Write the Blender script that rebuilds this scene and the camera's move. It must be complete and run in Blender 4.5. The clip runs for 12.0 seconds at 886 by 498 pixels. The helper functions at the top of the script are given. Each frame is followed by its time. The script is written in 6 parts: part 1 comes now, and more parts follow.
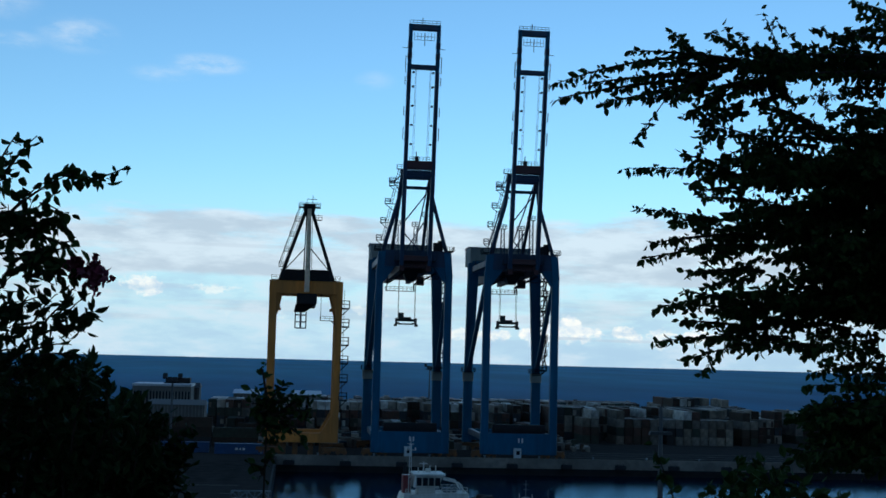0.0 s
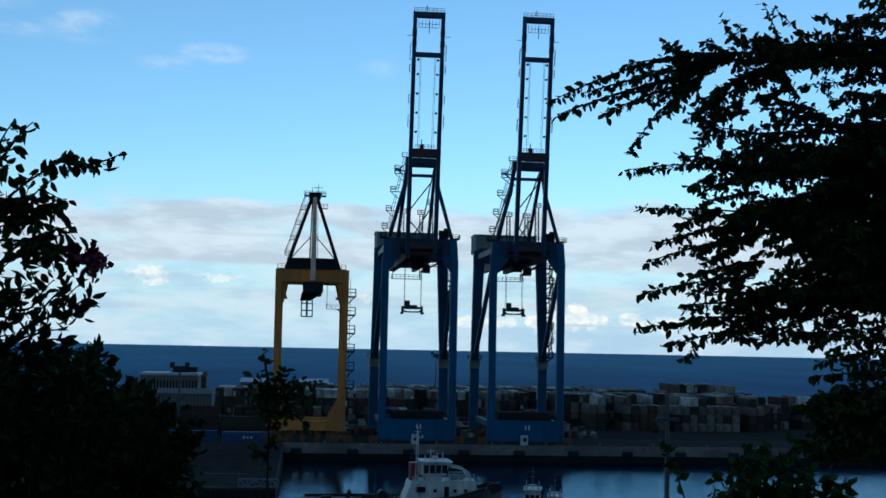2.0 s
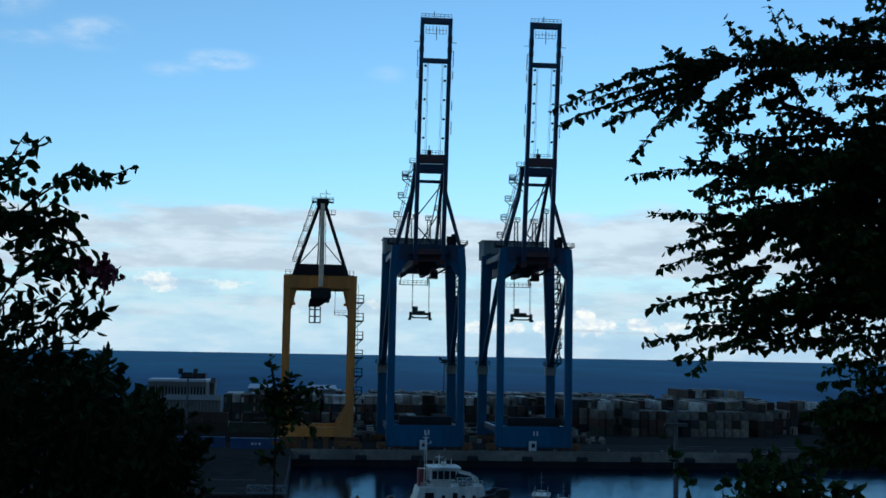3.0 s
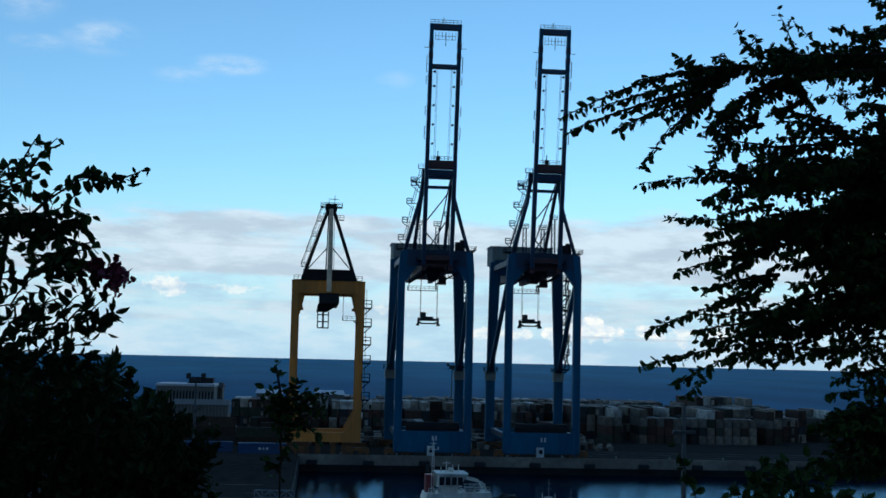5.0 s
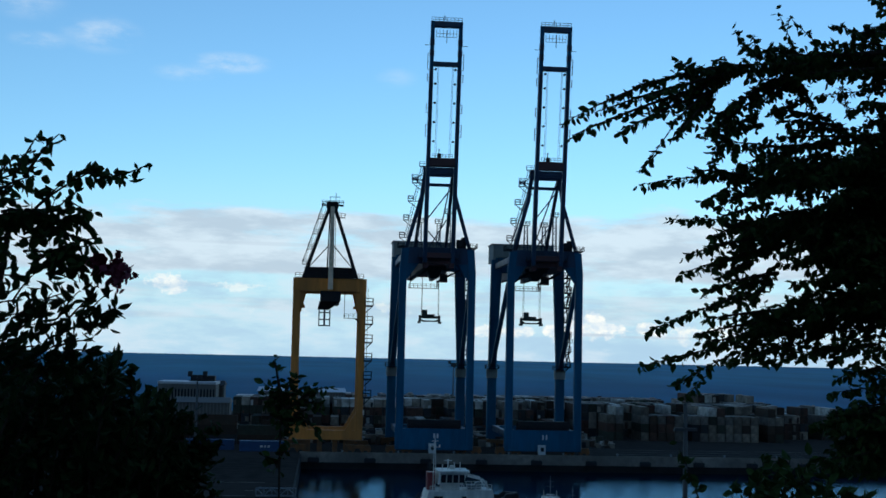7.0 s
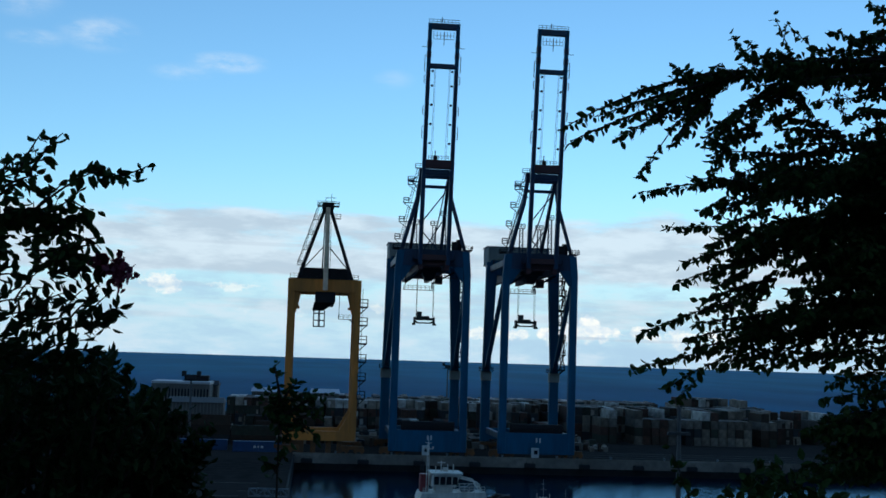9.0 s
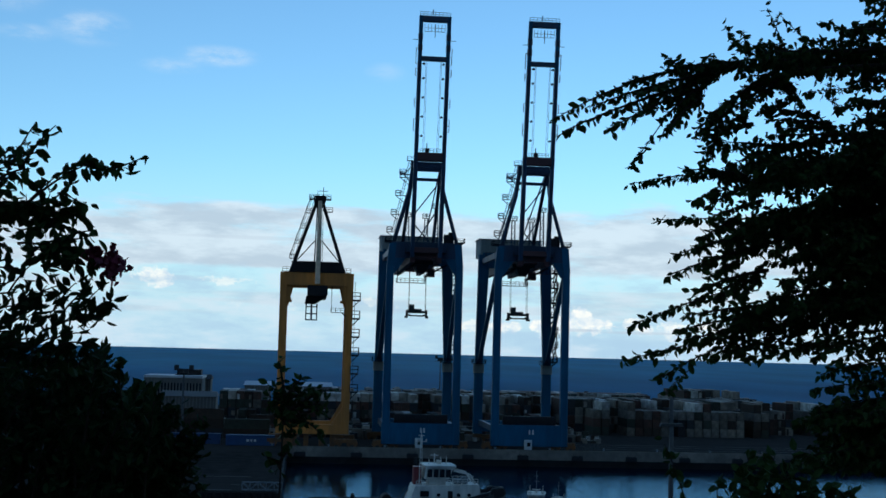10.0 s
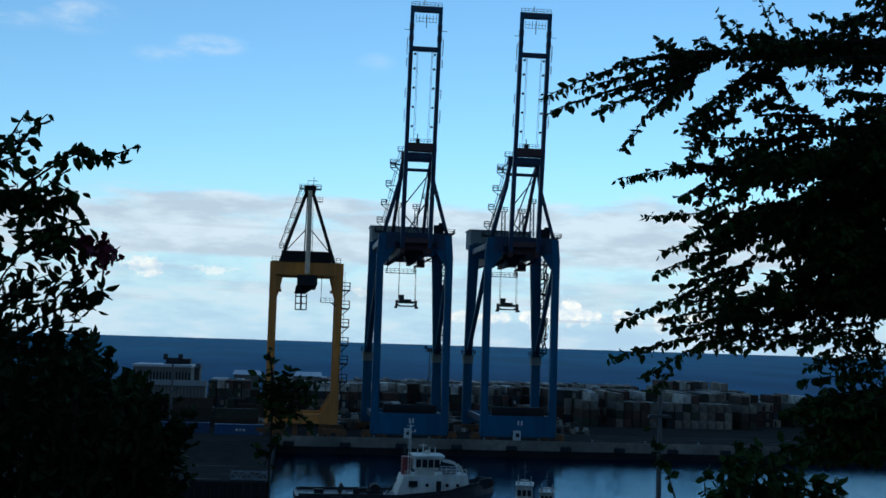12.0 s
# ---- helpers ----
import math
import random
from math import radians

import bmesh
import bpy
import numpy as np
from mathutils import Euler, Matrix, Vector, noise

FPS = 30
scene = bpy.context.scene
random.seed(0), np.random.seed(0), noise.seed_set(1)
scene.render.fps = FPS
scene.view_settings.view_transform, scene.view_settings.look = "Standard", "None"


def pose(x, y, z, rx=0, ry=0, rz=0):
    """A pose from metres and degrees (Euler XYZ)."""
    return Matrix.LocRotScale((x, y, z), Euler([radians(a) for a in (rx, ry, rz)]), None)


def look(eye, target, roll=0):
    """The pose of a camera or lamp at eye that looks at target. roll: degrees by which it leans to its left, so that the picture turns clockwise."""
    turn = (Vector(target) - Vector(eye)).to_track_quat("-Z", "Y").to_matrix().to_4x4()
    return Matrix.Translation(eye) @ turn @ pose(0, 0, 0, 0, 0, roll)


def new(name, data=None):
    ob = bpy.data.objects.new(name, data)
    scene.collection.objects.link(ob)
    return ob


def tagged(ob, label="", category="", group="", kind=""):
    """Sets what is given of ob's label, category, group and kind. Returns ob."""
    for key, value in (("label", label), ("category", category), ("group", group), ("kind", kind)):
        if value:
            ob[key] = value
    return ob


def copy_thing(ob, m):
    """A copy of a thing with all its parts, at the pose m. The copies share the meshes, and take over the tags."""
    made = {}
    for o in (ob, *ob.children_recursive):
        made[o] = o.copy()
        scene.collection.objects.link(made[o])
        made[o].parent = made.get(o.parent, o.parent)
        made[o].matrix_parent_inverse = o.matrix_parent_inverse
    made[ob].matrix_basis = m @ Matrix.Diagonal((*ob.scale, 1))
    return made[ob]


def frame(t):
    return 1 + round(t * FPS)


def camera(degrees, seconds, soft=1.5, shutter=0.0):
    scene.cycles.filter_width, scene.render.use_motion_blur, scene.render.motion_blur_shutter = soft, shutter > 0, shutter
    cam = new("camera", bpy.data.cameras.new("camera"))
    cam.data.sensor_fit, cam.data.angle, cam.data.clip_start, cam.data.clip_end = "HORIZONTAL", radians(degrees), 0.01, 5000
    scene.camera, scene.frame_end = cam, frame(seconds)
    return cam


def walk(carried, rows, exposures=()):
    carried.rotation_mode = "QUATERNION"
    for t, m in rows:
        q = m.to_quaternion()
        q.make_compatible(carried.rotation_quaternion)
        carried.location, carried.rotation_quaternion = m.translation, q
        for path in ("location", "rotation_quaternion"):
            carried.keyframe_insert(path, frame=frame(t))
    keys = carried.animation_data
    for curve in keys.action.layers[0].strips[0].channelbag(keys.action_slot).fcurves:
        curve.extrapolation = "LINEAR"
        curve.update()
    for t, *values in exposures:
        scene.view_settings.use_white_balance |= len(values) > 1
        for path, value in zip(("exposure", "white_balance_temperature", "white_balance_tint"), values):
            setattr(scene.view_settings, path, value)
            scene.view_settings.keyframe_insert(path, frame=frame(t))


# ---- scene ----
# ---------------------------------------------------------------- camera
EYE = (0.0, 0.0, 28.6)
cam = camera(39.3, 12.0, soft=1.6)
# seconds, yaw, pitch, roll in degrees; yaw 0 looks straight across the quay
AIM = [
    (0.0, -6.579, 4.899, 1.490), (0.5, -6.679, 4.661, 1.535), (1.0, -6.591, 4.174, 1.278),
    (1.5, -6.183, 4.513, 1.174), (2.0, -6.324, 4.325, 1.172), (2.5, -6.167, 4.508, 0.969),
    (3.0, -5.959, 4.586, 1.048), (5.0, -5.566, 4.847, 1.349), (5.5, -5.500, 5.080, 1.230),
    (6.0, -5.581, 4.921, 1.218), (6.5, -5.561, 4.828, 1.367), (7.0, -5.509, 4.736, 1.279),
    (9.0, -5.726, 4.832, 1.791), (9.5, -5.936, 4.692, 1.560), (10.0, -6.099, 4.508, 1.488),
    (10.5, -6.194, 4.675, 1.789), (11.0, -6.356, 4.556, 1.829), (11.5, -6.457, 4.447, 1.760),
    (12.0, -6.573, 4.084, 1.800),
]


def aim(yaw, pitch, roll):
    return pose(*EYE, 90 + pitch, 0, yaw) @ pose(0, 0, 0, 0, 0, roll)


walk(cam, [(t, aim(y, p, r)) for t, y, p, r in AIM])

# ---------------------------------------------------------------- light
SUN_ELEVATION, SUN_AZIMUTH = 13.0, 205.0  # degrees, azimuth clockwise from +y: low behind the hill
SKY_STRENGTH = 0.12
world = bpy.data.worlds.new("world")
scene.world = world
world.use_nodes = True


def build_sky():
    nt = world.node_tree
    nt.nodes.clear()
    N, L = nt.nodes.new, nt.links.new

    def put(sock, v):
        if hasattr(v, "is_output"):
            L(v, sock)
        else:
            sock.default_value = v

    def m(op, a, b=0.0, c=0.0, clamp=False):
        n = N("ShaderNodeMath")
        n.operation, n.use_clamp = op, clamp
        for s, v in zip(n.inputs, (a, b, c)):
            put(s, v)
        return n.outputs[0]

    def step(v, lo, hi):
        n = N("ShaderNodeMapRange")
        n.interpolation_type = "SMOOTHSTEP"
        put(n.inputs[0], v)
        n.inputs[1].default_value, n.inputs[2].default_value = lo, hi
        return n.outputs[0]

    def mix(f, a, b):
        n = N("ShaderNodeMix")
        n.data_type = "RGBA"
        put(n.inputs[0], f), put(n.inputs[6], a), put(n.inputs[7], b)
        return n.outputs[2]

    def fbm(vec, scale, detail=6.0, rough=0.55):
        n = N("ShaderNodeTexNoise")
        put(n.inputs["Vector"], vec)
        n.inputs["Scale"].default_value, n.inputs["Detail"].default_value = scale, detail
        n.inputs["Roughness"].default_value = rough
        return n.outputs[0]

    sky = N("ShaderNodeTexSky")
    sky.sky_type, sky.sun_disc = "NISHITA", False
    sky.sun_elevation, sky.sun_rotation = radians(SUN_ELEVATION), radians(SUN_AZIMUTH)
    sky.air_density, sky.dust_density, sky.ozone_density, sky.altitude = 1.0, 0.4, 3.0, 20
    tint = N("ShaderNodeMix")
    tint.data_type, tint.blend_type = "RGBA", "MULTIPLY"
    tint.inputs[0].default_value = 1.0
    L(sky.outputs[0], tint.inputs[6])
    tint.inputs[7].default_value = SKY_TINT
    base = tint.outputs[2]

    co = N("ShaderNodeTexCoord").outputs["Generated"]
    sep = N("ShaderNodeSeparateXYZ")
    L(co, sep.inputs[0])
    az = m("MULTIPLY", m("ARCTAN2", sep.outputs[0], sep.outputs[1]), 57.2958)
    el = m("MULTIPLY", m("ARCSINE", sep.outputs[2]), 57.2958)

    def field(sx, sy, ox=0.0, oy=0.0):
        c = N("ShaderNodeCombineXYZ")
        L(m("MULTIPLY_ADD", az, sx, ox), c.inputs[0])
        L(m("MULTIPLY_ADD", el, sy, oy), c.inputs[1])
        return c.outputs[0]

    def blob(a, e, wa, we):
        """1 at a cloud's middle, 0 at its rim."""
        dx = m("DIVIDE", m("SUBTRACT", az, a), wa)
        dy = m("DIVIDE", m("SUBTRACT", el, e), we)
        return m("SUBTRACT", 1.0, m("SQRT", m("ADD", m("MULTIPLY", dx, dx), m("MULTIPLY", dy, dy))), clamp=True)

    def gain(v):
        n = N("ShaderNodeMix")
        n.data_type, n.blend_type = "RGBA", "MULTIPLY"
        n.inputs[0].default_value = 1.0
        put(n.inputs[6], v)
        n.inputs[7].default_value = (CLOUD_GAIN, CLOUD_GAIN, CLOUD_GAIN, 1)
        return n.outputs[2]

    # pale haze towards the horizon
    col = mix(m("MULTIPLY", m("SUBTRACT", 1.0, step(el, 0.0, 9.0)), 0.85), base, gain(HAZE))
    # broad grey layer
    n1 = fbm(field(0.16, 0.75, 3.1, 1.7), 1.0, 7.0, 0.58)
    band = m("MULTIPLY", step(el, 2.8, 3.7), m("SUBTRACT", 1.0, step(el, 5.6, 7.3)))
    f1 = step(m("ADD", m("MULTIPLY", band, 0.62), m("MULTIPLY", m("SUBTRACT", n1, 0.5), 1.5)), 0.28, 0.62)
    shade = step(fbm(field(0.26, 1.0, 8.0, 5.0), 1.0, 5.0, 0.58), 0.38, 0.64)
    col = mix(m("MULTIPLY", f1, 0.9), col, gain(mix(shade, GREY_CLOUD, PALE_CLOUD)))
    # thin darker streaks below the layer
    n2 = fbm(field(0.1, 1.3, 1.0, 9.0), 1.0, 4.0)
    low = m("MULTIPLY", step(el, 0.4, 1.4), m("SUBTRACT", 1.0, step(el, 2.6, 3.8)))
    col = mix(m("MULTIPLY", step(m("MULTIPLY", low, n2), 0.44, 0.6), 0.55), col, gain(GREY_CLOUD))
    # heaped clouds over the sea, bright on top
    n3 = fbm(field(0.95, 1.25, 2.0, 0.3), 1.0, 8.0, 0.6)
    puff = step(fbm(field(2.0, 2.8, 1.0, 7.0), 1.0, 5.0, 0.6), 0.34, 0.6)
    lit_col = gain(mix(puff, PALE_CLOUD, LIT_CLOUD))
    for a, e, wa, we, k in ((10.7, 1.0, 0.75, 0.62, 1.1), (11.7, 1.15, 0.6, 0.7, 1.25), (12.45, 1.3, 0.75, 0.85, 1.35), (13.5, 1.05, 0.9, 0.55, 1.2), (14.7, 1.1, 1.3, 0.6, 1.1), (17.4, 1.0, 2.6, 0.7, 0.9),
                            (7.8, 1.0, 1.4, 0.5, 0.8), (9.4, 0.95, 0.8, 0.4, 0.9), (-7.0, 2.85, 1.6, 0.65, 1.0), (-4.2, 2.75, 2.6, 0.4, 0.6), (3.1, 2.0, 2.6, 0.6, 0.5), (-1.4, 1.6, 3.4, 0.7, 0.4)):
        b = m("MULTIPLY", blob(a, e, wa, we), k)
        f3 = m("MULTIPLY", step(b, 0.02, 0.25), step(m("ADD", b, m("MULTIPLY", m("SUBTRACT", n3, 0.5), 2.6)), 0.30, 0.58))
        lit = step(m("ADD", m("SUBTRACT", el, e - 0.3 * we), m("MULTIPLY", m("SUBTRACT", n3, 0.5), 4.0)), -0.6 * we, 0.5 * we)
        col = mix(m("MULTIPLY", m("MULTIPLY", f3, lit), min(1.0, 0.9 * k)), col, lit_col)
    # flat grey-blue bases under the heaps, fading out along the horizon
    base_fog = m("MULTIPLY", m("SUBTRACT", 1.0, step(el, 0.35, 1.0)), step(az, 4.0, 12.0))
    col = mix(m("MULTIPLY", base_fog, 0.55), col, gain(DEEP_HAZE))
    for a, e, wa, we, k in ((12.2, 0.92, 1.6, 0.10, 0.8), (15.2, 0.85, 2.4, 0.10, 0.6), (10.6, 3.0, 1.8, 0.16, 0.6), (-2.0, 4.75, 6.0, 0.12, 0.35)):
        col = mix(m("MULTIPLY", step(blob(a, e, wa, we), 0.0, 0.6), k), col, gain(GREY_CLOUD))
    # faint mottling of the pale band
    n5 = fbm(field(0.3, 0.95, 6.0, 4.0), 1.0, 6.0, 0.6)
    veil = m("SUBTRACT", 1.0, step(el, 2.6, 4.2))
    col = mix(m("MULTIPLY", m("MULTIPLY", veil, step(n5, 0.46, 0.66)), 0.6), col, gain(PALE_CLOUD))
    col = mix(m("MULTIPLY", m("MULTIPLY", veil, m("SUBTRACT", 1.0, step(n5, 0.36, 0.52))), 0.6), col, gain(DEEP_HAZE))
    # high wisps
    n4 = fbm(field(0.5, 1.3, 4.0, 2.0), 1.0, 6.0, 0.62)
    for a, e, wa, we, k in ((-10.3, 13.7, 2.2, 1.0, 0.5), (-4.5, 12.85, 2.2, 0.6, 0.7), (-13.6, 14.9, 2.0, 1.1, 0.35), (-6.6, 12.3, 1.8, 0.5, 0.35),
                            (3.2, 12.5, 1.2, 0.6, 0.22), (-13.0, 13.2, 1.6, 0.5, 0.4)):
        w = blob(a, e, wa, we)
        f4 = m("MULTIPLY", step(w, 0.0, 0.8), step(n4, 0.30, 0.75))
        col = mix(m("MULTIPLY", f4, k), col, gain(WISP))
    bg = N("ShaderNodeBackground")
    L(col, bg.inputs[0])
    bg.inputs[1].default_value = SKY_STRENGTH
    out = N("ShaderNodeOutputWorld")
    L(bg.outputs[0], out.inputs[0])


SKY_TINT = (1.02, 1.36, 1.50, 1)
CLOUD_GAIN = 8.3
HAZE = (0.50, 0.745, 0.95, 1)
GREY_CLOUD = (0.51, 0.625, 0.74, 1)
PALE_CLOUD = (0.70, 0.83, 0.93, 1)
LIT_CLOUD = (1.05, 1.06, 0.99, 1)
DEEP_HAZE = (0.43, 0.64, 0.83, 1)
WISP = (0.72, 0.85, 0.97, 1)
build_sky()

sun = new("sun", bpy.data.lights.new("sun", "SUN"))
sun.data.energy, sun.data.angle, sun.data.color = 2.0, radians(1), (1.0, 0.93, 0.84)
_a, _e = radians(SUN_AZIMUTH), radians(SUN_ELEVATION)
sun.matrix_world = look((0, 0, 200), (-math.sin(_a) * math.cos(_e), -math.cos(_a) * math.cos(_e), 200 - math.sin(_e)))
scene.view_settings.exposure = 0.0

# ---------------------------------------------------------------- materials


def mat(name, color, rough=0.6, metal=0.0, vary=0.25, grain=1.0, bump=0.0, dirt=None, dirt_scale=0.15, dirt_amount=0.5,
        per_object=0.0, spec=0.5, streak=1.0):
    """Paint or stone with fine grain, wider patches of dirt and a slight relief. grain: noise per metre."""
    ma = bpy.data.materials.new(name)
    ma.use_nodes = True
    nt = ma.node_tree
    N, L = nt.nodes.new, nt.links.new
    p = nt.nodes["Principled BSDF"]
    co = N("ShaderNodeTexCoord").outputs["Object"]
    mp = N("ShaderNodeMapping")
    mp.inputs["Scale"].default_value = (1, 1, 1.0 / streak)
    L(co, mp.inputs[0])

    def fbm(scale, detail):
        n = N("ShaderNodeTexNoise")
        L(mp.outputs[0], n.inputs["Vector"])
        n.inputs["Scale"].default_value, n.inputs["Detail"].default_value = scale, detail
        return n.outputs[0]

    def ramp(v, lo, hi):
        n = N("ShaderNodeMapRange")
        L(v, n.inputs[0])
        n.inputs[1].default_value, n.inputs[2].default_value, n.inputs[3].default_value, n.inputs[4].default_value = 0.3, 0.7, lo, hi
        return n.outputs[0]

    fine = fbm(grain, 6)
    hsv = N("ShaderNodeHueSaturation")
    hsv.inputs["Color"].default_value = (*color, 1)
    L(ramp(fine, 1 - vary, 1 + vary), hsv.inputs["Value"])
    col = hsv.outputs[0]
    if dirt:
        mx = N("ShaderNodeMix")
        mx.data_type = "RGBA"
        L(ramp(fbm(dirt_scale, 5), -0.1, dirt_amount), mx.inputs[0])
        L(col, mx.inputs[6])
        mx.inputs[7].default_value = (*dirt, 1)
        col = mx.outputs[2]
    if per_object:
        inf = N("ShaderNodeObjectInfo")
        h2 = N("ShaderNodeHueSaturation")
        r2 = N("ShaderNodeMapRange")
        L(inf.outputs["Random"], r2.inputs[0])
        r2.inputs[3].default_value, r2.inputs[4].default_value = 1 - per_object, 1 + per_object
        L(r2.outputs[0], h2.inputs["Value"])
        L(col, h2.inputs["Color"])
        col = h2.outputs[0]
    L(col, p.inputs["Base Color"])
    L(ramp(fine, max(0.02, rough - 0.1), min(1, rough + 0.1)), p.inputs["Roughness"])
    p.inputs["Metallic"].default_value = metal
    p.inputs["Specular IOR Level"].default_value = spec
    if bump:
        b = N("ShaderNodeBump")
        b.inputs["Strength"].default_value, b.inputs["Distance"].default_value = 0.6, bump
        L(fine, b.inputs["Height"])
        L(b.outputs[0], p.inputs["Normal"])
    return ma


BLUE = mat("blue crane paint", (0.003, 0.090, 0.165), 0.6, spec=0.2, vary=0.25, grain=0.8, dirt=(0.006, 0.05, 0.08), dirt_amount=0.55, streak=5, bump=0.01)
NAVY = mat("dark blue steel", (0.008, 0.036, 0.078), 0.5, vary=0.25, grain=0.8, dirt=(0.02, 0.02, 0.025), streak=4)
RUST = mat("red oxide steel", (0.075, 0.02, 0.018), 0.65, vary=0.3, grain=1.2, dirt=(0.02, 0.018, 0.018))
YELLOW = mat("yellow crane paint", (0.70, 0.23, 0.042), 0.6, spec=0.2, vary=0.22, grain=0.8, dirt=(0.27, 0.115, 0.04), dirt_amount=0.7, streak=5, bump=0.01)
CREAM = mat("pale weathered paint", (0.90, 0.62, 0.40), 0.7, vary=0.2, spec=0.2, dirt=(0.42, 0.28, 0.17))
DARKSTEEL = mat("dark steel", (0.014, 0.016, 0.018), 0.65, spec=0.2, vary=0.3, grain=2.0, dirt=(0.05, 0.03, 0.02), dirt_amount=0.4)
GREYSTEEL = mat("grey galvanised steel", (0.16, 0.18, 0.19), 0.5, metal=0.3, vary=0.2, grain=2.0)
PALE = mat("grey-white sheet metal", (0.55, 0.57, 0.54), 0.5, vary=0.12, grain=1.0, dirt=(0.34, 0.34, 0.31), streak=4)
WHITE = mat("white ship paint", (0.72, 0.67, 0.58), 0.45, vary=0.14, grain=2.0, dirt=(0.3, 0.27, 0.22), dirt_scale=0.6, dirt_amount=0.6, streak=4)
BLACKHULL = mat("black hull paint", (0.012, 0.014, 0.018), 0.4, vary=0.3, grain=1.0, dirt=(0.03, 0.028, 0.026))
RUBBER = mat("black rubber", (0.014, 0.014, 0.014), 0.85, vary=0.3, grain=4.0)
RED = mat("red funnel paint", (0.20, 0.025, 0.025), 0.45, vary=0.15)
ORANGE = mat("orange bogie paint", (0.17, 0.06, 0.014), 0.7, vary=0.3, dirt=(0.06, 0.04, 0.02), dirt_scale=0.6)
CONCRETE = mat("weathered quay concrete", (0.21, 0.175, 0.14), 0.95, spec=0.1, vary=0.25, grain=0.6, dirt=(0.08, 0.07, 0.06), dirt_scale=0.08, dirt_amount=0.8, bump=0.03)
WETSTONE = mat("wet dark concrete", (0.014, 0.013, 0.012), 0.7, spec=0.15, vary=0.4, grain=0.7, bump=0.03)
ASPHALT = mat("worn asphalt", (0.040, 0.035, 0.031), 0.97, vary=0.3, grain=0.35, spec=0.0, dirt=(0.052, 0.045, 0.039), dirt_scale=0.03, dirt_amount=0.8, bump=0.01)
LINE = mat("worn white road paint", (0.09, 0.085, 0.075), 0.8, vary=0.4, grain=1.5)
WOOD = mat("grey-brown bark", (0.035, 0.026, 0.018), 0.95, spec=0.08, vary=0.4, grain=30, bump=0.004)
SOIL = mat("dry hillside soil", (0.07, 0.055, 0.04), 0.95, vary=0.35, grain=1.5, dirt=(0.04, 0.05, 0.025), dirt_scale=0.3, bump=0.05)
PETAL = mat("dark magenta petals", (0.16, 0.012, 0.03), 0.7, vary=0.3, grain=20)
ROOF = mat("pale roof sheet", (0.5, 0.52, 0.53), 0.5, vary=0.1, grain=0.5, dirt=(0.3, 0.3, 0.3))
WALLSTONE = mat("grey building render", (0.2, 0.185, 0.165), 0.9, vary=0.2, grain=0.6, dirt=(0.11, 0.1, 0.09))
SHED = mat("beige shed cladding", (0.13, 0.12, 0.105), 0.8, vary=0.2, grain=0.6, dirt=(0.07, 0.06, 0.05))


def glass_mat(name, color, rough=0.08):
    ma = bpy.data.materials.new(name)
    ma.use_nodes = True
    p = ma.node_tree.nodes["Principled BSDF"]
    p.inputs["Base Color"].default_value = (*color, 1)
    p.inputs["Roughness"].default_value = rough
    return ma


GLASS = glass_mat("dark window glass", (0.012, 0.016, 0.02))


def leaf_mat(name, color, back):
    ma = bpy.data.materials.new(name)
    ma.use_nodes = True
    nt = ma.node_tree
    N, L = nt.nodes.new, nt.links.new
    p = nt.nodes["Principled BSDF"]
    g = N("ShaderNodeNewGeometry")
    o = N("ShaderNodeObjectInfo")
    ad = N("ShaderNodeMath")
    ad.operation = "ADD"
    L(g.outputs["Random Per Island"], ad.inputs[0])
    L(o.outputs["Random"], ad.inputs[1])
    fr = N("ShaderNodeMath")
    fr.operation = "FRACT"
    L(ad.outputs[0], fr.inputs[0])
    mx = N("ShaderNodeMix")
    mx.data_type = "RGBA"
    L(fr.outputs[0], mx.inputs[0])
    mx.inputs[6].default_value, mx.inputs[7].default_value = (*color, 1), (*back, 1)
    tx = N("ShaderNodeTexNoise")
    tx.inputs["Scale"].default_value = 90
    L(N("ShaderNodeTexCoord").outputs["Object"], tx.inputs["Vector"])
    h = N("ShaderNodeHueSaturation")
    r = N("ShaderNodeMapRange")
    L(tx.outputs[0], r.inputs[0])
    r.inputs[3].default_value, r.inputs[4].default_value = 0.7, 1.3
    L(r.outputs[0], h.inputs["Value"])
    L(mx.outputs[2], h.inputs["Color"])
    L(h.outputs[0], p.inputs["Base Color"])
    p.inputs["Roughness"].default_value = 0.65
    p.inputs["Specular IOR Level"].default_value = 0.06
    tr = N("ShaderNodeBsdfTranslucent")
    L(h.outputs[0], tr.inputs[0])
    ms = N("ShaderNodeMixShader")
    ms.inputs[0].default_value = 0.12
    L(p.outputs[0], ms.inputs[1])
    L(tr.outputs[0], ms.inputs[2])
    L(ms.outputs[0], nt.nodes["Material Output"].inputs[0])
    return ma


LEAF = leaf_mat("dark green leaf", (0.017, 0.036, 0.009), (0.034, 0.06, 0.014))
LEAF2 = leaf_mat("deep green leaf", (0.012, 0.026, 0.008), (0.022, 0.042, 0.012))
SPREADER = mat("worn grey-green steel", (0.05, 0.062, 0.055), 0.7, spec=0.2, vary=0.3, grain=2.0, dirt=(0.03, 0.025, 0.02))
HOUSE = mat("dull grey-green sheet metal", (0.24, 0.26, 0.235), 0.7, spec=0.2, vary=0.15, grain=1.0, dirt=(0.12, 0.12, 0.105), streak=4)
POSTGREY = mat("weathered grey post", (0.085, 0.085, 0.085), 0.8, vary=0.2, grain=3.0)


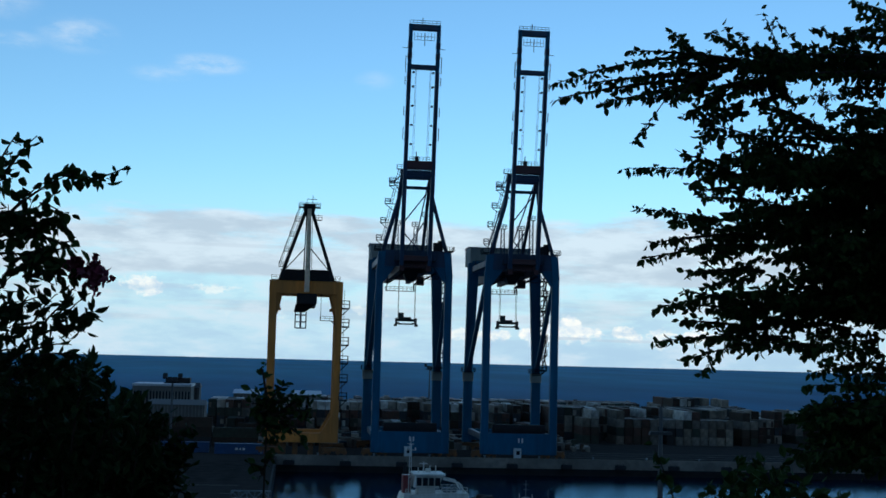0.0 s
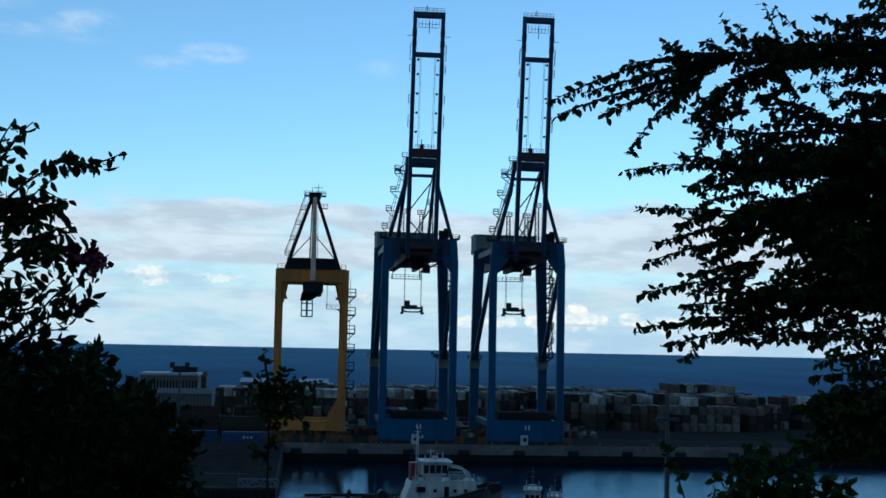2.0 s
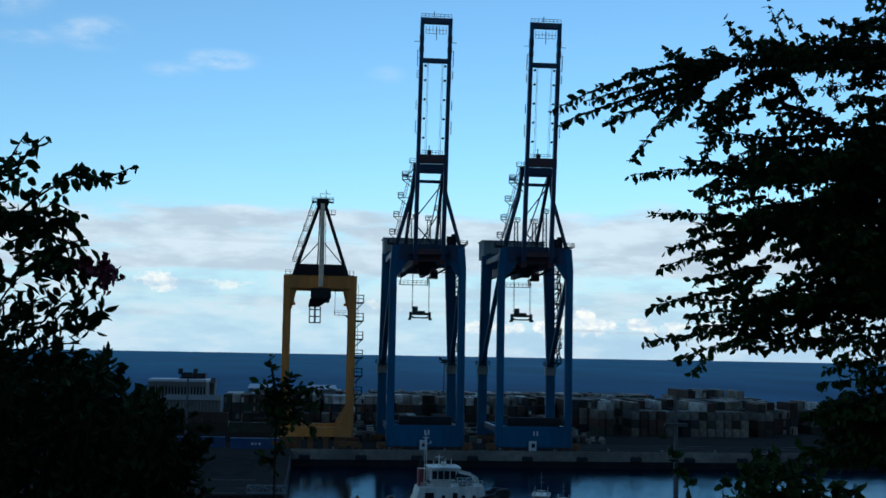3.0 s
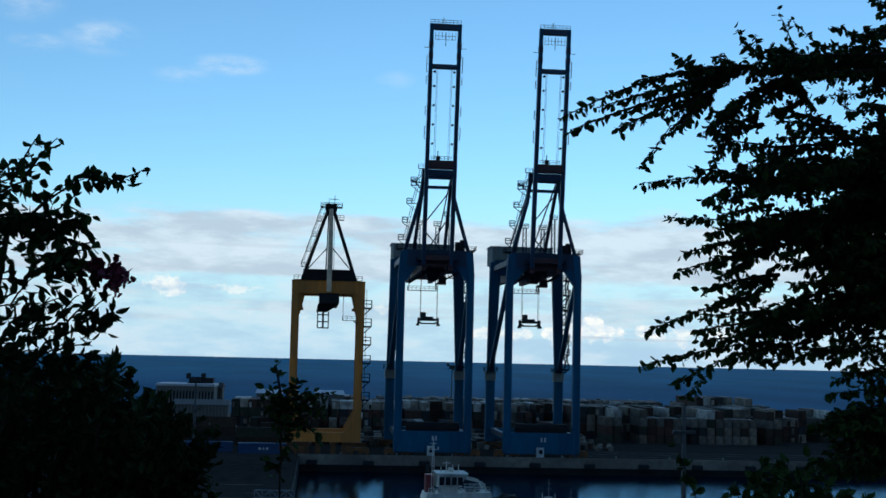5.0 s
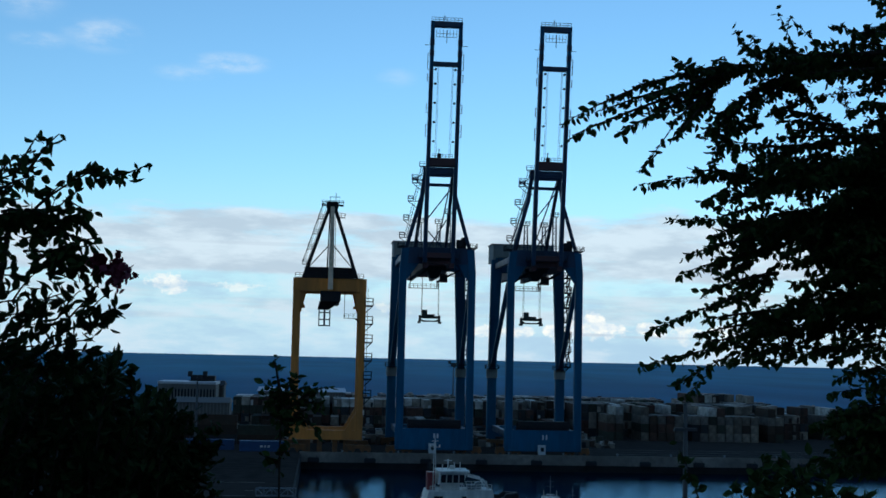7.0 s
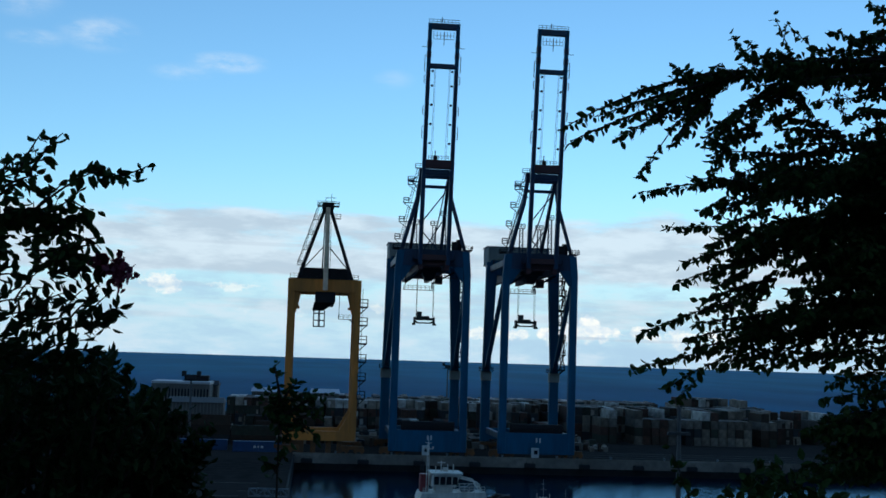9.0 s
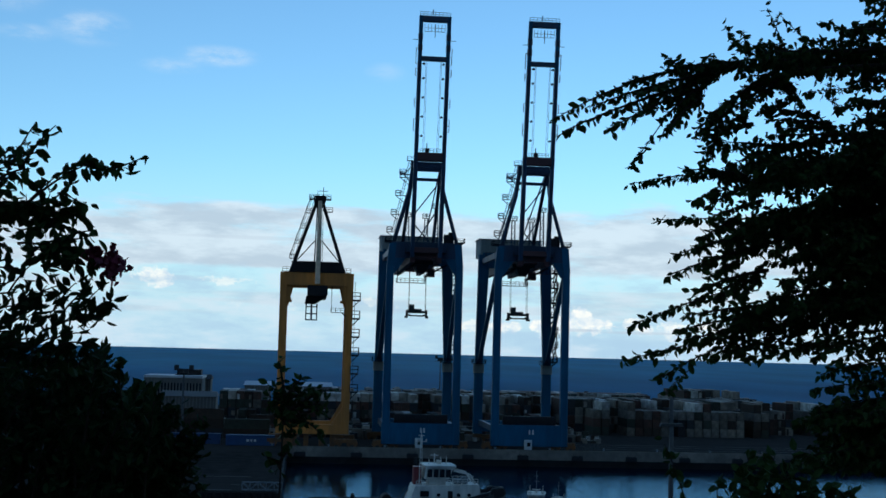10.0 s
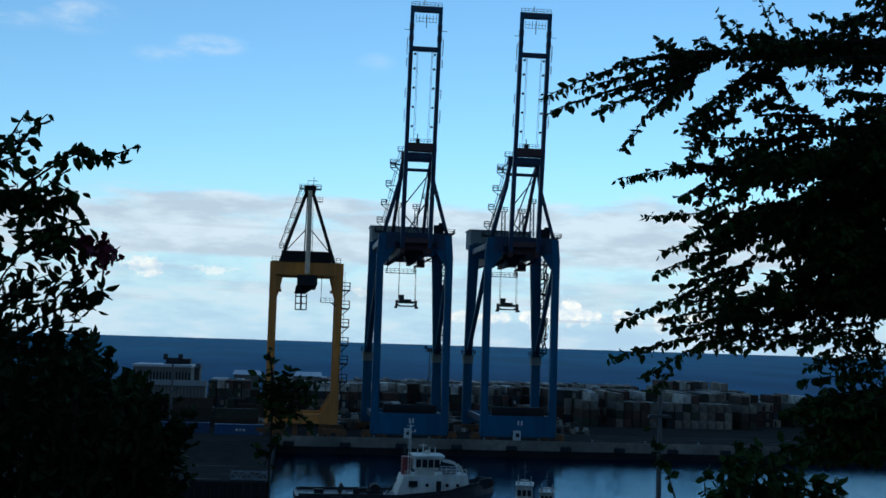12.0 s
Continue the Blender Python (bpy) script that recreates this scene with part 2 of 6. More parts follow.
def water_mat(name, color, rough, wave, scale, stretch, spec=0.5, tint=(1, 1, 1)):
    ma = bpy.data.materials.new(name)
    ma.use_nodes = True
    nt = ma.node_tree
    N, L = nt.nodes.new, nt.links.new
    p = nt.nodes["Principled BSDF"]
    co = N("ShaderNodeTexCoord").outputs["Object"]
    mp = N("ShaderNodeMapping")
    mp.inputs["Scale"].default_value = (scale, scale * stretch, scale)
    L(co, mp.inputs[0])
    n = N("ShaderNodeTexNoise")
    n.inputs["Scale"].default_value, n.inputs["Detail"].default_value = 1.0, 5
    L(mp.outputs[0], n.inputs["Vector"])
    n2 = N("ShaderNodeTexNoise")
    n2.inputs["Scale"].default_value, n2.inputs["Detail"].default_value = 0.012, 5
    mp2 = N("ShaderNodeMapping")
    mp2.inputs["Scale"].default_value = (0.6, 0.16, 1)
    L(co, mp2.inputs[0])
    L(mp2.outputs[0], n2.inputs["Vector"])
    h = N("ShaderNodeHueSaturation")
    h.inputs["Color"].default_value = (*color, 1)
    r = N("ShaderNodeMapRange")
    L(n2.outputs[0], r.inputs[0])
    r.inputs[1].default_value, r.inputs[2].default_value, r.inputs[3].default_value, r.inputs[4].default_value = 0.35, 0.65, 0.84, 1.16
    L(r.outputs[0], h.inputs["Value"])
    L(h.outputs[0], p.inputs["Base Color"])
    p.inputs["Roughness"].default_value = rough
    p.inputs["IOR"].default_value = 1.33
    p.inputs["Specular Tint"].default_value = (*tint, 1)
    p.inputs["Specular IOR Level"].default_value = spec
    b = N("ShaderNodeBump")
    b.inputs["Strength"].default_value, b.inputs["Distance"].default_value = 1.0, wave
    L(n.outputs[0], b.inputs["Height"])
    L(b.outputs[0], p.inputs["Normal"])
    return ma


SEA = water_mat("open sea", (0.008, 0.106, 0.190), 0.7, 0.6, 0.06, 1.0, spec=0.05)
HARBOUR = water_mat("calm harbour water", (0.003, 0.010, 0.020), 0.17, 0.03, 0.30, 9.0)


def tint_gloss(ma, color, rough, share):
    """Swap the water's clear gloss for a tinged one of a fixed share."""
    nt = ma.node_tree
    p = nt.nodes["Principled BSDF"]
    p.inputs["Specular IOR Level"].default_value = 0.0
    g = nt.nodes.new("ShaderNodeBsdfGlossy")
    g.inputs["Color"].default_value, g.inputs["Roughness"].default_value = (*color, 1), rough
    nt.links.new(p.inputs["Normal"].links[0].from_socket, g.inputs["Normal"])
    mx = nt.nodes.new("ShaderNodeMixShader")
    mx.inputs[0].default_value = share
    nt.links.new(p.outputs[0], mx.inputs[1])
    nt.links.new(g.outputs[0], mx.inputs[2])
    nt.links.new(mx.outputs[0], nt.nodes["Material Output"].inputs[0])


tint_gloss(HARBOUR, (0.33, 0.54, 0.71), 0.08, 0.45)

# ---------------------------------------------------------------- mesh helpers


def box(bm, c, s, chamfer=0.0, turn=None):
    """A box with its middle at c and sides s; chamfer trims its upright edges."""
    hx, hy, hz = s[0] / 2, s[1] / 2, s[2] / 2
    k = min(chamfer, hx * 0.9, hy * 0.9)
    if k > 0:
        ring = [(hx - k, -hy), (hx, -hy + k), (hx, hy - k), (hx - k, hy), (-hx + k, hy), (-hx, hy - k), (-hx, -hy + k), (-hx + k, -hy)]
    else:
        ring = [(hx, -hy), (hx, hy), (-hx, hy), (-hx, -hy)]
    c = Vector(c)

    def v(x, y, z):
        p = Vector((x, y, z))
        return bm.verts.new(c + (turn @ p if turn else p))

    lo = [v(x, y, -hz) for x, y in ring]
    hi = [v(x, y, hz) for x, y in ring]
    n = len(ring)
    for i in range(n):
        bm.faces.new((lo[i], lo[(i + 1) % n], hi[(i + 1) % n], hi[i]))
    bm.faces.new(hi)
    bm.faces.new(lo[::-1])


def frustum(bm, lo, hi):
    """A solid between two rings of points of the same count."""
    a, b = [bm.verts.new(p) for p in lo], [bm.verts.new(p) for p in hi]
    n = len(a)
    for i in range(n):
        bm.faces.new((a[i], a[(i + 1) % n], b[(i + 1) % n], b[i]))
    bm.faces.new(b)
    bm.faces.new(a[::-1])


def beam(bm, p, q, w, h=None, w2=None, h2=None):
    """A box section with trimmed edges from p to q; w across, h in the upright plane; may taper."""
    p, q = Vector(p), Vector(q)
    h = h or w
    w2, h2 = w2 or w, h2 or h
    d = (q - p).normalized()
    side = d.cross(Vector((0, 0, 1)))
    if side.length < 0.05:
        side = Vector((1, 0, 0))
    side.normalize()
    up = side.cross(d)

    def ring(o, a, b):
        a, b = a / 2, b / 2
        k = min(a, b) * 0.18
        return [o + side * x + up * y for x, y in ((a - k, -b), (a, -b + k), (a, b - k), (a - k, b), (-a + k, b), (-a, b - k), (-a, -b + k), (-a + k, -b))]

    frustum(bm, ring(p, w, h), ring(q, w2, h2))


def tube(bm, p, q, r, r2=None, n=8):
    p, q = Vector(p), Vector(q)
    r2 = r if r2 is None else r2
    d = (q - p).normalized()
    side = d.orthogonal().normalized()
    up = d.cross(side)
    ring = lambda o, k: [o + (side * math.cos(6.28318 * i / n) + up * math.sin(6.28318 * i / n)) * k for i in range(n)]
    frustum(bm, ring(p, r), ring(q, r2))


def railing(bm, pts, h=1.1, gap=2.0, r=0.068):
    """Posts, a hand rail and a knee rail along a line of points."""
    for a, b in zip(pts, pts[1:]):
        a, b = Vector(a), Vector(b)
        k = max(1, round((b - a).length / gap))
        for z in (h, h * 0.55):
            beam(bm, a + Vector((0, 0, z)), b + Vector((0, 0, z)), r * 1.4)
        for i in range(k + 1):
            o = a.lerp(b, i / k)
            beam(bm, o, o + Vector((0, 0, h)), r * 1.4)


def mesh_of(name, bm, material):
    me = bpy.data.meshes.new(name)
    bm.normal_update()
    bm.to_mesh(me)
    bm.free()
    for ma in material if isinstance(material, (list, tuple)) else [material]:
        me.materials.append(ma)
    return me


def part(name, bm, material, parent, label="", at=None):
    ob = new(name, mesh_of(name, bm, material))
    ob.parent = parent
    if at:
        ob.location = at
    if label:
        tagged(ob, label=label)
    return ob


def thing(name, label, category, at=(0, 0, 0), group="", turn=0, kind=""):
    ob = new(name)
    ob.empty_display_size = 0.3
    ob.matrix_world = pose(*at, 0, 0, turn)
    return tagged(ob, label=label, category=category, group=group, kind=kind)


def solo(name, bm, material, label, category, kind="", group="", at=None):
    ob = new(name, mesh_of(name, bm, material))
    if at:
        ob.location = at
    return tagged(ob, label=label, category=category, kind=kind, group=group)


B = bmesh.new

# ---------------------------------------------------------------- setting
QUAY_Y, QUAY_Z, WHARF_X = 317.4, 2.5, -4.5
TIDE = -1.5   # water level


def slab(name, x0, x1, y0, y1, z0, z1, material, label, category, kind="structure"):
    bm = B()
    box(bm, ((x0 + x1) / 2, (y0 + y1) / 2, (z0 + z1) / 2), (x1 - x0, y1 - y0, z1 - z0))
    return solo(name, bm, material, label, category, kind)


def sheet(name, x0, x1, y0, y1, z, material, label, category):
    bm = B()
    bm.faces.new([bm.verts.new(p) for p in ((x0, y0, z), (x1, y0, z), (x1, y1, z), (x0, y1, z))])
    return solo(name, bm, material, label, category, "structure")


sheet("sea", -4800, 4800, 560, 4880, TIDE, SEA, "dark blue open sea reaching to the horizon", "sea")
sheet("harbour_water", -600, 1200, 40, 560, TIDE - 0.02, HARBOUR, "calm dark blue harbour water with blurred reflections", "water")
slab("quay", -500, 700, QUAY_Y + 0.6, 520, -4, QUAY_Z, ASPHALT, "dark worn asphalt container yard behind the quay edge", "quay")
slab("left_wharf", -500, WHARF_X, 222, QUAY_Y + 0.6, -4, QUAY_Z - 0.004, ASPHALT, "dark asphalt wharf beside the harbour basin", "wharf")
slab("near_apron", -500, 700, 30, 120, -4, QUAY_Z - 0.01, ASPHALT, "dark asphalt apron below the hillside", "ground")


def hillside():
    """The slope on which the camera's terrace lies, falling to the harbour ahead; the steep mountain behind is unseen,
    added to block low sun and sky.
    """
    bm = B()
    ys = [-900 + 60 * i for i in range(15)] + [-60 + 4 * i for i in range(30)]
    xs = [-1500 + 100 * i for i in range(13)] + [-240 + 20 * i for i in range(25)] + [300 + 100 * i for i in range(13)]
    grid = []
    for y in ys:
        row = []
        for x in xs:
            if y < -5:
                # unseen rise behind the camera, steep enough to shade the harbour
                z = 26.9 + (-5 - y) * 0.62
            elif y < 3.5:
                z = 26.9
            else:
                z = max(0.5, 26.9 - (y - 3.5) * 0.56)
            rough = 0.05 if abs(y) < 6 else (1.0 if y > -60 else 14.0)
            row.append(bm.verts.new((x, y, z + noise.noise((x * 0.01 + y * 0.07, y * 0.02, 1.0)) * rough)))
        grid.append(row)
    for a, b in zip(grid, grid[1:]):
        for i in range(len(xs) - 1):
            bm.faces.new((a[i], a[i + 1], b[i + 1], b[i]))
    return solo("hillside", bm, SOIL, "dark dry hillside soil falling to the harbour", "hillside", "structure")


hillside()


def quay_wall():
    root = thing("quay_wall", "long weathered concrete quay wall above dark waterline", "quay wall", kind="structure")
    bm = B()
    box(bm, (250, QUAY_Y + 0.3, 1.35), (509, 0.6, 2.3))
    part("coping", bm, CONCRETE, root, "pale weathered concrete wall face")
    bm = B()
    box(bm, (250, QUAY_Y + 0.35, -1.9), (509, 0.5, 4.2))
    part("wet_foot", bm, WETSTONE, root, "dark wet concrete at the waterline")
    bm = B()
    box(bm, (250, QUAY_Y + 0.7, 2.62), (509, 0.5, 0.26))
    part("kerb", bm, CONCRETE, root, "low concrete kerb on the quay edge")
    bm = B()
    box(bm, (WHARF_X + 0.2, 270, -0.6), (0.4, 95, 5.8))
    for i in range(40):
        box(bm, (WHARF_X - 1.4 * i - 0.3, 221.8, -0.6), (0.9, 0.5, 5.8), 0.15)
    part("wharf_face", bm, WETSTONE, root, "dark wharf wall")
    x = -1.0
    bm = B()
    box(bm, (0, 0, 0), (2.6, 0.5, 1.2))
    box(bm, (0, -0.45, 0), (2.9, 0.5, 0.95), 0.1)
    for s in (-1, 1):
        tube(bm, (s * 0.8, -0.5, 0.55), (s * 0.8, 0.2, 1.0), 0.06)
    me = mesh_of("fender", bm, RUBBER)
    while x < 260:
        f = new("fender", me)
        f.parent, f.location = root, (x, QUAY_Y - 0.25, 0.8)
        x += 14.2
    bm = B()
    tube(bm, (0, 0, 0), (0, 0, 0.35), 0.22, 0.16)
    tube(bm, (0, 0, 0.35), (0, 0, 0.55), 0.32, 0.3)
    me = mesh_of("bollard", bm, GREYSTEEL)
    x = -8.0
    while x < 250:
        f = new("bollard", me)
        f.parent, f.location = root, (x, QUAY_Y + 0.7, 2.75)
        x += 14.2


quay_wall()


def breakwater():
    """Rough rock mound and low wall behind the yard."""
    bm = B()
    rng = random.Random(5)
    for i in range(300):
        x = -330 + i * 2.6
        for k in range(2):
            r = rng.uniform(0.9, 1.7)
            c = Vector((x + rng.uniform(-1, 1), 522 + 3 * k + rng.uniform(-1, 1), TIDE + 0.8 + rng.uniform(-0.4, 0.8)))
            turn = Euler([rng.uniform(0, 3) for _ in range(3)]).to_matrix()
            box(bm, c, (r * 1.6, r * 1.3, r * 1.2), 0.3, turn)
    solo("breakwater_rocks", bm, CONCRETE, "grey armour rocks behind the container yard", "rocks", "stuff")


breakwater()

# ---------------------------------------------------------------- blue cranes
NEAR_Y = 320.4


def truck(bm, x, y):
    """Bogie under a crane's corner, with its wheels on the rail."""
    box(bm, (x, y, 1.5), (6.4, 1.0, 0.9), 0.2)
    for s in (-1, 1):
        box(bm, (x + s * 2.0, y, 0.85), (2.8, 0.8, 0.7), 0.2)
        for d in (-0.8, 0.8):
            tube(bm, (x + s * 2.0 + d, y - 0.35, 0.35), (x + s * 2.0 + d, y + 0.35, 0.35), 0.35, n=12)


def stair_flights(bm, x, y, z0, z1, rise=3.2, run=2.6, w=0.8):
    """Zigzag stair with landings and rails against a leg."""
    z, s = z0, 1
    while z < z1 - 0.5:
        t = min(rise, z1 - z)
        a, b = Vector((x, y - s * run / 2, z)), Vector((x, y + s * run / 2, z + t))
        for e in (-w / 2, w / 2):
            beam(bm, a + Vector((e, 0, 0)), b + Vector((e, 0, 0)), 0.16, 0.34)
            beam(bm, a + Vector((e, 0, 1)), b + Vector((e, 0, 1)), 0.14)
        for k in range(1, 8):
            o = a.lerp(b, k / 8)
            box(bm, o, (w, 0.25, 0.04))
        box(bm, b + Vector((0, s * 0.6, 0)), (w + 0.9, 1.3, 0.1))
        railing(bm, [b + Vector((-w / 2 - 0.4, s * 1.2, 0)), b + Vector((w / 2 + 0.4, s * 1.2, 0))], 1.1, 1.0)
        z, s = z + t, -s


def platform(bm, c, sx, sy, rails="xXyY", h=1.1, r=0.068):
    x, y, z = c
    box(bm, c, (sx, sy, 0.12 if r < 0.1 else 0.42))
    p = [(x - sx / 2, y - sy / 2, z), (x + sx / 2, y - sy / 2, z), (x + sx / 2, y + sy / 2, z), (x - sx / 2, y + sy / 2, z)]
    for key, a, b in (("y", 0, 1), ("X", 1, 2), ("Y", 2, 3), ("x", 3, 0)):
        if key in rails:
            railing(bm, [p[a], p[b]], h, 1.2 if r < 0.1 else 2.4, r)


def blue_crane(at):
    c = thing("container_crane", "tall blue ship-to-shore container crane with its boom raised", "crane", at, group="blue quay cranes")
    H, G = 9.0, 28.0          # half width between legs, rail gauge
    ZB = 50.0                 # middle of the upper cross beams
    # legs: the waterside ones stand straight, the landside ones taper below their collar
    for x in (-H, H):
        bm = B()
        beam(bm, (x, 0, 2.2), (x, 0, 46.5), 1.9, 1.9)
        s = 1 if x > 0 else -1
        frustum(bm, [(x - 0.95, -1, 46.5), (x + 0.95, -1, 46.5), (x + 0.95, 1, 46.5), (x - 0.95, 1, 46.5)],
                [(x - 0.95 - 0.5 * s, -1, 52.6), (x + 0.95 - 0.5 * s, -1, 52.6), (x + 0.95 - 0.5 * s, 1, 52.6), (x - 0.95 - 0.5 * s, 1, 52.6)])
        part("leg", bm, BLUE, c)
        bm = B()
        xr = x + 0.7 * s
        beam(bm, (xr, G, 2.2), (xr, G, 19.2), 2.5, 1.9)
        beam(bm, (xr, G, 21.4), (x, G, 47.0), 2.2, 2.0, 2.9, 2.4)
        beam(bm, (x, G, 47.0), (x, G, 52.4), 2.9, 2.4)
        part("leg", bm, BLUE, c)
        bm = B()
        box(bm, (xr, G, 20.3), (2.9, 2.6, 2.5), 0.2)
        part("collar", bm, HOUSE, c, "pale grey collar on the landside leg")
        bm = B()
        platform(bm, (xr, G - 0.2, 21.7), 3.6, 3.8, "xXyY")
        part("platform", bm, DARKSTEEL, c)
        # side frame
        bm = B()
        beam(bm, (x, 0.9, 47.0), (xr, G - 1.0, 22.6), 1.1, 1.1)
        part("brace", bm, BLUE, c)
        bm = B()
        beam(bm, (x, 0.9, 50.5), (x, G - 1.0, 50.5), 1.0, 1.6)
        part("side_beam", bm, NAVY, c)
        bm = B()
        beam(bm, (x, 0.9, 5.2), (x, G - 0.9, 5.2), 1.0, 1.6)
        part("side_sill", bm, NAVY, c)
    for y, hz in ((0, 5.4), (G, 3.0)):
        bm = B()
        box(bm, (0, y, (3.7 if y == 0 else 4.3)), (2 * H + 2.2, 1.6, hz), 0.3)
        part("sill_beam", bm, BLUE, c)
        bm = B()
        box(bm, (0, y, ZB + 0.9), (2 * H + (0.6 if y else -0.4), 1.8, 4.2), 0.2)
        part("cross_beam", bm, BLUE if y else NAVY, c)
        for s in (-1, 1):
            bm = B()
            truck(bm, s * H, y)
            part("bogie", bm, ORANGE, c, "orange wheel truck on the crane rail")
    # haunches under the waterside cross beam
    for s in (-1, 1):
        bm = B()
        frustum(bm, [(s * 8.0, -0.7, 44.8), (s * 8.0, 0.7, 44.8), (s * 7.8, 0.7, 44.8), (s * 7.8, -0.7, 44.8)],
                [(s * 8.0, -0.7, 48.9), (s * 8.0, 0.7, 48.9), (s * 5.0, 0.7, 48.9), (s * 5.0, -0.7, 48.9)])
        part("haunch", bm, BLUE, c)
    # walkway, and a near-black box added for the shaded band between the waterside legs
    bm = B()
    box(bm, (0, 0.1, 7.55), (2 * H - 4.2, 1.5, 2.2), 0.2)
    part("shade_box", bm, DARKSTEEL, c, "near-black box above the sill, standing in for shade")
    bm = B()
    railing(bm, [(-H + 1, -0.8, 6.5), (H - 1, -0.8, 6.5)], 1.1, 2.0)
    part("railing", bm, DARKSTEEL, c)
    # fixed girders
    for s in (-1, 1):
        bm = B()
        beam(bm, (s * 3.4, -2.5, 48.9), (s * 3.4, 58, 48.9), 1.3, 2.6)
        part("girder", bm, RUST, c, "dark red-brown box girder")
        bm = B()
        box(bm, (s * 4.8, 27, 50.2), (1.2, 60, 0.12))
        railing(bm, [(s * 5.35, -2.5, 50.2), (s * 5.35, 57, 50.2)], 1.1, 2.4)
        part("walkway", bm, DARKSTEEL, c)
    for y in (-1.5, 9, 19, 35, 46, 57.5):
        bm = B()
        beam(bm, (-3, y, 49.4), (3, y, 49.4), 0.8, 1.4)
        part("girder_tie", bm, RUST, c)
    # machinery house over the landside
    bm = B()
    box(bm, (-1.2, 33, 54.4), (17.4, 11.0, 5.0), 0.25)
    house = part("machinery_house", bm, HOUSE, c, "dull grey sheet-metal machinery house")
    for i in range(8):
        bm = B()
        box(bm, (-8.9 + i * 2.2, 27.45, 54.4), (0.12, 0.12, 4.6))
        part("rib", bm, HOUSE, house)
    bm = B()
    frustum(bm, [(-10.2, 27.2, 56.9), (7.8, 27.2, 56.9), (7.8, 38.8, 56.9), (-10.2, 38.8, 56.9)],
            [(-10.2, 29, 57.2), (7.8, 29, 57.2), (7.8, 37, 57.2), (-10.2, 37, 57.2)])
    part("house_roof", bm, GREYSTEEL, c)
    bm = B()
    platform(bm, (0.1, 26.2, 51.9), 17.6, 2.0, "yxX")
    part("house_walkway", bm, DARKSTEEL, c)
    for x, keep in ((-9.0, "xyY"), (9.0, "XyY")):
        bm = B()
        platform(bm, (x, 2.5, 53.2), 2.6, 6.0, keep)
        part("corner_walkway", bm, DARKSTEEL, c)
    bm = B()
    railing(bm, [(-8.4, -0.8, 53.1), (8.4, -0.8, 53.1)], 1.1, 1.4)
    part("front_railing", bm, DARKSTEEL, c)
    bm = B()
    box(bm, (5.6, 0.6, 54.2), (1.5, 1.5, 2.2), 0.1)
    box(bm, (7.0, 3.0, 54.6), (1.3, 1.5, 3.0), 0.1)
    part("electrical_cabinet", bm, DARKSTEEL, c)
    # apex frame: raking legs, posts, top beam, back stays
    A = 71.9
    for s in (-1, 1):
        bm = B()
        beam(bm, (s * 8.3, 0.6, 52.8), (s * 4.5, 1.4, 66.5), 0.85, 0.95)
        beam(bm, (s * 4.5, 1.4, 66.5), (s * 3.7, 1.6, A + 1), 0.8, 0.9)
        part("raking_leg", bm, NAVY, c)
        bm = B()
        beam(bm, (s * 3.6, 1.8, A), (s * 4.4, G - 1, 52.0), 0.85, 0.9)
        part("back_leg", bm, NAVY, c)
        bm = B()
        beam(bm, (s * 3.4, 2.2, A + 0.4), (s * 3.4, 55, 50.6), 0.28, 0.4)
        part("back_stay", bm, NAVY, c)
    bm = B()
    beam(bm, (-4.2, 1.5, A + 1.2), (4.2, 1.5, A + 1.2), 1.6, 2.4)
    part("apex_beam", bm, NAVY, c)
    bm = B()
    beam(bm, (-3.6, 1.5, A - 2.2), (3.6, 1.5, A - 2.2), 0.6, 0.8)
    part("apex_tie", bm, NAVY, c)
    bm = B()
    beam(bm, (-2.2, 6, 53), (2.6, 5, 61), 0.3)
    beam(bm, (2.2, 6, 53), (-2.4, 5.5, 58), 0.28)
    beam(bm, (-2.6, 5, 61), (3.0, 4, 68.5), 0.3)
    part("lattice", bm, NAVY, c)
    for x, y, z0, z1 in ((3.0, 3.5, 53, 62.5), (0.6, 6.0, 53, 60), (-4.6, 4.0, 53, 60)):
        bm = B()
        for a in (-0.5, 0.5):
            for b in (-0.5, 0.5):
                beam(bm, (x + a, y + b, z0), (x + a * 0.8, y + b * 0.8, z1), 0.16)
        z = z0
        while z < z1 - 1.6:
            beam(bm, (x - 0.5, y - 0.5, z), (x + 0.5, y - 0.5, z + 1.6), 0.12)
            beam(bm, (x + 0.5, y - 0.5, z + 1.6), (x - 0.5, y - 0.5, z + 1.6), 0.12)
            z += 1.6
        platform(bm, (x, y, z1), 1.9, 1.6)
        part("ladder_tower", bm, NAVY, c)
    # landings up the raking leg
    for k, z in enumerate((55.6, 60.2, 65.2, 70.0)):
        bm = B()
        u = (z - 52.8) / 20.0
        x = -8.6 + 4.2 * u - 1.4
        platform(bm, (x, 1.2, z), 1.3, 1.4, "xyY", 1.3, 0.09)
        beam(bm, (x - 0.7, 1.2, z), (x + 1.6, 1.2, z - 1.8), 0.16)
        beam(bm, (x, 1.2, z), (x + 2.0, 1.2, z), 0.2)
        part("landing", bm, NAVY, c)
        bm = B()
        beam(bm, (x + 0.6, 0.6, z), (x + 1.6, 0.6, z + 4.4), 0.12)
        beam(bm, (x + 1.2, 0.6, z), (x + 2.2, 0.6, z + 4.4), 0.12)
        for i in range(12):
            o = Vector((x + 0.6 + i / 12, 0.6, z + i * 4.4 / 12))
            beam(bm, o, o + Vector((0.6, 0, 0)), 0.07)
        part("ladder", bm, NAVY, c)
    bm = B()
    platform(bm, (-6.4, 0.2, A - 1.0), 1.6, 1.6, "xyY")
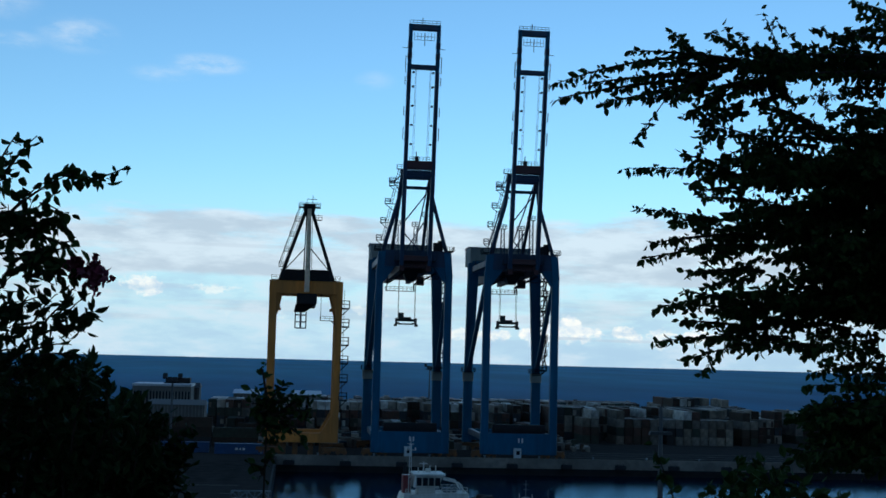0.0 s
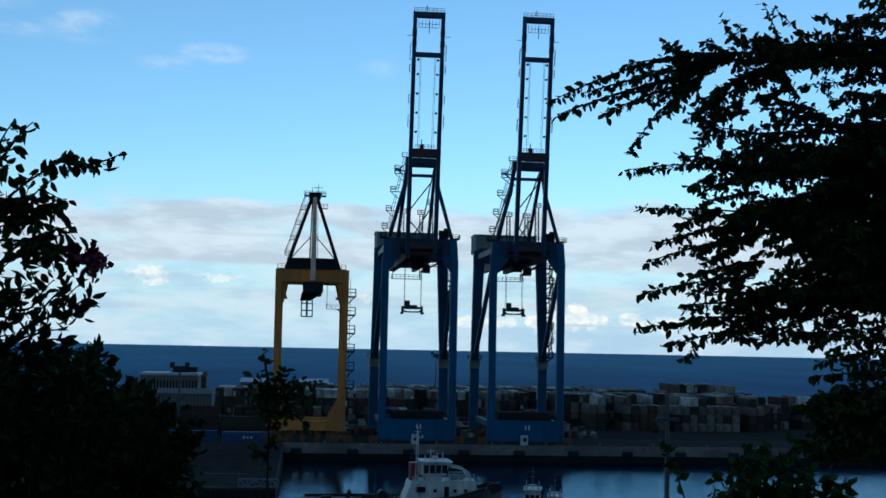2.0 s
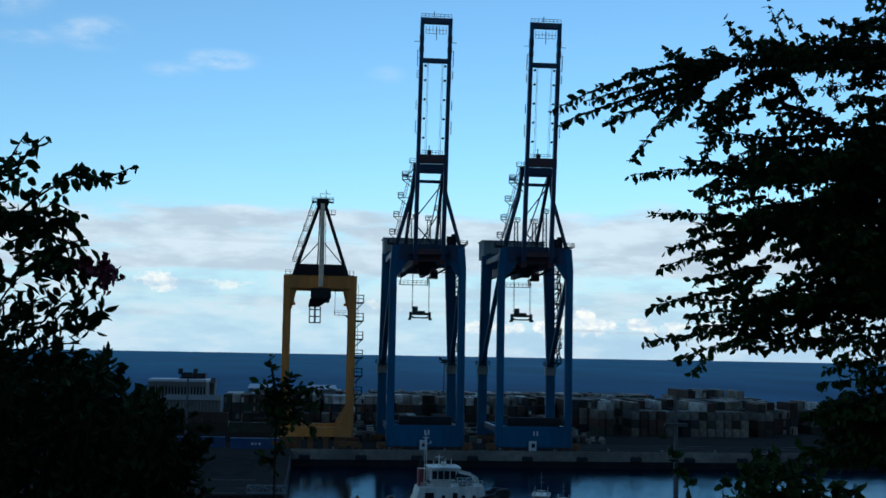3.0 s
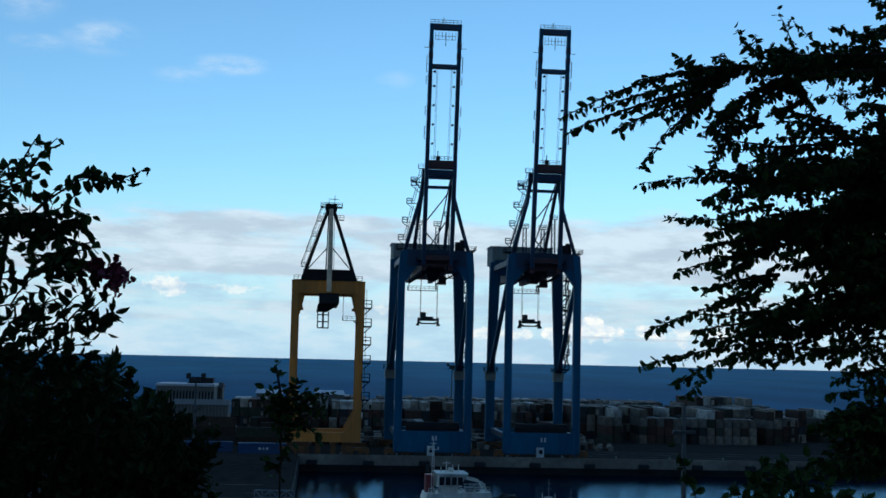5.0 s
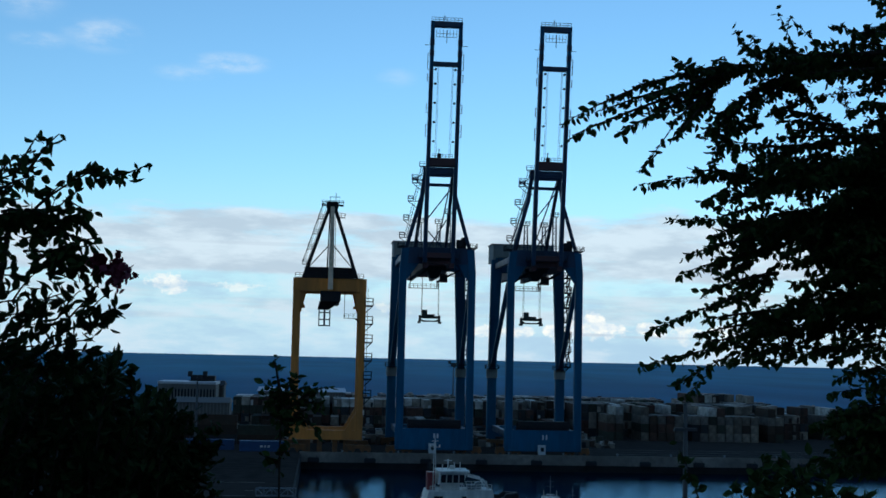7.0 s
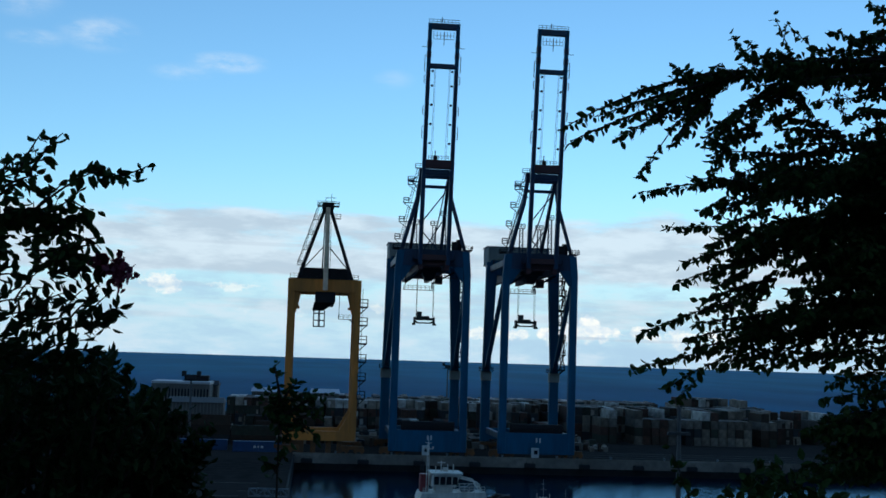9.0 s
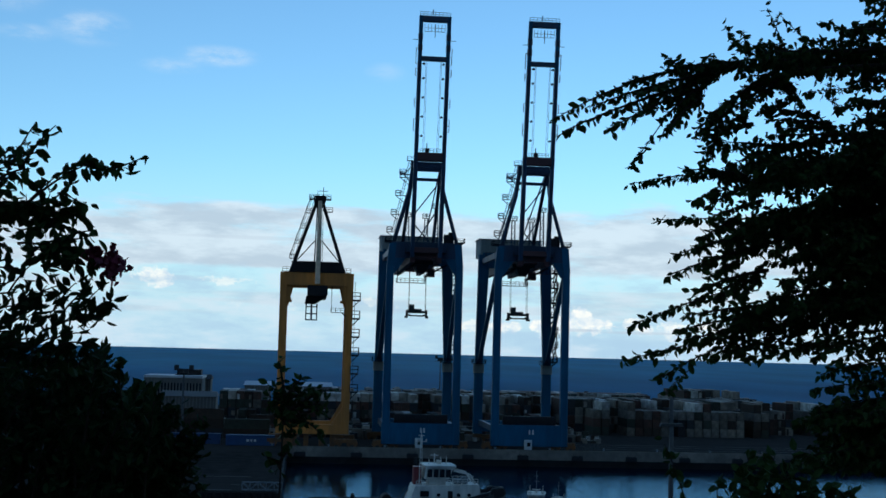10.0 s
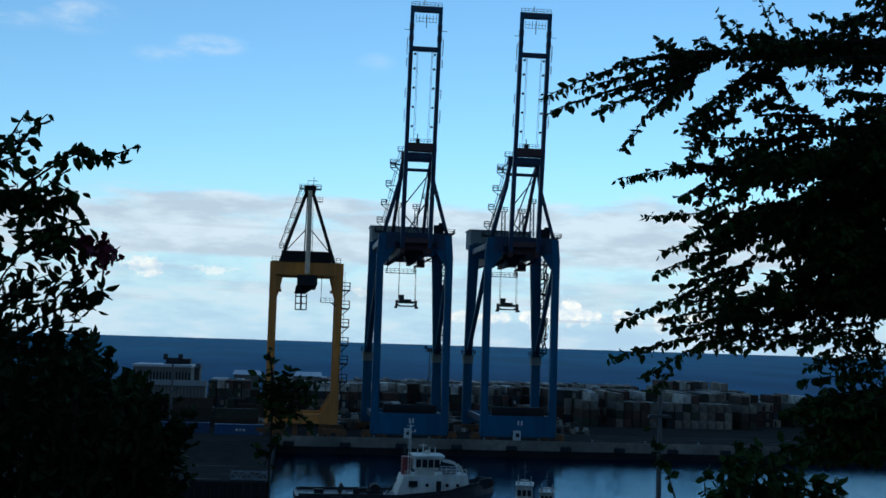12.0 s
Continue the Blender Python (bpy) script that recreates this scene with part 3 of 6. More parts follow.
    platform(bm, (-4.2, 0.0, A + 2.4), 2.2, 1.2, "xy")
    beam(bm, (-6.0, 0.2, A - 1.0), (-3.4, 0.4, A + 1.6), 0.22)
    beam(bm, (-6.0, 0.2, A - 1.2), (-3.6, 0.4, A - 1.2), 0.3)
    beam(bm, (-6.0, 0.2, A - 1.2), (-3.6, 0.4, A - 4.2), 0.22)
    railing(bm, [(-3.4, 0.6, A + 2.4), (3.4, 0.6, A + 2.4)], 1.1, 1.1)
    part("apex_platform", bm, NAVY, c)
    # raised boom: hinged at the cross beam and leaning a little over the water
    HY, HZ, TY, TZ = -2.4, 49.6, -11.0, 110.1
    along = Vector((0, TY - HY, TZ - HZ))
    n = along.normalized()
    boom = new("boom")
    boom.parent, boom.location = c, (0, HY, HZ)
    L = along.length
    at_ = lambda x, d, o=0.0: Vector((x, n.y * d - n.z * o, n.z * d + n.y * o))
    for s in (-1, 1):
        bm = B()
        beam(bm, at_(s * 3.6, -0.6), at_(s * 3.6, L * 0.43), 1.05, 1.5)
        beam(bm, at_(s * 3.6, L * 0.43), at_(s * 3.6, L * 0.8), 1.0, 1.4)
        part("boom_girder", bm, NAVY, boom)
        bm = B()
        beam(bm, at_(s * 3.6, L * 0.8), at_(s * 3.6, L), 0.95, 1.3)
        part("boom_nose", bm, BLUE, boom, "lighter blue outer end of the boom")
        for d in (L * 0.855, L * 0.90):
            bm = B()
            beam(bm, at_(s * 3.6, d), at_(s * 3.6, d + 1.6), 1.1, 1.5)
            part("band", bm, NAVY, boom)
        x = s * 4.6
        for d0, d1 in ((0.52, 0.57), (0.62, 0.655), (0.75, 0.78), (0.80, 0.865)):
            bm = B()
            for o in (-0.3, 0.5):
                beam(bm, at_(x, L * d0, o), at_(x, L * d1, o), 0.1)
            for i in range(3):
                d = L * (d0 + (d1 - d0) * i / 2)
                beam(bm, at_(s * 4.0, d, -0.3), at_(x, d, -0.3), 0.1)
                beam(bm, at_(x, d, -0.3), at_(x, d, 0.5), 0.1)
            part("side_railing", bm, GREYSTEEL, boom)
        for d in (0.50, 0.58, 0.66, 0.74, 0.80):
            bm = B()
            o = at_(s * 2.5, L * d, 0.6)
            tube(bm, o - Vector((0, 0.25, 0)), o + Vector((0, 0.25, 0)), 0.3, n=10)
            beam(bm, o, at_(s * 2.9, L * d, 0.5), 0.14)
            part("rope_sheave", bm, DARKSTEEL, boom)
        bm = B()
        beam(bm, at_(s * 2.0, L * 0.425, 0.4), at_(s * 2.0, L * 0.83, 0.4), 0.09)
        beam(bm, at_(s * 1.6, L * 0.425, 0.4), at_(s * 1.75, L * 0.83, 0.4), 0.07)
        part("hoist_rope", bm, GREYSTEEL, boom)
        bm = B()
        o = at_(s * 3.9, L * 0.9)
        beam(bm, o, o + Vector((s * 1.6, 0, 0)), 0.12)
        part("light_bracket", bm, DARKSTEEL, boom)
    for d, w, h, ma in ((0.822, 1.5, 1.1, NAVY), (0.985, 1.4, 1.3, NAVY), (0.412, 1.8, 2.2, RUST), (0.372, 0.6, 0.7, NAVY), (0.02, 1.4, 1.4, RUST)):
        bm = B()
        beam(bm, at_(-3.3, L * d), at_(3.3, L * d), w, h)
        part("boom_tie", bm, ma, boom)
    bm = B()
    for z in (0.0, 0.55, 1.1):
        beam(bm, at_(-3.9, L - 0.1 + z), at_(3.9, L - 0.1 + z), 0.1 if z else 0.3)
    for i in range(9):
        x = -3.9 + 7.8 * i / 8
        beam(bm, at_(x, L - 0.1), at_(x, L + 1.0), 0.1)
    beam(bm, at_(-0.6, L + 0.2), at_(-0.6, L + 1.6), 0.2)
    part("tip_railing", bm, GREYSTEEL, boom)
    bm = B()
    for i in range(7):
        x = -2.6 + 5.2 * i / 6
        beam(bm, at_(x, L * 0.965), at_(x, L * 0.935), 0.1)
    beam(bm, at_(-2.6, L * 0.95), at_(2.6, L * 0.95), 0.1)
    beam(bm, at_(-2.6, L * 0.935), at_(2.6, L * 0.935), 0.1)
    beam(bm, at_(0.1, L * 0.965), at_(0.1, L * 0.91), 0.16)
    part("tip_grating", bm, GREYSTEEL, boom)
    bm = B()
    railing(bm, [at_(-2.6, L * 0.43), at_(2.6, L * 0.43)], 1.1, 0.9)
    box(bm, at_(-0.8, L * 0.438), (1.0, 1.0, 1.3))
    beam(bm, at_(-0.9, L * 0.437), at_(-0.9, L * 0.47), 0.22)
    part("boom_platform", bm, DARKSTEEL, boom)
    # trolley, cab and spreader
    t = new("trolley")
    t.parent, t.location = c, (-0.6, 5.0, 0)
    bm = B()
    box(bm, (0, 0, 47.9), (6.0, 6.5, 1.0), 0.2)
    frustum(bm, [(-1.0, -1.6, 45.3), (1.0, -1.6, 45.3), (1.0, 1.6, 45.3), (-1.0, 1.6, 45.3)],
            [(-1.9, -2.8, 47.4), (1.9, -2.8, 47.4), (1.9, 2.8, 47.4), (-1.9, 2.8, 47.4)])
    part("trolley_frame", bm, DARKSTEEL, t)
    for y in (-1.5, 1.5):
        bm = B()
        beam(bm, (-6.0, y, 44.6), (-1.6, y, 47.6), 0.35, 0.45)
        beam(bm, (1.0, y, 44.4), (6.8, y, 47.6), 0.35, 0.45)
        beam(bm, (-6.0, y, 44.6), (-6.0, y, 47.6), 0.16)
        beam(bm, (1.2, y, 43.0), (1.2, y, 44.6), 0.16)
        part("sloping_frame", bm, DARKSTEEL, t)
    bm = B()
    box(bm, (2.6, -1.0, 45.4), (1.9, 2.4, 2.2), 0.2)
    part("operator_cab", bm, RUST, t, "dark red-brown operator cab under the trolley")
    bm = B()
    box(bm, (2.6, -2.23, 45.3), (1.6, 0.06, 1.3))
    part("cab_window", bm, GLASS, t)
    bm = B()
    platform(bm, (-2.6, -1.5, 42.6), 7.8, 1.6, "yxX")
    for x in (-6.2, 0.8):
        beam(bm, (x, -1.5, 42.6), (x, -1.5, 47.4), 0.16)
    platform(bm, (5.2, -1.2, 46.0), 4.4, 1.4, "yX")
    part("service_walkway", bm, DARKSTEEL, t)
    sp = new("spreader")
    sp.parent, sp.location = c, (-1.4, 5.0, 1.5)
    bm = B()
    box(bm, (0, 0, 33.45), (4.4, 1.8, 0.4), 0.08)
    box(bm, (0, 0, 32.55), (3.9, 1.8, 0.32), 0.08)
    for s in (-1, 1):
        beam(bm, (s * 1.7, 0, 32.6), (s * 2.5, 0, 33.0), 0.5, 0.4)
        box(bm, (s * 2.55, 0, 33.1), (0.45, 2.4, 1.9), 0.05)
        box(bm, (s * 2.7, 0, 32.2), (0.7, 2.6, 0.5), 0.05)
    beam(bm, (-2.5, 0, 33.75), (2.5, 0, 33.75), 0.3, 0.24)
    box(bm, (0.2, 0, 34.1), (2.2, 1.2, 0.5), 0.1)
    part("spreader_frame", bm, SPREADER, sp)
    bm = B()
    box(bm, (-1.3, 0, 34.5), (1.3, 1.4, 2.0), 0.1)
    part("cable_basket", bm, SPREADER, sp)
    for x in (-2.1, 2.3):
        for y in (-0.9, 0.9):
            bm = B()
            tube(bm, (x, y, 33.6), (x * 0.98, y, 46.1), 0.05, n=6)
            part("rope", bm, DARKSTEEL, sp)
    # stairs on the landside leg
    bm = B()
    stair_flights(bm, H + 2.5, G - 2.2, 23, 48.5)
    part("stairs", bm, DARKSTEEL, c)
    z = 22.5
    while z < 48:
        bm = B()
        platform(bm, (H + 2.6, G - 0.5, z), 2.0, 1.6, "Xy", 1.6, 0.13)
        beam(bm, (H + 3.4, G - 0.5, z), (H + 1.6, G - 0.5, z - 1.6), 0.32)
        beam(bm, (H + 2.0, G - 1.2, z), (H + 3.2, G - 1.2, z + 4.2), 0.24, 0.3)
        z += 4.2
        part("side_landing", bm, DARKSTEEL, c)
    # cabinet with a window and number boards on the sill
    bm = B()
    box(bm, (-0.5, -1.8, 1.4), (1.9, 1.0, 2.6), 0.1)
    part("switch_cabin", bm, PALE, c, "small white switch cabin")
    bm = B()
    box(bm, (-0.4, -2.33, 1.6), (0.9, 0.06, 1.0))
    part("cabin_window", bm, GLASS, c)
    for x in (0.0, 0.9):
        bm = B()
        box(bm, (x, -0.86, 4.6), (0.4, 0.08, 1.2))
        part("number_bar", bm, PALE, c)
    return c


crane_one = blue_crane((29.6, NEAR_Y, QUAY_Z))
crane_two = copy_thing(crane_one, pose(57.9, NEAR_Y, QUAY_Z))
for ob in crane_two.children:
    if ob.name.startswith(("trolley", "spreader")):
        ob.location.x -= 1.3

# ---------------------------------------------------------------- yellow crane


def yellow_crane(at):
    c = thing("container_crane", "older yellow portal quay crane with an A-frame mast", "crane", at)
    H, G = 8.45, 16.0
    for y in (0, G):
        for s in (-1, 1):
            bm = B()
            beam(bm, (s * H, y, 5.2), (s * (H + 0.05), y, 41.0), 1.7, 1.6, 1.75, 1.6)
            frustum(bm, [(s * (H - 0.8), y - 0.6, 5.6), (s * (H - 0.8), y + 0.6, 5.6), (s * (H - 3.6), y + 0.6, 5.6), (s * (H - 3.6), y - 0.6, 5.6)],
                    [(s * (H - 0.8), y - 0.6, 10.4), (s * (H - 0.8), y + 0.6, 10.4), (s * (H - 0.9), y + 0.6, 10.4), (s * (H - 0.9), y - 0.6, 10.4)])
            part("leg", bm, YELLOW, c)
            bm = B()
            truck(bm, s * (H - 0.2), y)
            part("bogie", bm, ORANGE, c, "orange wheel truck on the crane rail")
            bm = B()
            box(bm, (s * (H - 1.3), y, 37.4), (1.3, 0.9, 0.7))
            frustum(bm, [(s * (H - 0.8), y - 0.4, 36), (s * (H - 0.8), y + 0.4, 36), (s * (H - 1.0), y + 0.4, 36), (s * (H - 1.0), y - 0.4, 36)],
                    [(s * (H - 0.8), y - 0.4, 41), (s * (H - 0.8), y + 0.4, 41), (s * (H - 2.2), y + 0.4, 41), (s * (H - 2.2), y - 0.4, 41)])
            part("haunch", bm, YELLOW, c)
        bm = B()
        box(bm, (0, y, 42.6), (2 * H + 1.9, 1.7, 3.3), 0.2)
        part("cross_beam", bm, YELLOW, c)
        bm = B()
        box(bm, (0, y, 4.4), (2 * H + 1.7, 1.5, 2.4), 0.3)
        part("sill_beam", bm, YELLOW, c)
    for s in (-1, 1):
        bm = B()
        beam(bm, (s * H, 0.9, 42.4), (s * H, G - 0.9, 42.4), 1.2, 2.0)
        part("side_beam", bm, YELLOW, c)
        bm = B()
        beam(bm, (s * H, 0.9, 4.6), (s * H, G - 0.9, 4.6), 1.1, 1.8)
        part("side_sill", bm, YELLOW, c)
    # dark house on the cross beams
    bm = B()
    box(bm, (-0.2, 8, 45.6), (13.0, 9, 3.6), 0.2)
    part("machinery_house", bm, DARKSTEEL, c, "dark machinery house above the cross beam")
    bm = B()
    platform(bm, (-0.2, -0.4, 44.4), 17.5, 1.4, "yxX")
    part("top_walkway", bm, DARKSTEEL, c)
    # A-frame
    AZ = 63.1
    for s in (-1, 1):
        bm = B()
        beam(bm, (s * 6.9, 0.2, 44.2), (s * 0.6, 1.0, AZ), 0.85, 0.85)
        part("mast_leg", bm, DARKSTEEL, c)
        bm = B()
        beam(bm, (s * 0.5, 1.2, AZ - 0.4), (s * 0.9, G + 6, 45), 0.3, 0.4)
        part("back_stay", bm, DARKSTEEL, c)
        bm = B()
        beam(bm, (s * 0.8, 0.2, 52.6), (s * 5.4, 1.6, 47.4), 0.22)
        part("brace", bm, DARKSTEEL, c)
    bm = B()
    beam(bm, (0.1, -1.2, 41.4), (0.1, -2.6, 62.6), 1.3, 1.4, 1.0, 1.1)
    part("boom", bm, CREAM, c, "pale weathered raised boom")
    bm = B()
    beam(bm, (-0.8, 0.0, 44), (-0.6, 0.2, AZ - 1), 0.22)
    beam(bm, (1.2, 0.0, 44), (0.9, 0.2, AZ - 1), 0.14)
    part("boom_stay", bm, DARKSTEEL, c)
    bm = B()
    box(bm, (0.1, 0.6, AZ + 0.4), (3.0, 2.4, 1.4), 0.3)
    frustum(bm, [(-0.9, -0.2, AZ - 1.8), (1.1, -0.2, AZ - 1.8), (1.1, 1.4, AZ - 1.8), (-0.9, 1.4, AZ - 1.8)],
            [(-1.5, -0.6, AZ - 0.2), (1.6, -0.6, AZ - 0.2), (1.6, 1.8, AZ - 0.2), (-1.5, 1.8, AZ - 0.2)])
    platform(bm, (0.1, 0.6, AZ + 0.2), 5.6, 3.0)
    platform(bm, (2.4, 0.4, AZ - 3.0), 2.0, 1.6, "Xy")
    part("mast_head", bm, DARKSTEEL, c)
    bm = B()
    beam(bm, (0.9, 0.6, AZ + 1), (0.9, 0.6, AZ + 3.4), 0.14)
    beam(bm, (-0.4, 0.6, AZ + 2.4), (2.0, 0.6, AZ + 2.4), 0.14)
    beam(bm, (-0.6, 0.6, AZ + 1), (-0.6, 0.6, AZ + 2.6), 0.12)
    part("antenna", bm, DARKSTEEL, c)
    # stairs up the mast's side, landing by landing
    for i in range(4):
        u0, u1 = 0.18 + i * 0.2, 0.36 + i * 0.2
        a = Vector((-6.9 + 6.3 * u0 - 0.5, 0.2, 44.2 + 19.8 * u0))
        b = Vector((-6.9 + 6.3 * u1 - 0.5, 0.2, 44.2 + 19.8 * u1))
        bm = B()
        for e in (0.0, 0.7):
            beam(bm, a - Vector((e, 0, 0)), b - Vector((e, 0, 0)), 0.1)
        railing(bm, [a - Vector((1.0, 0, 0)), b - Vector((0.9, 0, 0))], 0.9, 0.8)
        platform(bm, (a.x, 0.2, a.z), 1.9, 1.3, "xy")
        part("mast_stair", bm, DARKSTEEL, c)
    # landings down the side leg
    for i in range(6):
        z = 37.4 - i * 4.7
        bm = B()
        platform(bm, (H + 1.75, 0.0, z), 2.0, 1.6, "Xy", 2.0, 0.14)
        part("landing", bm, DARKSTEEL, c)
        bm = B()
        beam(bm, (H + 2.6, 0, z), (H + 0.8, 0, z - 1.8), 0.24)
        part("strut", bm, DARKSTEEL, c)
        bm = B()
        beam(bm, (H + 1.4, -0.2, z), (H + 1.4, -0.2, z + 4.7), 0.11)
        part("ladder", bm, DARKSTEEL, c)
    # girder and trolley seen from below, cab, grab frame
    bm = B()
    beam(bm, (0.2, -1.0, 39.7), (0.2, G + 18, 39.7), 5.2, 2.6, 5.2, 2.6)
    part("girder", bm, DARKSTEEL, c, "dark box girder running back over the yard")
    bm = B()
    frustum(bm, [(-3.0, 3, 36.4), (-0.2, 3, 36.4), (-0.2, 8, 36.4), (-3.0, 8, 36.4)],
            [(-2.6, 2, 38.4), (2.6, 2, 38.4), (2.6, 9, 38.4), (-2.6, 9, 38.4)])
    part("trolley", bm, DARKSTEEL, c)
    bm = B()
    for x in (-2.6, -1.2, 0.2):
        beam(bm, (x, 4, 32.2), (x, 4, 36.4), 0.3 if x != -1.2 else 0.5)
    for z in (32.2, 33.8, 35.6):
        beam(bm, (-2.7, 4, z), (0.3, 4, z), 0.3)
    part("head_block", bm, NAVY, c, "small dark blue head block frame")
    bm = B()
    platform(bm, (5.6, 1.2, 34.2), 3.6, 1.4, "xyX")
    beam(bm, (3.9, 1.2, 34.2), (3.9, 1.2, 41.0), 0.14)
    beam(bm, (6.6, 1.2, 34.2), (8.0, 1.0, 33.0), 0.3)
    part("service_walkway", bm, DARKSTEEL, c)
    for x in (-4.5, -1.5, 2.4, 5.2):
        bm = B()
        box(bm, (x, 0.4, 1.6), (1.3, 1.0, 3.0), 0.1)
        part("motor_box", bm, ORANGE, c)
    return c


yellow_crane((1.9, NEAR_Y, QUAY_Z))

# ---------------------------------------------------------------- container yard


def container_mesh(name, length, material):
    bm = B()
    w, h = 2.44, 2.6
    box(bm, (0, 0, h / 2), (length - 0.1, w - 0.1, h - 0.1))
    for sx in (-1, 1):
        for sy in (-1, 1):
            box(bm, (sx * (length / 2 - 0.09), sy * (w / 2 - 0.09), h / 2), (0.18, 0.18, h))
        for z in (0.08, h - 0.08):
            box(bm, (sx * (length / 2 - 0.09), 0, z), (0.18, w - 0.36, 0.16))
    for sy in (-1, 1):
        for z in (0.08, h - 0.08):
            box(bm, (0, sy * (w / 2 - 0.09), z), (length - 0.36, 0.18, 0.16))
    return mesh_of(name, bm, material)


BOX_PAINTS = [mat("container paint " + n, c, 0.7, vary=0.25, grain=0.9, dirt=(0.05, 0.04, 0.03), dirt_scale=0.35, dirt_amount=0.7, per_object=0.3, spec=0.1)
              for n, c in (("grey", (0.19, 0.163, 0.135)), ("beige", (0.25, 0.2, 0.152)), ("brown", (0.06, 0.037, 0.026)), ("rust red", (0.095, 0.046, 0.034)),
                           ("dark blue", (0.03, 0.033, 0.036)), ("pale", (0.34, 0.29, 0.235)), ("green", (0.045, 0.05, 0.036)), ("white", (0.5, 0.47, 0.41)))]
BOX_NAMES = ("grey", "beige", "brown", "rust-red", "dark blue", "pale grey", "dark green", "white")
LONG = [container_mesh("container", 12.2, p) for p in BOX_PAINTS]


def container(x, y, z, k, turn=0.0, meshes=None):
    ob = new("shipping_container", (meshes or LONG)[k])
    ob.matrix_world = pose(x, y, z, 0, 0, turn)
    return tagged(ob, label=BOX_NAMES[k] + " steel shipping container stacked in the yard", category="container", group="yard containers")


def stacks(x0, x1, y, high, rng, turn=0.0, fill=0.9, step=None):
    """A row of stacks; high gives the tiers at a place between 0 and 1."""
    step = step or (12.8 if not turn else 2.7)
    x = x0
    while x < x1:
        u = (x - x0) / (x1 - x0)
        if rng.random() < fill:
            top = max(1, int(high(u) + rng.uniform(-0.8, 0.8)))
            for tier in range(top):
                k = rng.choice((0, 0, 1, 1, 2, 2, 3, 4, 5, 6, 7) if tier == top - 1 else (0, 1, 2, 2, 3, 4, 6))
                container(x, y + rng.uniform(-0.15, 0.15), QUAY_Z + 2.6 * tier, k, turn)
        x += step


def far_stacks(name, x0, x1, y, high, rng):
    """Rows too far off to pick apart: one mesh for each paint, end-on stacks with uneven tops, door panels and lashing gear."""
    meshes = [B() for _ in BOX_PAINTS]
    x = x0
    while x < x1:
        u = (x - x0) / (x1 - x0)
        for dy in (0.0, 13.0):
            if rng.random() < 0.9:
                top = max(1, round(high(u) - 0.4 + rng.uniform(-0.45, 0.45)))
                for tier in range(top):
                    k = rng.choice((0, 1, 2, 2, 2, 3, 3, 4, 4, 6, 6) if tier < top - 1 else (0, 1, 2, 2, 3, 4, 5, 6, 7))
                    z = QUAY_Z + 2.6 * tier
                    box(meshes[k], (x, y + dy, z + 1.3), (2.44, 12.2, 2.56))
                    if dy == 0.0 and rng.random() < 0.5:
                        k2 = rng.choice((0, 1, 2, 3, 4, 5, 7))
                        w, h = rng.uniform(0.5, 1.15), rng.uniform(0.8, 2.3)
                        box(meshes[k2], (x + rng.choice((-0.58, 0.58)), y - 6.12, z + 0.1 + h / 2), (w, 0.1, h))
                for _ in range(rng.choice((0, 0, 1))):
                    k2 = rng.choice((1, 2, 4, 5, 7, 7))
                    w, l, h = rng.uniform(0.5, 1.6), rng.uniform(0.6, 3.0), rng.uniform(0.15, 0.45)
                    box(meshes[k2], (x + rng.uniform(-0.5, 0.5), y + dy + rng.uniform(-4, 4), QUAY_Z + 2.6 * top - 0.04 + h / 2), (w, l, h))
        x += rng.choice((2.6, 2.6, 2.7, 3.6))
    for k, bm in enumerate(meshes):
        if bm.verts:
            solo(name, bm, BOX_PAINTS[k], BOX_NAMES[k] + " shipping containers in distant stacks", "containers", "stuff")
        else:
            bm.free()


def yard_gear(rng):
    """Trailers, pallets and drums scattered on the apron behind the cranes."""
    meshes = [B() for _ in BOX_PAINTS]
    for i in range(420):
        x, y = rng.uniform(-22, 84), rng.uniform(347, 386)
        w, l, h = rng.uniform(0.6, 2.4), rng.uniform(0.6, 3.0), rng.uniform(0.6, 2.6)
        box(meshes[rng.choice((0, 1, 2, 2, 3, 4, 4, 5, 6, 7))], (x, y, QUAY_Z + h / 2), (w, l, h), 0.1)
    for k, bm in enumerate(meshes):
        solo("yard_gear", bm, BOX_PAINTS[k], BOX_NAMES[k] + " crates and trailers scattered on the apron", "cargo", "stuff")


def yard():
    rng = random.Random(11)
    # blocks with their ends towards the water, stepping down away from the cranes
    stacks(90, 146, 386, lambda u: 3.9 - 1.4 * max(0, u - 0.6), rng, 90, 0.8)
    stacks(-22, 78, 396, lambda u: 2.3, rng, 90, 0.55)
    yard_gear(rng)
    far_stacks("container_stacks", 80, 170, 402, lambda u: 4.2 - 1.4 * max(0, u - 0.7), rng)
    far_stacks("container_stacks", 133, 192, 432, lambda u: 5.3 - 2.6 * u, rng)
    far_stacks("container_stacks", -26, 80, 408, lambda u: 4.1, rng)
    far_stacks("container_stacks", -10, 140, 446, lambda u: 4.2, rng)
    # dark row in front of the long shed
    for x in (-41, -28, -15.6):
        for tier in range(3 if x < -20 else 2):
            container(x, 343, QUAY_Z + 2.6 * tier, rng.choice((2, 4, 6, 2)))
    # loose ones under the cranes
    for x, y, k, t in ((14, 352, 1, 0), (46, 356, 2, 90), (72, 350, 1, 90), (44, 372, 5, 0), (20, 372, 4, 0), (-9, 366, 3, 0), (-10, 366.4, 2, 0)):
        container(x, y, QUAY_Z + (2.6 if (x, y) == (-10, 366.4) else 0), k, t)


yard()


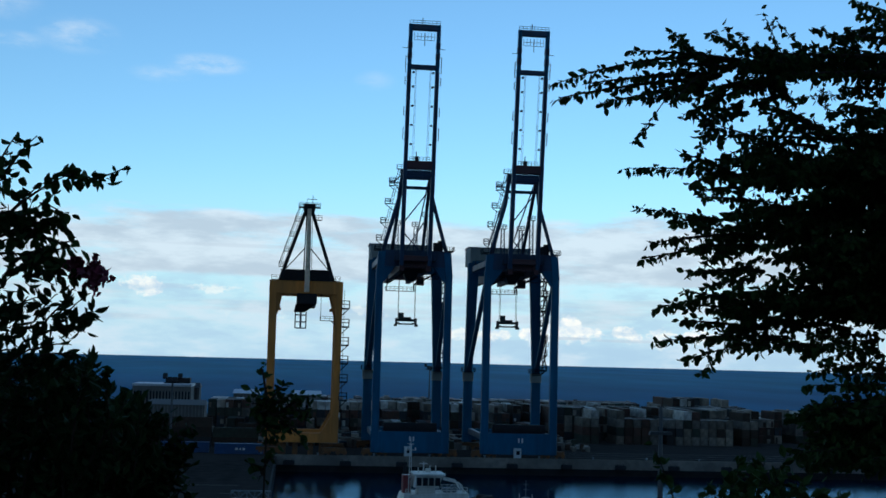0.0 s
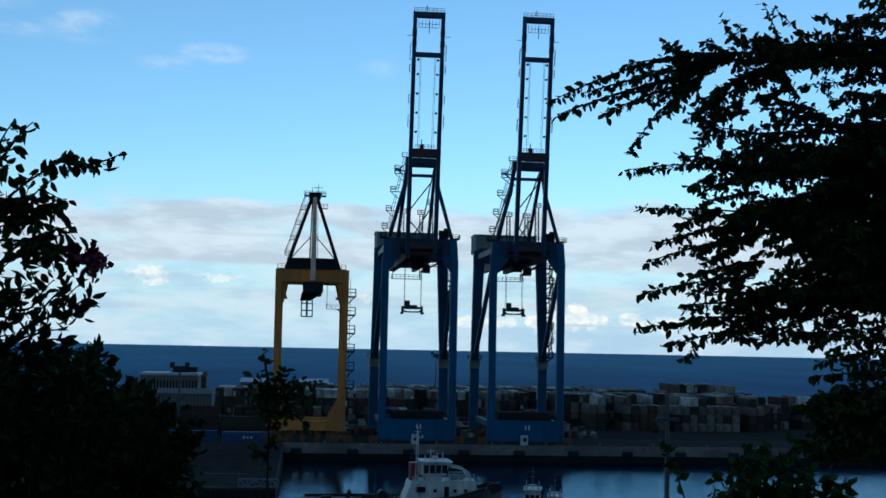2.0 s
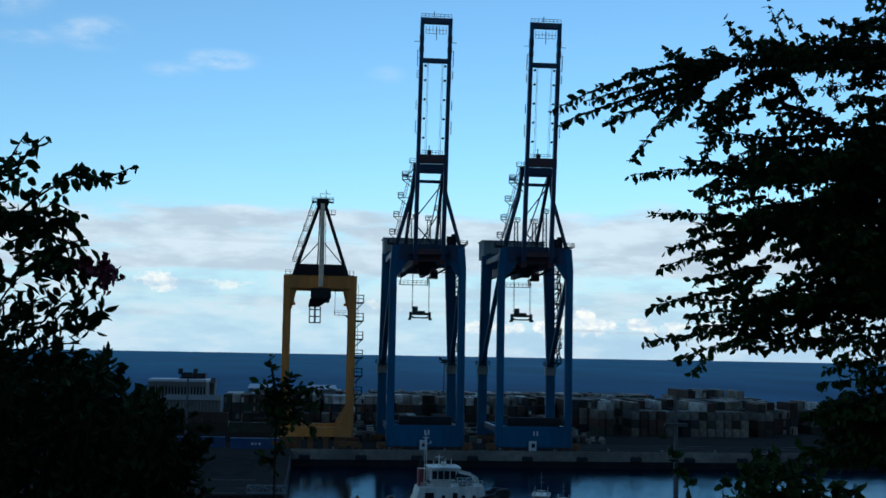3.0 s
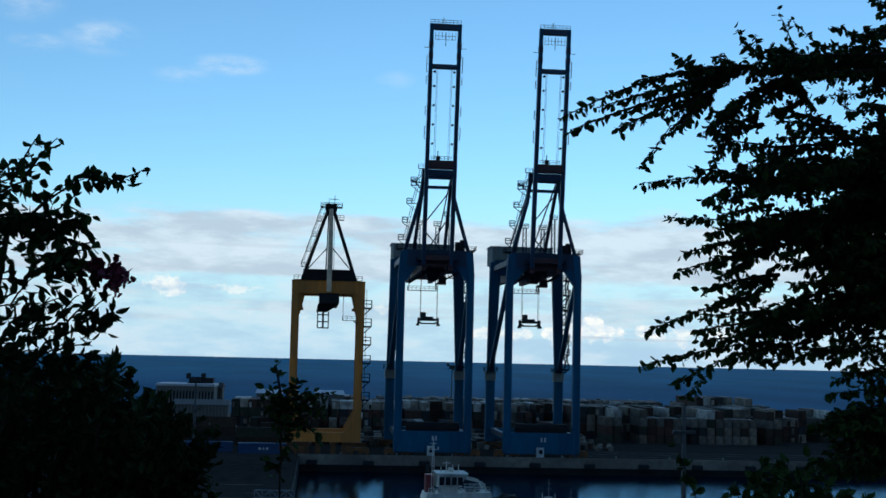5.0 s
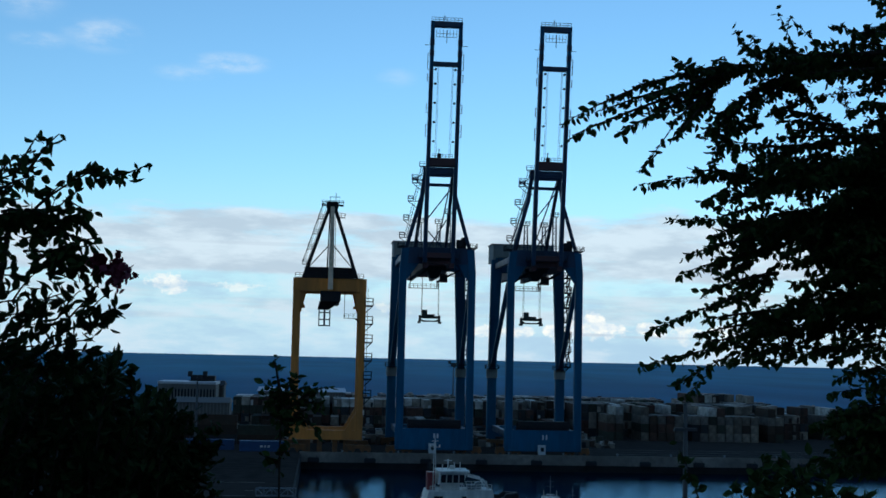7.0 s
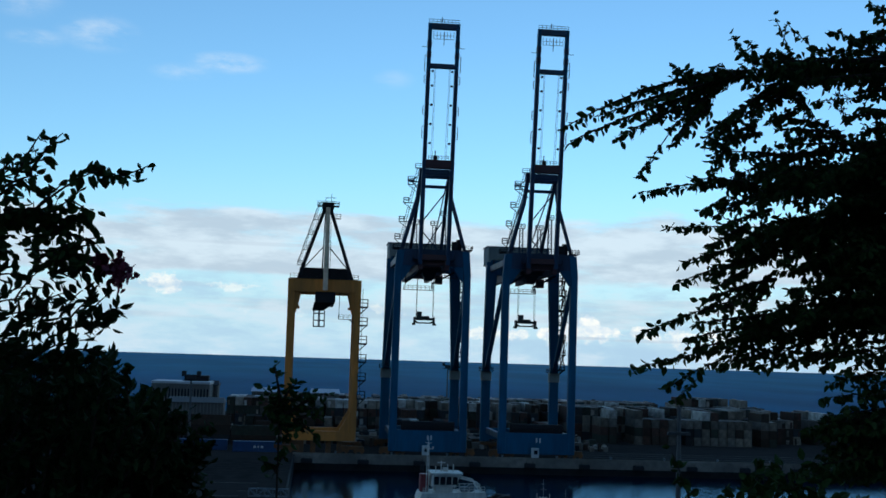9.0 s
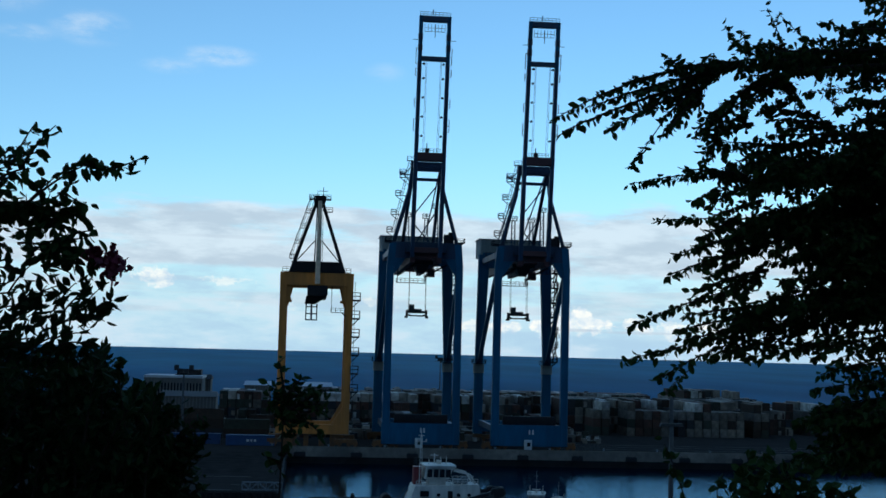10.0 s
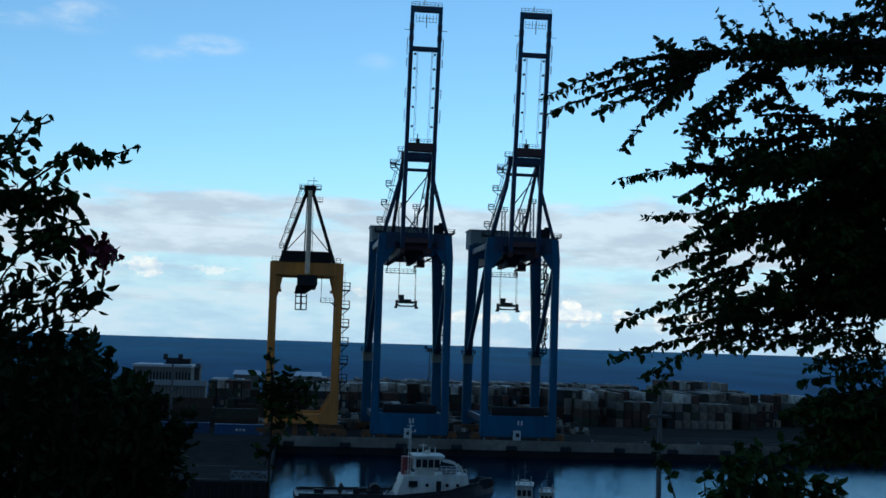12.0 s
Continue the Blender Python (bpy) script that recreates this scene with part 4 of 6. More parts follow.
def blue_boxes():
    """Two blue containers on the left wharf with white marks that cannot be read."""
    paint = mat("bright blue container paint", (0.012, 0.055, 0.14), 0.5, vary=0.2, dirt=(0.03, 0.05, 0.08))
    me = container_mesh("blue container", 12.2, paint)
    for x, y in ((-13.6, 321.0), (-27.4, 324.0)):
        ob = new("shipping_container", me)
        ob.matrix_world = pose(x, y, QUAY_Z, 0, 0, 2)
        tagged(ob, label="bright blue steel shipping container standing on the wharf", category="container", group="wharf containers")
        for i, w in enumerate((0.7, 0.4, 0.6)):
            bm = B()
            box(bm, (-0.6 + i * 0.9, -1.235, 1.25), (w, 0.02, 0.55))
            part("marking_bar", bm, PALE, ob)


blue_boxes()


def floodlight_mast(at, height, kind):
    c = thing("floodlight_mast", "tall grey steel floodlight mast on the wharf" if kind == "flood" else "grey concrete lamp post with a flat cross arm",
              "lamp post", at)
    bm = B()
    tube(bm, (0, 0, 0), (0, 0, height), 0.34, 0.2, 12)
    part("pole", bm, POSTGREY, c)
    bm = B()
    tube(bm, (0, 0, 0), (0, 0, 0.5), 0.6, 0.5, 12)
    part("base", bm, CONCRETE, c)
    if kind == "flood":
        bm = B()
        beam(bm, (-1.9, 0, height), (1.9, 0, height), 0.2)
        beam(bm, (-1.9, 0, height + 1.1), (1.9, 0, height + 1.1), 0.16)
        part("cross_arm", bm, DARKSTEEL, c)
        for x in (-1.6, -0.6, 0.5, 1.6):
            bm = B()
            box(bm, (x, -0.3, height + (1.5 if x in (-1.6, 1.6) else 0.7)), (1.0, 0.5, 1.1), 0.1, Euler((radians(-25), 0, 0)).to_matrix())
            part("floodlight", bm, DARKSTEEL, c)
    else:
        bm = B()
        frustum(bm, [(-1.15, -0.2, height - 0.1), (1.15, -0.2, height - 0.1), (1.15, 0.2, height - 0.1), (-1.15, 0.2, height - 0.1)],
                [(-1.05, -0.28, height + 0.2), (1.05, -0.28, height + 0.2), (1.05, 0.28, height + 0.2), (-1.05, 0.28, height + 0.2)])
        part("cross_arm", bm, POSTGREY, c)
        bm = B()
        box(bm, (0, 0, height + 1.4), (0.34, 0.3, 2.4), 0.1)
        part("lamp_head", bm, POSTGREY, c)
    return c


floodlight_mast((-26.6, 277, QUAY_Z - 0.004), 18.6, "flood")
floodlight_mast((51.4, 480, QUAY_Z), 20.6, "flood")
floodlight_mast((35.3, 118, QUAY_Z - 0.01), 19.1, "lamp")


def office_block():
    c = thing("warehouse", "pale grey port building with a white roof edge", "building", (-38, 372, QUAY_Z))
    bm = B()
    box(bm, (0, 0, 7.6), (16.0, 14, 15.2))
    part("wall", bm, WALLSTONE, c)
    bm = B()
    box(bm, (0, 0, 15.55), (16.6, 14.6, 0.7))
    part("roof", bm, ROOF, c, "white roof edge")
    bm = B()
    box(bm, (3.6, 4, 16.7), (7.0, 5.0, 1.6))
    part("roof_house", bm, DARKSTEEL, c)
    for i in range(18):
        bm = B()
        box(bm, (-7.65 + i * 0.9, -7.02, 7.6), (0.38, 0.12, 12.4))
        part("window", bm, GLASS, c)
    for i in range(19):
        bm = B()
        box(bm, (-8.1 + i * 0.9, -7.12, 7.6), (0.3, 0.3, 15.0))
        part("pilaster", bm, WALLSTONE, c)
    return c


office_block()


def shed(at, sx, sy, h, label, roof=ROOF):
    c = thing("shed", label, "building", at)
    bm = B()
    box(bm, (0, 0, h / 2), (sx, sy, h))
    part("wall", bm, SHED, c)
    bm = B()
    frustum(bm, [(-sx / 2 - 0.4, -sy / 2 - 0.4, h), (sx / 2 + 0.4, -sy / 2 - 0.4, h), (sx / 2 + 0.4, sy / 2 + 0.4, h), (-sx / 2 - 0.4, sy / 2 + 0.4, h)],
            [(-sx / 2, -0.4, h + 1.3), (sx / 2, -0.4, h + 1.3), (sx / 2, 0.4, h + 1.3), (-sx / 2, 0.4, h + 1.3)])
    part("roof", bm, roof, c, "sheet roof")
    n = int(sx / 0.9)
    for i in range(n):
        bm = B()
        box(bm, (-sx / 2 + (i + 0.5) * sx / n, -sy / 2 - 0.1, h * 0.5), (0.25, 0.2, h * 0.98))
        part("rib", bm, WALLSTONE, c)
    bm = B()
    box(bm, (0, -sy / 2 - 0.03, h * 0.35), (sx * 0.3, 0.1, h * 0.7))
    part("door", bm, DARKSTEEL, c)
    return c


shed((-32, 352, QUAY_Z), 15, 10, 10.8, "long grey shed with ribbed walls and a dull roof", SHED)
shed((-30.4, 384, QUAY_Z), 3.6, 8, 14.6, "dark grey annex with a sheet roof behind the port building", DARKSTEEL)
shed((-16.3, 430, QUAY_Z), 8.5, 10, 11.6, "grey shed with a pale sheet roof")
shed((4.0, 430, QUAY_Z), 9.5, 10, 11.6, "grey shed with a pale sheet roof")

# ---------------------------------------------------------------- boats


def hull(bm, length, beam_w, deck, bow_rise, keel=-1.0, n=26):
    """A hull along +x, its stern at 0."""
    rows = []
    for i in range(n + 1):
        u = i / n
        w = beam_w / 2 * (0.86 + 0.14 * min(1, u * 5)) * (1 - max(0, (u - 0.68) / 0.32) ** 2.2 * 0.94)
        z = deck + bow_rise * max(0, (u - 0.45) / 0.55) ** 1.8
        x = u * length
        rows.append([(x - 0.06 * length * max(0, u - 0.7) * 3, -w * 0.75, keel), (x, -w, z * 0.55), (x + 0.01, -w, z), (x + 0.01, w, z), (x, w, z * 0.55),
                     (x - 0.06 * length * max(0, u - 0.7) * 3, w * 0.75, keel)])
    vs = [[bm.verts.new(p) for p in r] for r in rows]
    for a, b in zip(vs, vs[1:]):
        for k in range(6):
            bm.faces.new((a[k], b[k], b[(k + 1) % 6], a[(k + 1) % 6]))
    bm.faces.new(vs[0])
    bm.faces.new(vs[-1][::-1])


def tugboat(at, turn=0):
    c = thing("tugboat", "black-hulled harbour tug with white wheelhouse and red funnel", "tugboat", at, turn=turn)
    bm = B()
    hull(bm, 34, 10.4, 2.1, 2.6, -3.2)
    part("hull", bm, BLACKHULL, c)
    bm = B()
    for s in (-1, 1):
        beam(bm, (0.5, s * 4.6, 2.2), (18, s * 5.0, 2.2), 0.25, 0.7)
        beam(bm, (18, s * 5.0, 2.2), (25.5, s * 4.5, 2.9), 0.25, 0.9)
        beam(bm, (25.5, s * 4.5, 2.9), (30.5, s * 2.6, 4.1), 0.28, 0.9)
        beam(bm, (30.5, s * 2.6, 4.1), (33.6, s * 0.4, 4.9), 0.3, 0.9)
    part("bulwark", bm, BLACKHULL, c)
    for i in range(9):
        bm = B()
        a = -1.2 + 2.4 * i / 8
        tube(bm, (33.2 - abs(a) * 1.1, a * 1.6 - 0.4, 4.3), (33.2 - abs(a) * 1.1, a * 1.6 + 0.4, 4.3), 0.95, n=12)
        part("bow_fender", bm, RUBBER, c, "black rubber bow fender")
    for i in range(8):
        bm = B()
        tube(bm, (2 + i * 3.1, -5.35, 1.7), (2 + i * 3.1, -4.95, 1.7), 0.65, n=12)
        part("tyre", bm, RUBBER, c)
    # lower house with a raked aft end
    bm = B()
    frustum(bm, [(16.8, -3.6, 1.9), (29.6, -2.8, 2.2), (29.6, 2.8, 2.2), (16.8, 3.6, 1.9)], [(18.0, -3.5, 5.6), (29.0, -2.6, 5.9), (29.0, 2.6, 5.9), (18.0, 3.5, 5.6)])
    part("deckhouse", bm, WHITE, c)
    bm = B()
    box(bm, (19.6, -3.62, 4.35), (1.5, 0.12, 1.0))
    part("square_window", bm, GLASS, c)
    for x in (22.0, 25.4, 27.2):
        bm = B()
        tube(bm, (x, -3.45, 4.1), (x, -2.9, 4.1), 0.3, n=12)
        part("porthole", bm, GLASS, c)
    bm = B()
    box(bm, (24.0, -3.2, 3.9), (0.8, 0.2, 1.8))
    part("door", bm, DARKSTEEL, c)
    bm = B()
    tube(bm, (22.2, -3.52, 3.4), (22.2, -3.42, 3.4), 0.4, n=14)
    part("lifebuoy", bm, WHITE, c)
    # upper house and wheelhouse
    bm = B()
    frustum(bm, [(20.6, -1.9, 5.6), (23.4, -1.9, 5.7), (23.4, 1.9, 5.7), (20.6, 1.9, 5.6)], [(20.6, -1.9, 6.8), (23.4, -1.9, 6.8), (23.4, 1.9, 6.8), (20.6, 1.9, 6.8)])
    part("upper_house", bm, WHITE, c)
    bm = B()
    frustum(bm, [(19.7, -2.4, 6.8), (23.9, -2.3, 6.8), (23.9, 2.3, 6.8), (19.7, 2.4, 6.8)], [(20.0, -2.7, 9.0), (24.6, -2.6, 9.0), (24.6, 2.6, 9.0), (20.0, 2.7, 9.0)])
    part("wheelhouse", bm, WHITE, c)
    for i in range(4):
        bm = B()
        x = 20.55 + i * 1.05
        frustum(bm, [(x - 0.42, -2.50, 7.15), (x + 0.42, -2.47, 7.15), (x + 0.42, -2.3, 7.15), (x - 0.42, -2.3, 7.15)],
                [(x - 0.42, -2.68, 8.6), (x + 0.42, -2.66, 8.6), (x + 0.42, -2.4, 8.6), (x - 0.42, -2.4, 8.6)])
        part("window", bm, GLASS, c)
    bm = B()
    box(bm, (22.3, 0, 9.15), (5.4, 6.0, 0.3), 0.3)
    part("wheelhouse_roof", bm, WHITE, c)
    bm = B()
    box(bm, (18.8, 0.6, 7.2), (1.5, 2.2, 3.2), 0.2)
    part("funnel", bm, RED, c, "red funnel")
    bm = B()
    tube(bm, (18.4, 0.4, 9.2), (18.4, 0.4, 10.4), 0.25)
    part("exhaust", bm, DARKSTEEL, c)
    bm = B()
    for e in (-0.22, 0.22):
        tube(bm, (19.2 + e, -0.8, 5.6), (19.2 + 0.5 * e, -0.8, 14.4), 0.07, 0.05)
    for k in range(9):
        z = 6.4 + 0.95 * k
        beam(bm, (18.98, -0.8, z), (19.42, -0.8, z + 0.45), 0.05)
    tube(bm, (19.2, -0.8, 14.3), (19.2, -0.8, 15.6), 0.06, 0.04)
    beam(bm, (18.3, -0.8, 13.4), (20.1, -0.8, 13.4), 0.1)
    beam(bm, (18.6, -0.8, 14.5), (19.8, -0.8, 14.5), 0.09)
    for x in (18.4, 20.0):
        box(bm, (x, -0.8, 13.65), (0.22, 0.22, 0.4))
    part("mast", bm, WHITE, c)
    bm = B()
    tube(bm, (21.6, 0, 9.3), (21.6, 0, 11.2), 0.1)
    beam(bm, (20.9, 0, 10.9), (22.3, 0, 10.9), 0.14)
    part("radar_mast", bm, WHITE, c)
    for x in (20.6, 22.6, 23.6):
        bm = B()
        beam(bm, (x, -0.6, 9.3), (x, -0.6, 10.3 + 0.4 * (x > 22)), 0.14)
        part("antenna", bm, WHITE, c)
    bm = B()
    box(bm, (22.4, 0.2, 9.7), (0.9, 0.6, 0.7), 0.1)
    part("searchlight", bm, WHITE, c)
    for s in (-1, 1):   # sloping deck frame ahead of the wheelhouse
        bm = B()
        beam(bm, (24.6, s * 2.5, 8.4), (27.4, s * 2.3, 7.7), 0.22, 0.3)
        beam(bm, (27.4, s * 2.3, 7.7), (28.4, s * 2.2, 6.0), 0.22, 0.3)
        railing(bm, [(24.4, s * 2.7, 5.8), (28.8, s * 2.5, 5.9)], 1.0, 0.9)
        part("foredeck_rail", bm, WHITE, c)
    bm = B()
    railing(bm, [(18.2, -3.4, 5.6), (24.0, -3.0, 5.7)], 1.0, 0.8)
    part("railing", bm, WHITE, c)
    bm = B()
    tube(bm, (26.6, -1.8, 6.6), (26.6, -1.0, 6.6), 0.7, n=12)
    box(bm, (25.4, -1.6, 6.4), (1.2, 1.2, 0.9), 0.1)
    part("fire_monitor", bm, GREYSTEEL, c)
    # aft deck gear
    bm = B()
    tube(bm, (13.5, -1.4, 3.0), (13.5, 1.4, 3.0), 0.9, n=14)
    box(bm, (13.5, 0, 2.3), (2.6, 3.4, 0.8), 0.1)
    part("winch", bm, DARKSTEEL, c)
    bm = B()
    for s in (-1, 1):
        beam(bm, (7.5, s * 1.6, 2.0), (7.9, s * 1.2, 3.6), 0.35)
    beam(bm, (7.9, -1.2, 3.6), (7.9, 1.2, 3.6), 0.35)
    part("towing_bow", bm, DARKSTEEL, c)
    for s in (-1, 1):
        bm = B()
        beam(bm, (15.2, s * 2.0, 2.0), (17.0, s * 1.8, 4.9), 0.2)
        part("ladder", bm, DARKSTEEL, c)
    bm = B()
    railing(bm, [(8.5, -4.3, 2.5), (15.5, -4.5, 2.5)], 0.9, 1.1)
    part("deck_railing", bm, DARKSTEEL, c)
    for x, y, w, h in ((4.0, -1.0, 1.6, 0.9), (10.2, -2.6, 1.0, 1.2), (11.6, 1.8, 1.4, 0.8)):
        bm = B()
        box(bm, (x, y, 2.0 + h / 2), (w, 1.2, h), 0.1)
        part("deck_box", bm, DARKSTEEL, c)
    return c


TUG_AT = (0.6, 212.0, 0.0)
tug = tugboat(TUG_AT, 2)
tug.scale = (1, 1, 0.93)


def small_boat(at, k):
    c = thing("pilot_boat", "small white pilot boat with a mast", "boat", at, group="small boats", turn=78)
    bm = B()
    hull(bm, 9 * k, 3.2 * k, 1.0 * k, 0.7 * k, -2.3)
    part("hull", bm, WHITE, c)
    bm = B()
    frustum(bm, [(2.5 * k, -0.85 * k, k), (6.0 * k, -0.8 * k, k), (6.0 * k, 0.8 * k, k), (2.5 * k, 0.85 * k, k)],
            [(2.7 * k, -0.8 * k, 4.0 * k), (5.2 * k, -0.75 * k, 4.0 * k), (5.2 * k, 0.75 * k, 4.0 * k), (2.7 * k, 0.8 * k, 4.0 * k)])
    part("cabin", bm, WHITE, c)
    for y in (-0.48, 0, 0.48):
        bm = B()
        box(bm, (2.62 * k, y * k, 3.3 * k), (0.16 * k, 0.36 * k, 0.55 * k))
        part("window", bm, GLASS, c)
    bm = B()
    tube(bm, (3.6 * k, 0, 3.9 * k), (3.6 * k, 0, 6.2 * k), 0.06, 0.03)
    beam(bm, (3.6 * k, -0.3 * k, 5.2 * k), (3.6 * k, 0.3 * k, 5.2 * k), 0.06)
    beam(bm, (3.6 * k, -0.25 * k, 5.7 * k), (3.6 * k, 0.25 * k, 5.7 * k), 0.05)
    part("mast", bm, GREYSTEEL, c)
    bm = B()
    box(bm, (3.3 * k, 0, 4.45 * k), (0.25, 1.3, 0.16), 0.05)
    tube(bm, (3.3 * k, 0, 4.0 * k), (3.3 * k, 0, 4.4 * k), 0.12, 0.1)
    part("radar", bm, WHITE, c)
    for y in (-0.62, 0.6):
        bm = B()
        box(bm, (3.0 * k, y * k, 4.2 * k), (0.5, 0.45, 0.5), 0.1)
        tube(bm, (3.0 * k, y * k, 4.3 * k), (3.0 * k, y * k, 4.9 * k), 0.05, 0.03)
        part("roof_gear", bm, WHITE, c)
    bm = B()
    box(bm, (3.8 * k, 0, 4.03 * k), (3.0 * k, 1.75 * k, 0.08 * k), 0.1)
    railing(bm, [(2.4 * k, -0.8 * k, 4.06 * k), (2.4 * k, 0.8 * k, 4.06 * k)], 0.55, 0.5, 0.035)
    part("cabin_roof", bm, WHITE, c)
    bm = B()
    railing(bm, [(1.2 * k, -1.2 * k, 1.0 * k), (1.2 * k, 1.2 * k, 1.0 * k)], 1.0, 0.6, 0.04)
    part("deck_rail", bm, GREYSTEEL, c)
    return c


boat_one = small_boat((34.6, 185, 0), 1.6)
boat_two = small_boat((38.3, 186, 0), 1.35)


def truss_gangway():
    c = thing("gangway", "white-painted steel truss gangway at the wharf edge", "gangway", (-10.6, 222.6, QUAY_Z - 0.004), turn=0)
    bm = B()
    for y in (0, 1.2):
        for z in (0.2, 1.5):
            beam(bm, (0, y, z), (7.0, y, z), 0.12)
        for i in range(6):
            x = i * 1.4
            beam(bm, (x, y, 0.2), (x, y, 1.5), 0.1)
            if i < 5:
                beam(bm, (x, y, 0.2 if i % 2 else 1.5), (x + 1.4, y, 1.5 if i % 2 else 0.2), 0.1)
    part("truss", bm, GREYSTEEL, c)
    bm = B()
    box(bm, (3.5, 0.6, 0.1), (7.0, 1.2, 0.12))
    part("deck", bm, GREYSTEEL, c)


truss_gangway()
for x0, y0, w in ((-13, 232, 6.0), (-24, 246, 14.0), (-17, 224, 4.5)):
    sheet("road_line", x0, x0 + w, y0, y0 + 0.45, QUAY_Z + 0.006, LINE, "worn white painted line on asphalt", "road line")

for y0, x0 in ((326.5, 66), (334.0, 66), (341.5, 70)):
    sheet("road_line", x0, 190, y0, y0 + 0.5, QUAY_Z + 0.006, LINE, "pale worn line along the crane track", "road line")

# ---------------------------------------------------------------- foliage
LIFT = 3.53   # the plants are laid out from an eye at 25 m; the terrace lies this much higher
LEAF_SHAPE = np.array([(0, 0, 0), (0.16, 0.17, 0.04), (0.40, 0.29, 0.06), (0.70, 0.22, 0.03), (1, 0, -0.10), (0.70, -0.22, 0.03), (0.40, -0.29, 0.06), (0.16, -0.17, 0.04),
                       (0.45, 0, -0.04)])
LEAF_FACES = tuple((i, 8, (i + 1) % 8) for i in range(8))
NARROW_SHAPE = LEAF_SHAPE * np.array((1, 0.62, 1))


def basis(d, rng, flat=0.5):
    """Axes of a leaf whose tip points along d."""
    d = np.array(d) / (np.linalg.norm(d) + 1e-9)
    r = np.array((rng.uniform(-1, 1), rng.uniform(-1, 1), rng.uniform(-1, 1) + flat))
    s = np.cross(d, r)
    s /= np.linalg.norm(s) + 1e-9
    return np.stack((d, s, np.cross(d, s)), axis=1)


def leaves_mesh(name, leaves, shape, material):
    verts, faces = [], []
    for i, (p, m3, size) in enumerate(leaves):
        verts.append((shape * size) @ m3.T + p)
        faces += [tuple(k + 9 * i for k in f) for f in LEAF_FACES]
    me = bpy.data.meshes.new(name)
    me.from_pydata(np.concatenate(verts).tolist(), [], faces)
    me.materials.append(material)
    return me


def curve(a, b, sag, k):
    """k points from a to b on an arc that rises by sag in its middle."""
    a, b = np.array(a, float), np.array(b, float)
    return [a + (b - a) * u + np.array((0, 0, 4 * sag * u * (1 - u))) for u in np.linspace(0, 1, k)]


def spray(tree, base, tip, sag, rng, leaf=0.052, twig=0.3, dense=1.0, radius=0.012, start=0.0, droop=0.5, shape=LEAF_SHAPE, material=None,
          spread=1.0, loose=0, name="branch"):
    """A branch with alternate twigs and hanging leaves; it turns about its base. loose: so many leaves at its tip are parts of their own."""
    base, tip = np.array(base, float), np.array(tip, float)
    ob = new(name)
    axis = curve((0, 0, 0), tip - base, sag, 12)
    length = sum(np.linalg.norm(q - p) for p, q in zip(axis, axis[1:]))
    bm, leaves = B(), []
    for i, (p, q) in enumerate(zip(axis, axis[1:])):
        tube(bm, p, q, radius * (1 - i / 12) + 0.0015, radius * (1 - (i + 1) / 12) + 0.0015, 6)

    def leafy(p, q, n):
        for i in range(n):
            o = p + (q - p) * (i + rng.random()) / n
            d = (q - p) / (np.linalg.norm(q - p) + 1e-9) * 0.5 + np.array((rng.uniform(-1, 1), rng.uniform(-1, 1), rng.uniform(-1, 0.9) - droop))
            leaves.append((o + np.array((rng.uniform(-1, 1), rng.uniform(-1, 1), rng.uniform(-1, 1))) * 0.008, basis(d, rng), leaf * rng.uniform(0.6, 1.15)))

    d = 0.0
    while d < length:
        u = d / length
        k = min(int(u * 11), 10)
        o = axis[k] + (axis[k + 1] - axis[k]) * (u * 11 - k)
        fwd = (axis[k + 1] - axis[k]) / np.linalg.norm(axis[k + 1] - axis[k])
        if u >= start:
            r = np.array((rng.uniform(-0.6, 0.6), rng.uniform(-0.9, 0.9), rng.uniform(-1, 0.8))) * spread
            t = fwd * rng.uniform(0.3, 1.0) + r
            t /= np.linalg.norm(t)
            tl = twig * (1 - 0.72 * u) * rng.uniform(0.4, 1.15)
            e = o + t * tl + np.array((0, 0, -0.12 * tl))
            mid = (o + e) / 2 + np.array((0, 0, 0.06 * tl))
            tube(bm, o, mid, 0.003, 0.0022, 4), tube(bm, mid, e, 0.0022, 0.001, 4)
            n = max(2, int(tl / 0.03 * dense))
            leafy(o, mid, n // 2), leafy(mid, e, n - n // 2)
            leafy(o, o + fwd * 0.05, 2)
        d += 0.055 / max(0.4, dense)
    ob.parent, ob.location = tree, base
    part("wood", bm, WOOD, ob)
    material = material or LEAF
    if loose:
        leaves.sort(key=lambda l: -np.dot(l[0], (tip - base)))
        me = leaves_mesh("leaf", [(np.zeros(3), np.eye(3), 1.0)], shape, material)
        for p, m3, size in leaves[:loose]:
            lf = new("leaf", me)
            lf.parent = ob
            lf.matrix_local = Matrix.LocRotScale(Vector(p), Matrix(m3.tolist()).to_quaternion(), Vector((size, size, size)))
        leaves = leaves[loose:]
    if leaves:
        f = new("foliage", leaves_mesh("foliage", leaves, shape, material))
        f.parent = ob
        tagged(f, kind="stuff")
    return ob


SWAYING = []   # branch, its base, kind of sway, how far its tip goes


def sway(ob, kind, amount=1.0, reach=0.0):
    SWAYING.append((ob, tuple(ob.location), kind, amount, reach))
    return ob


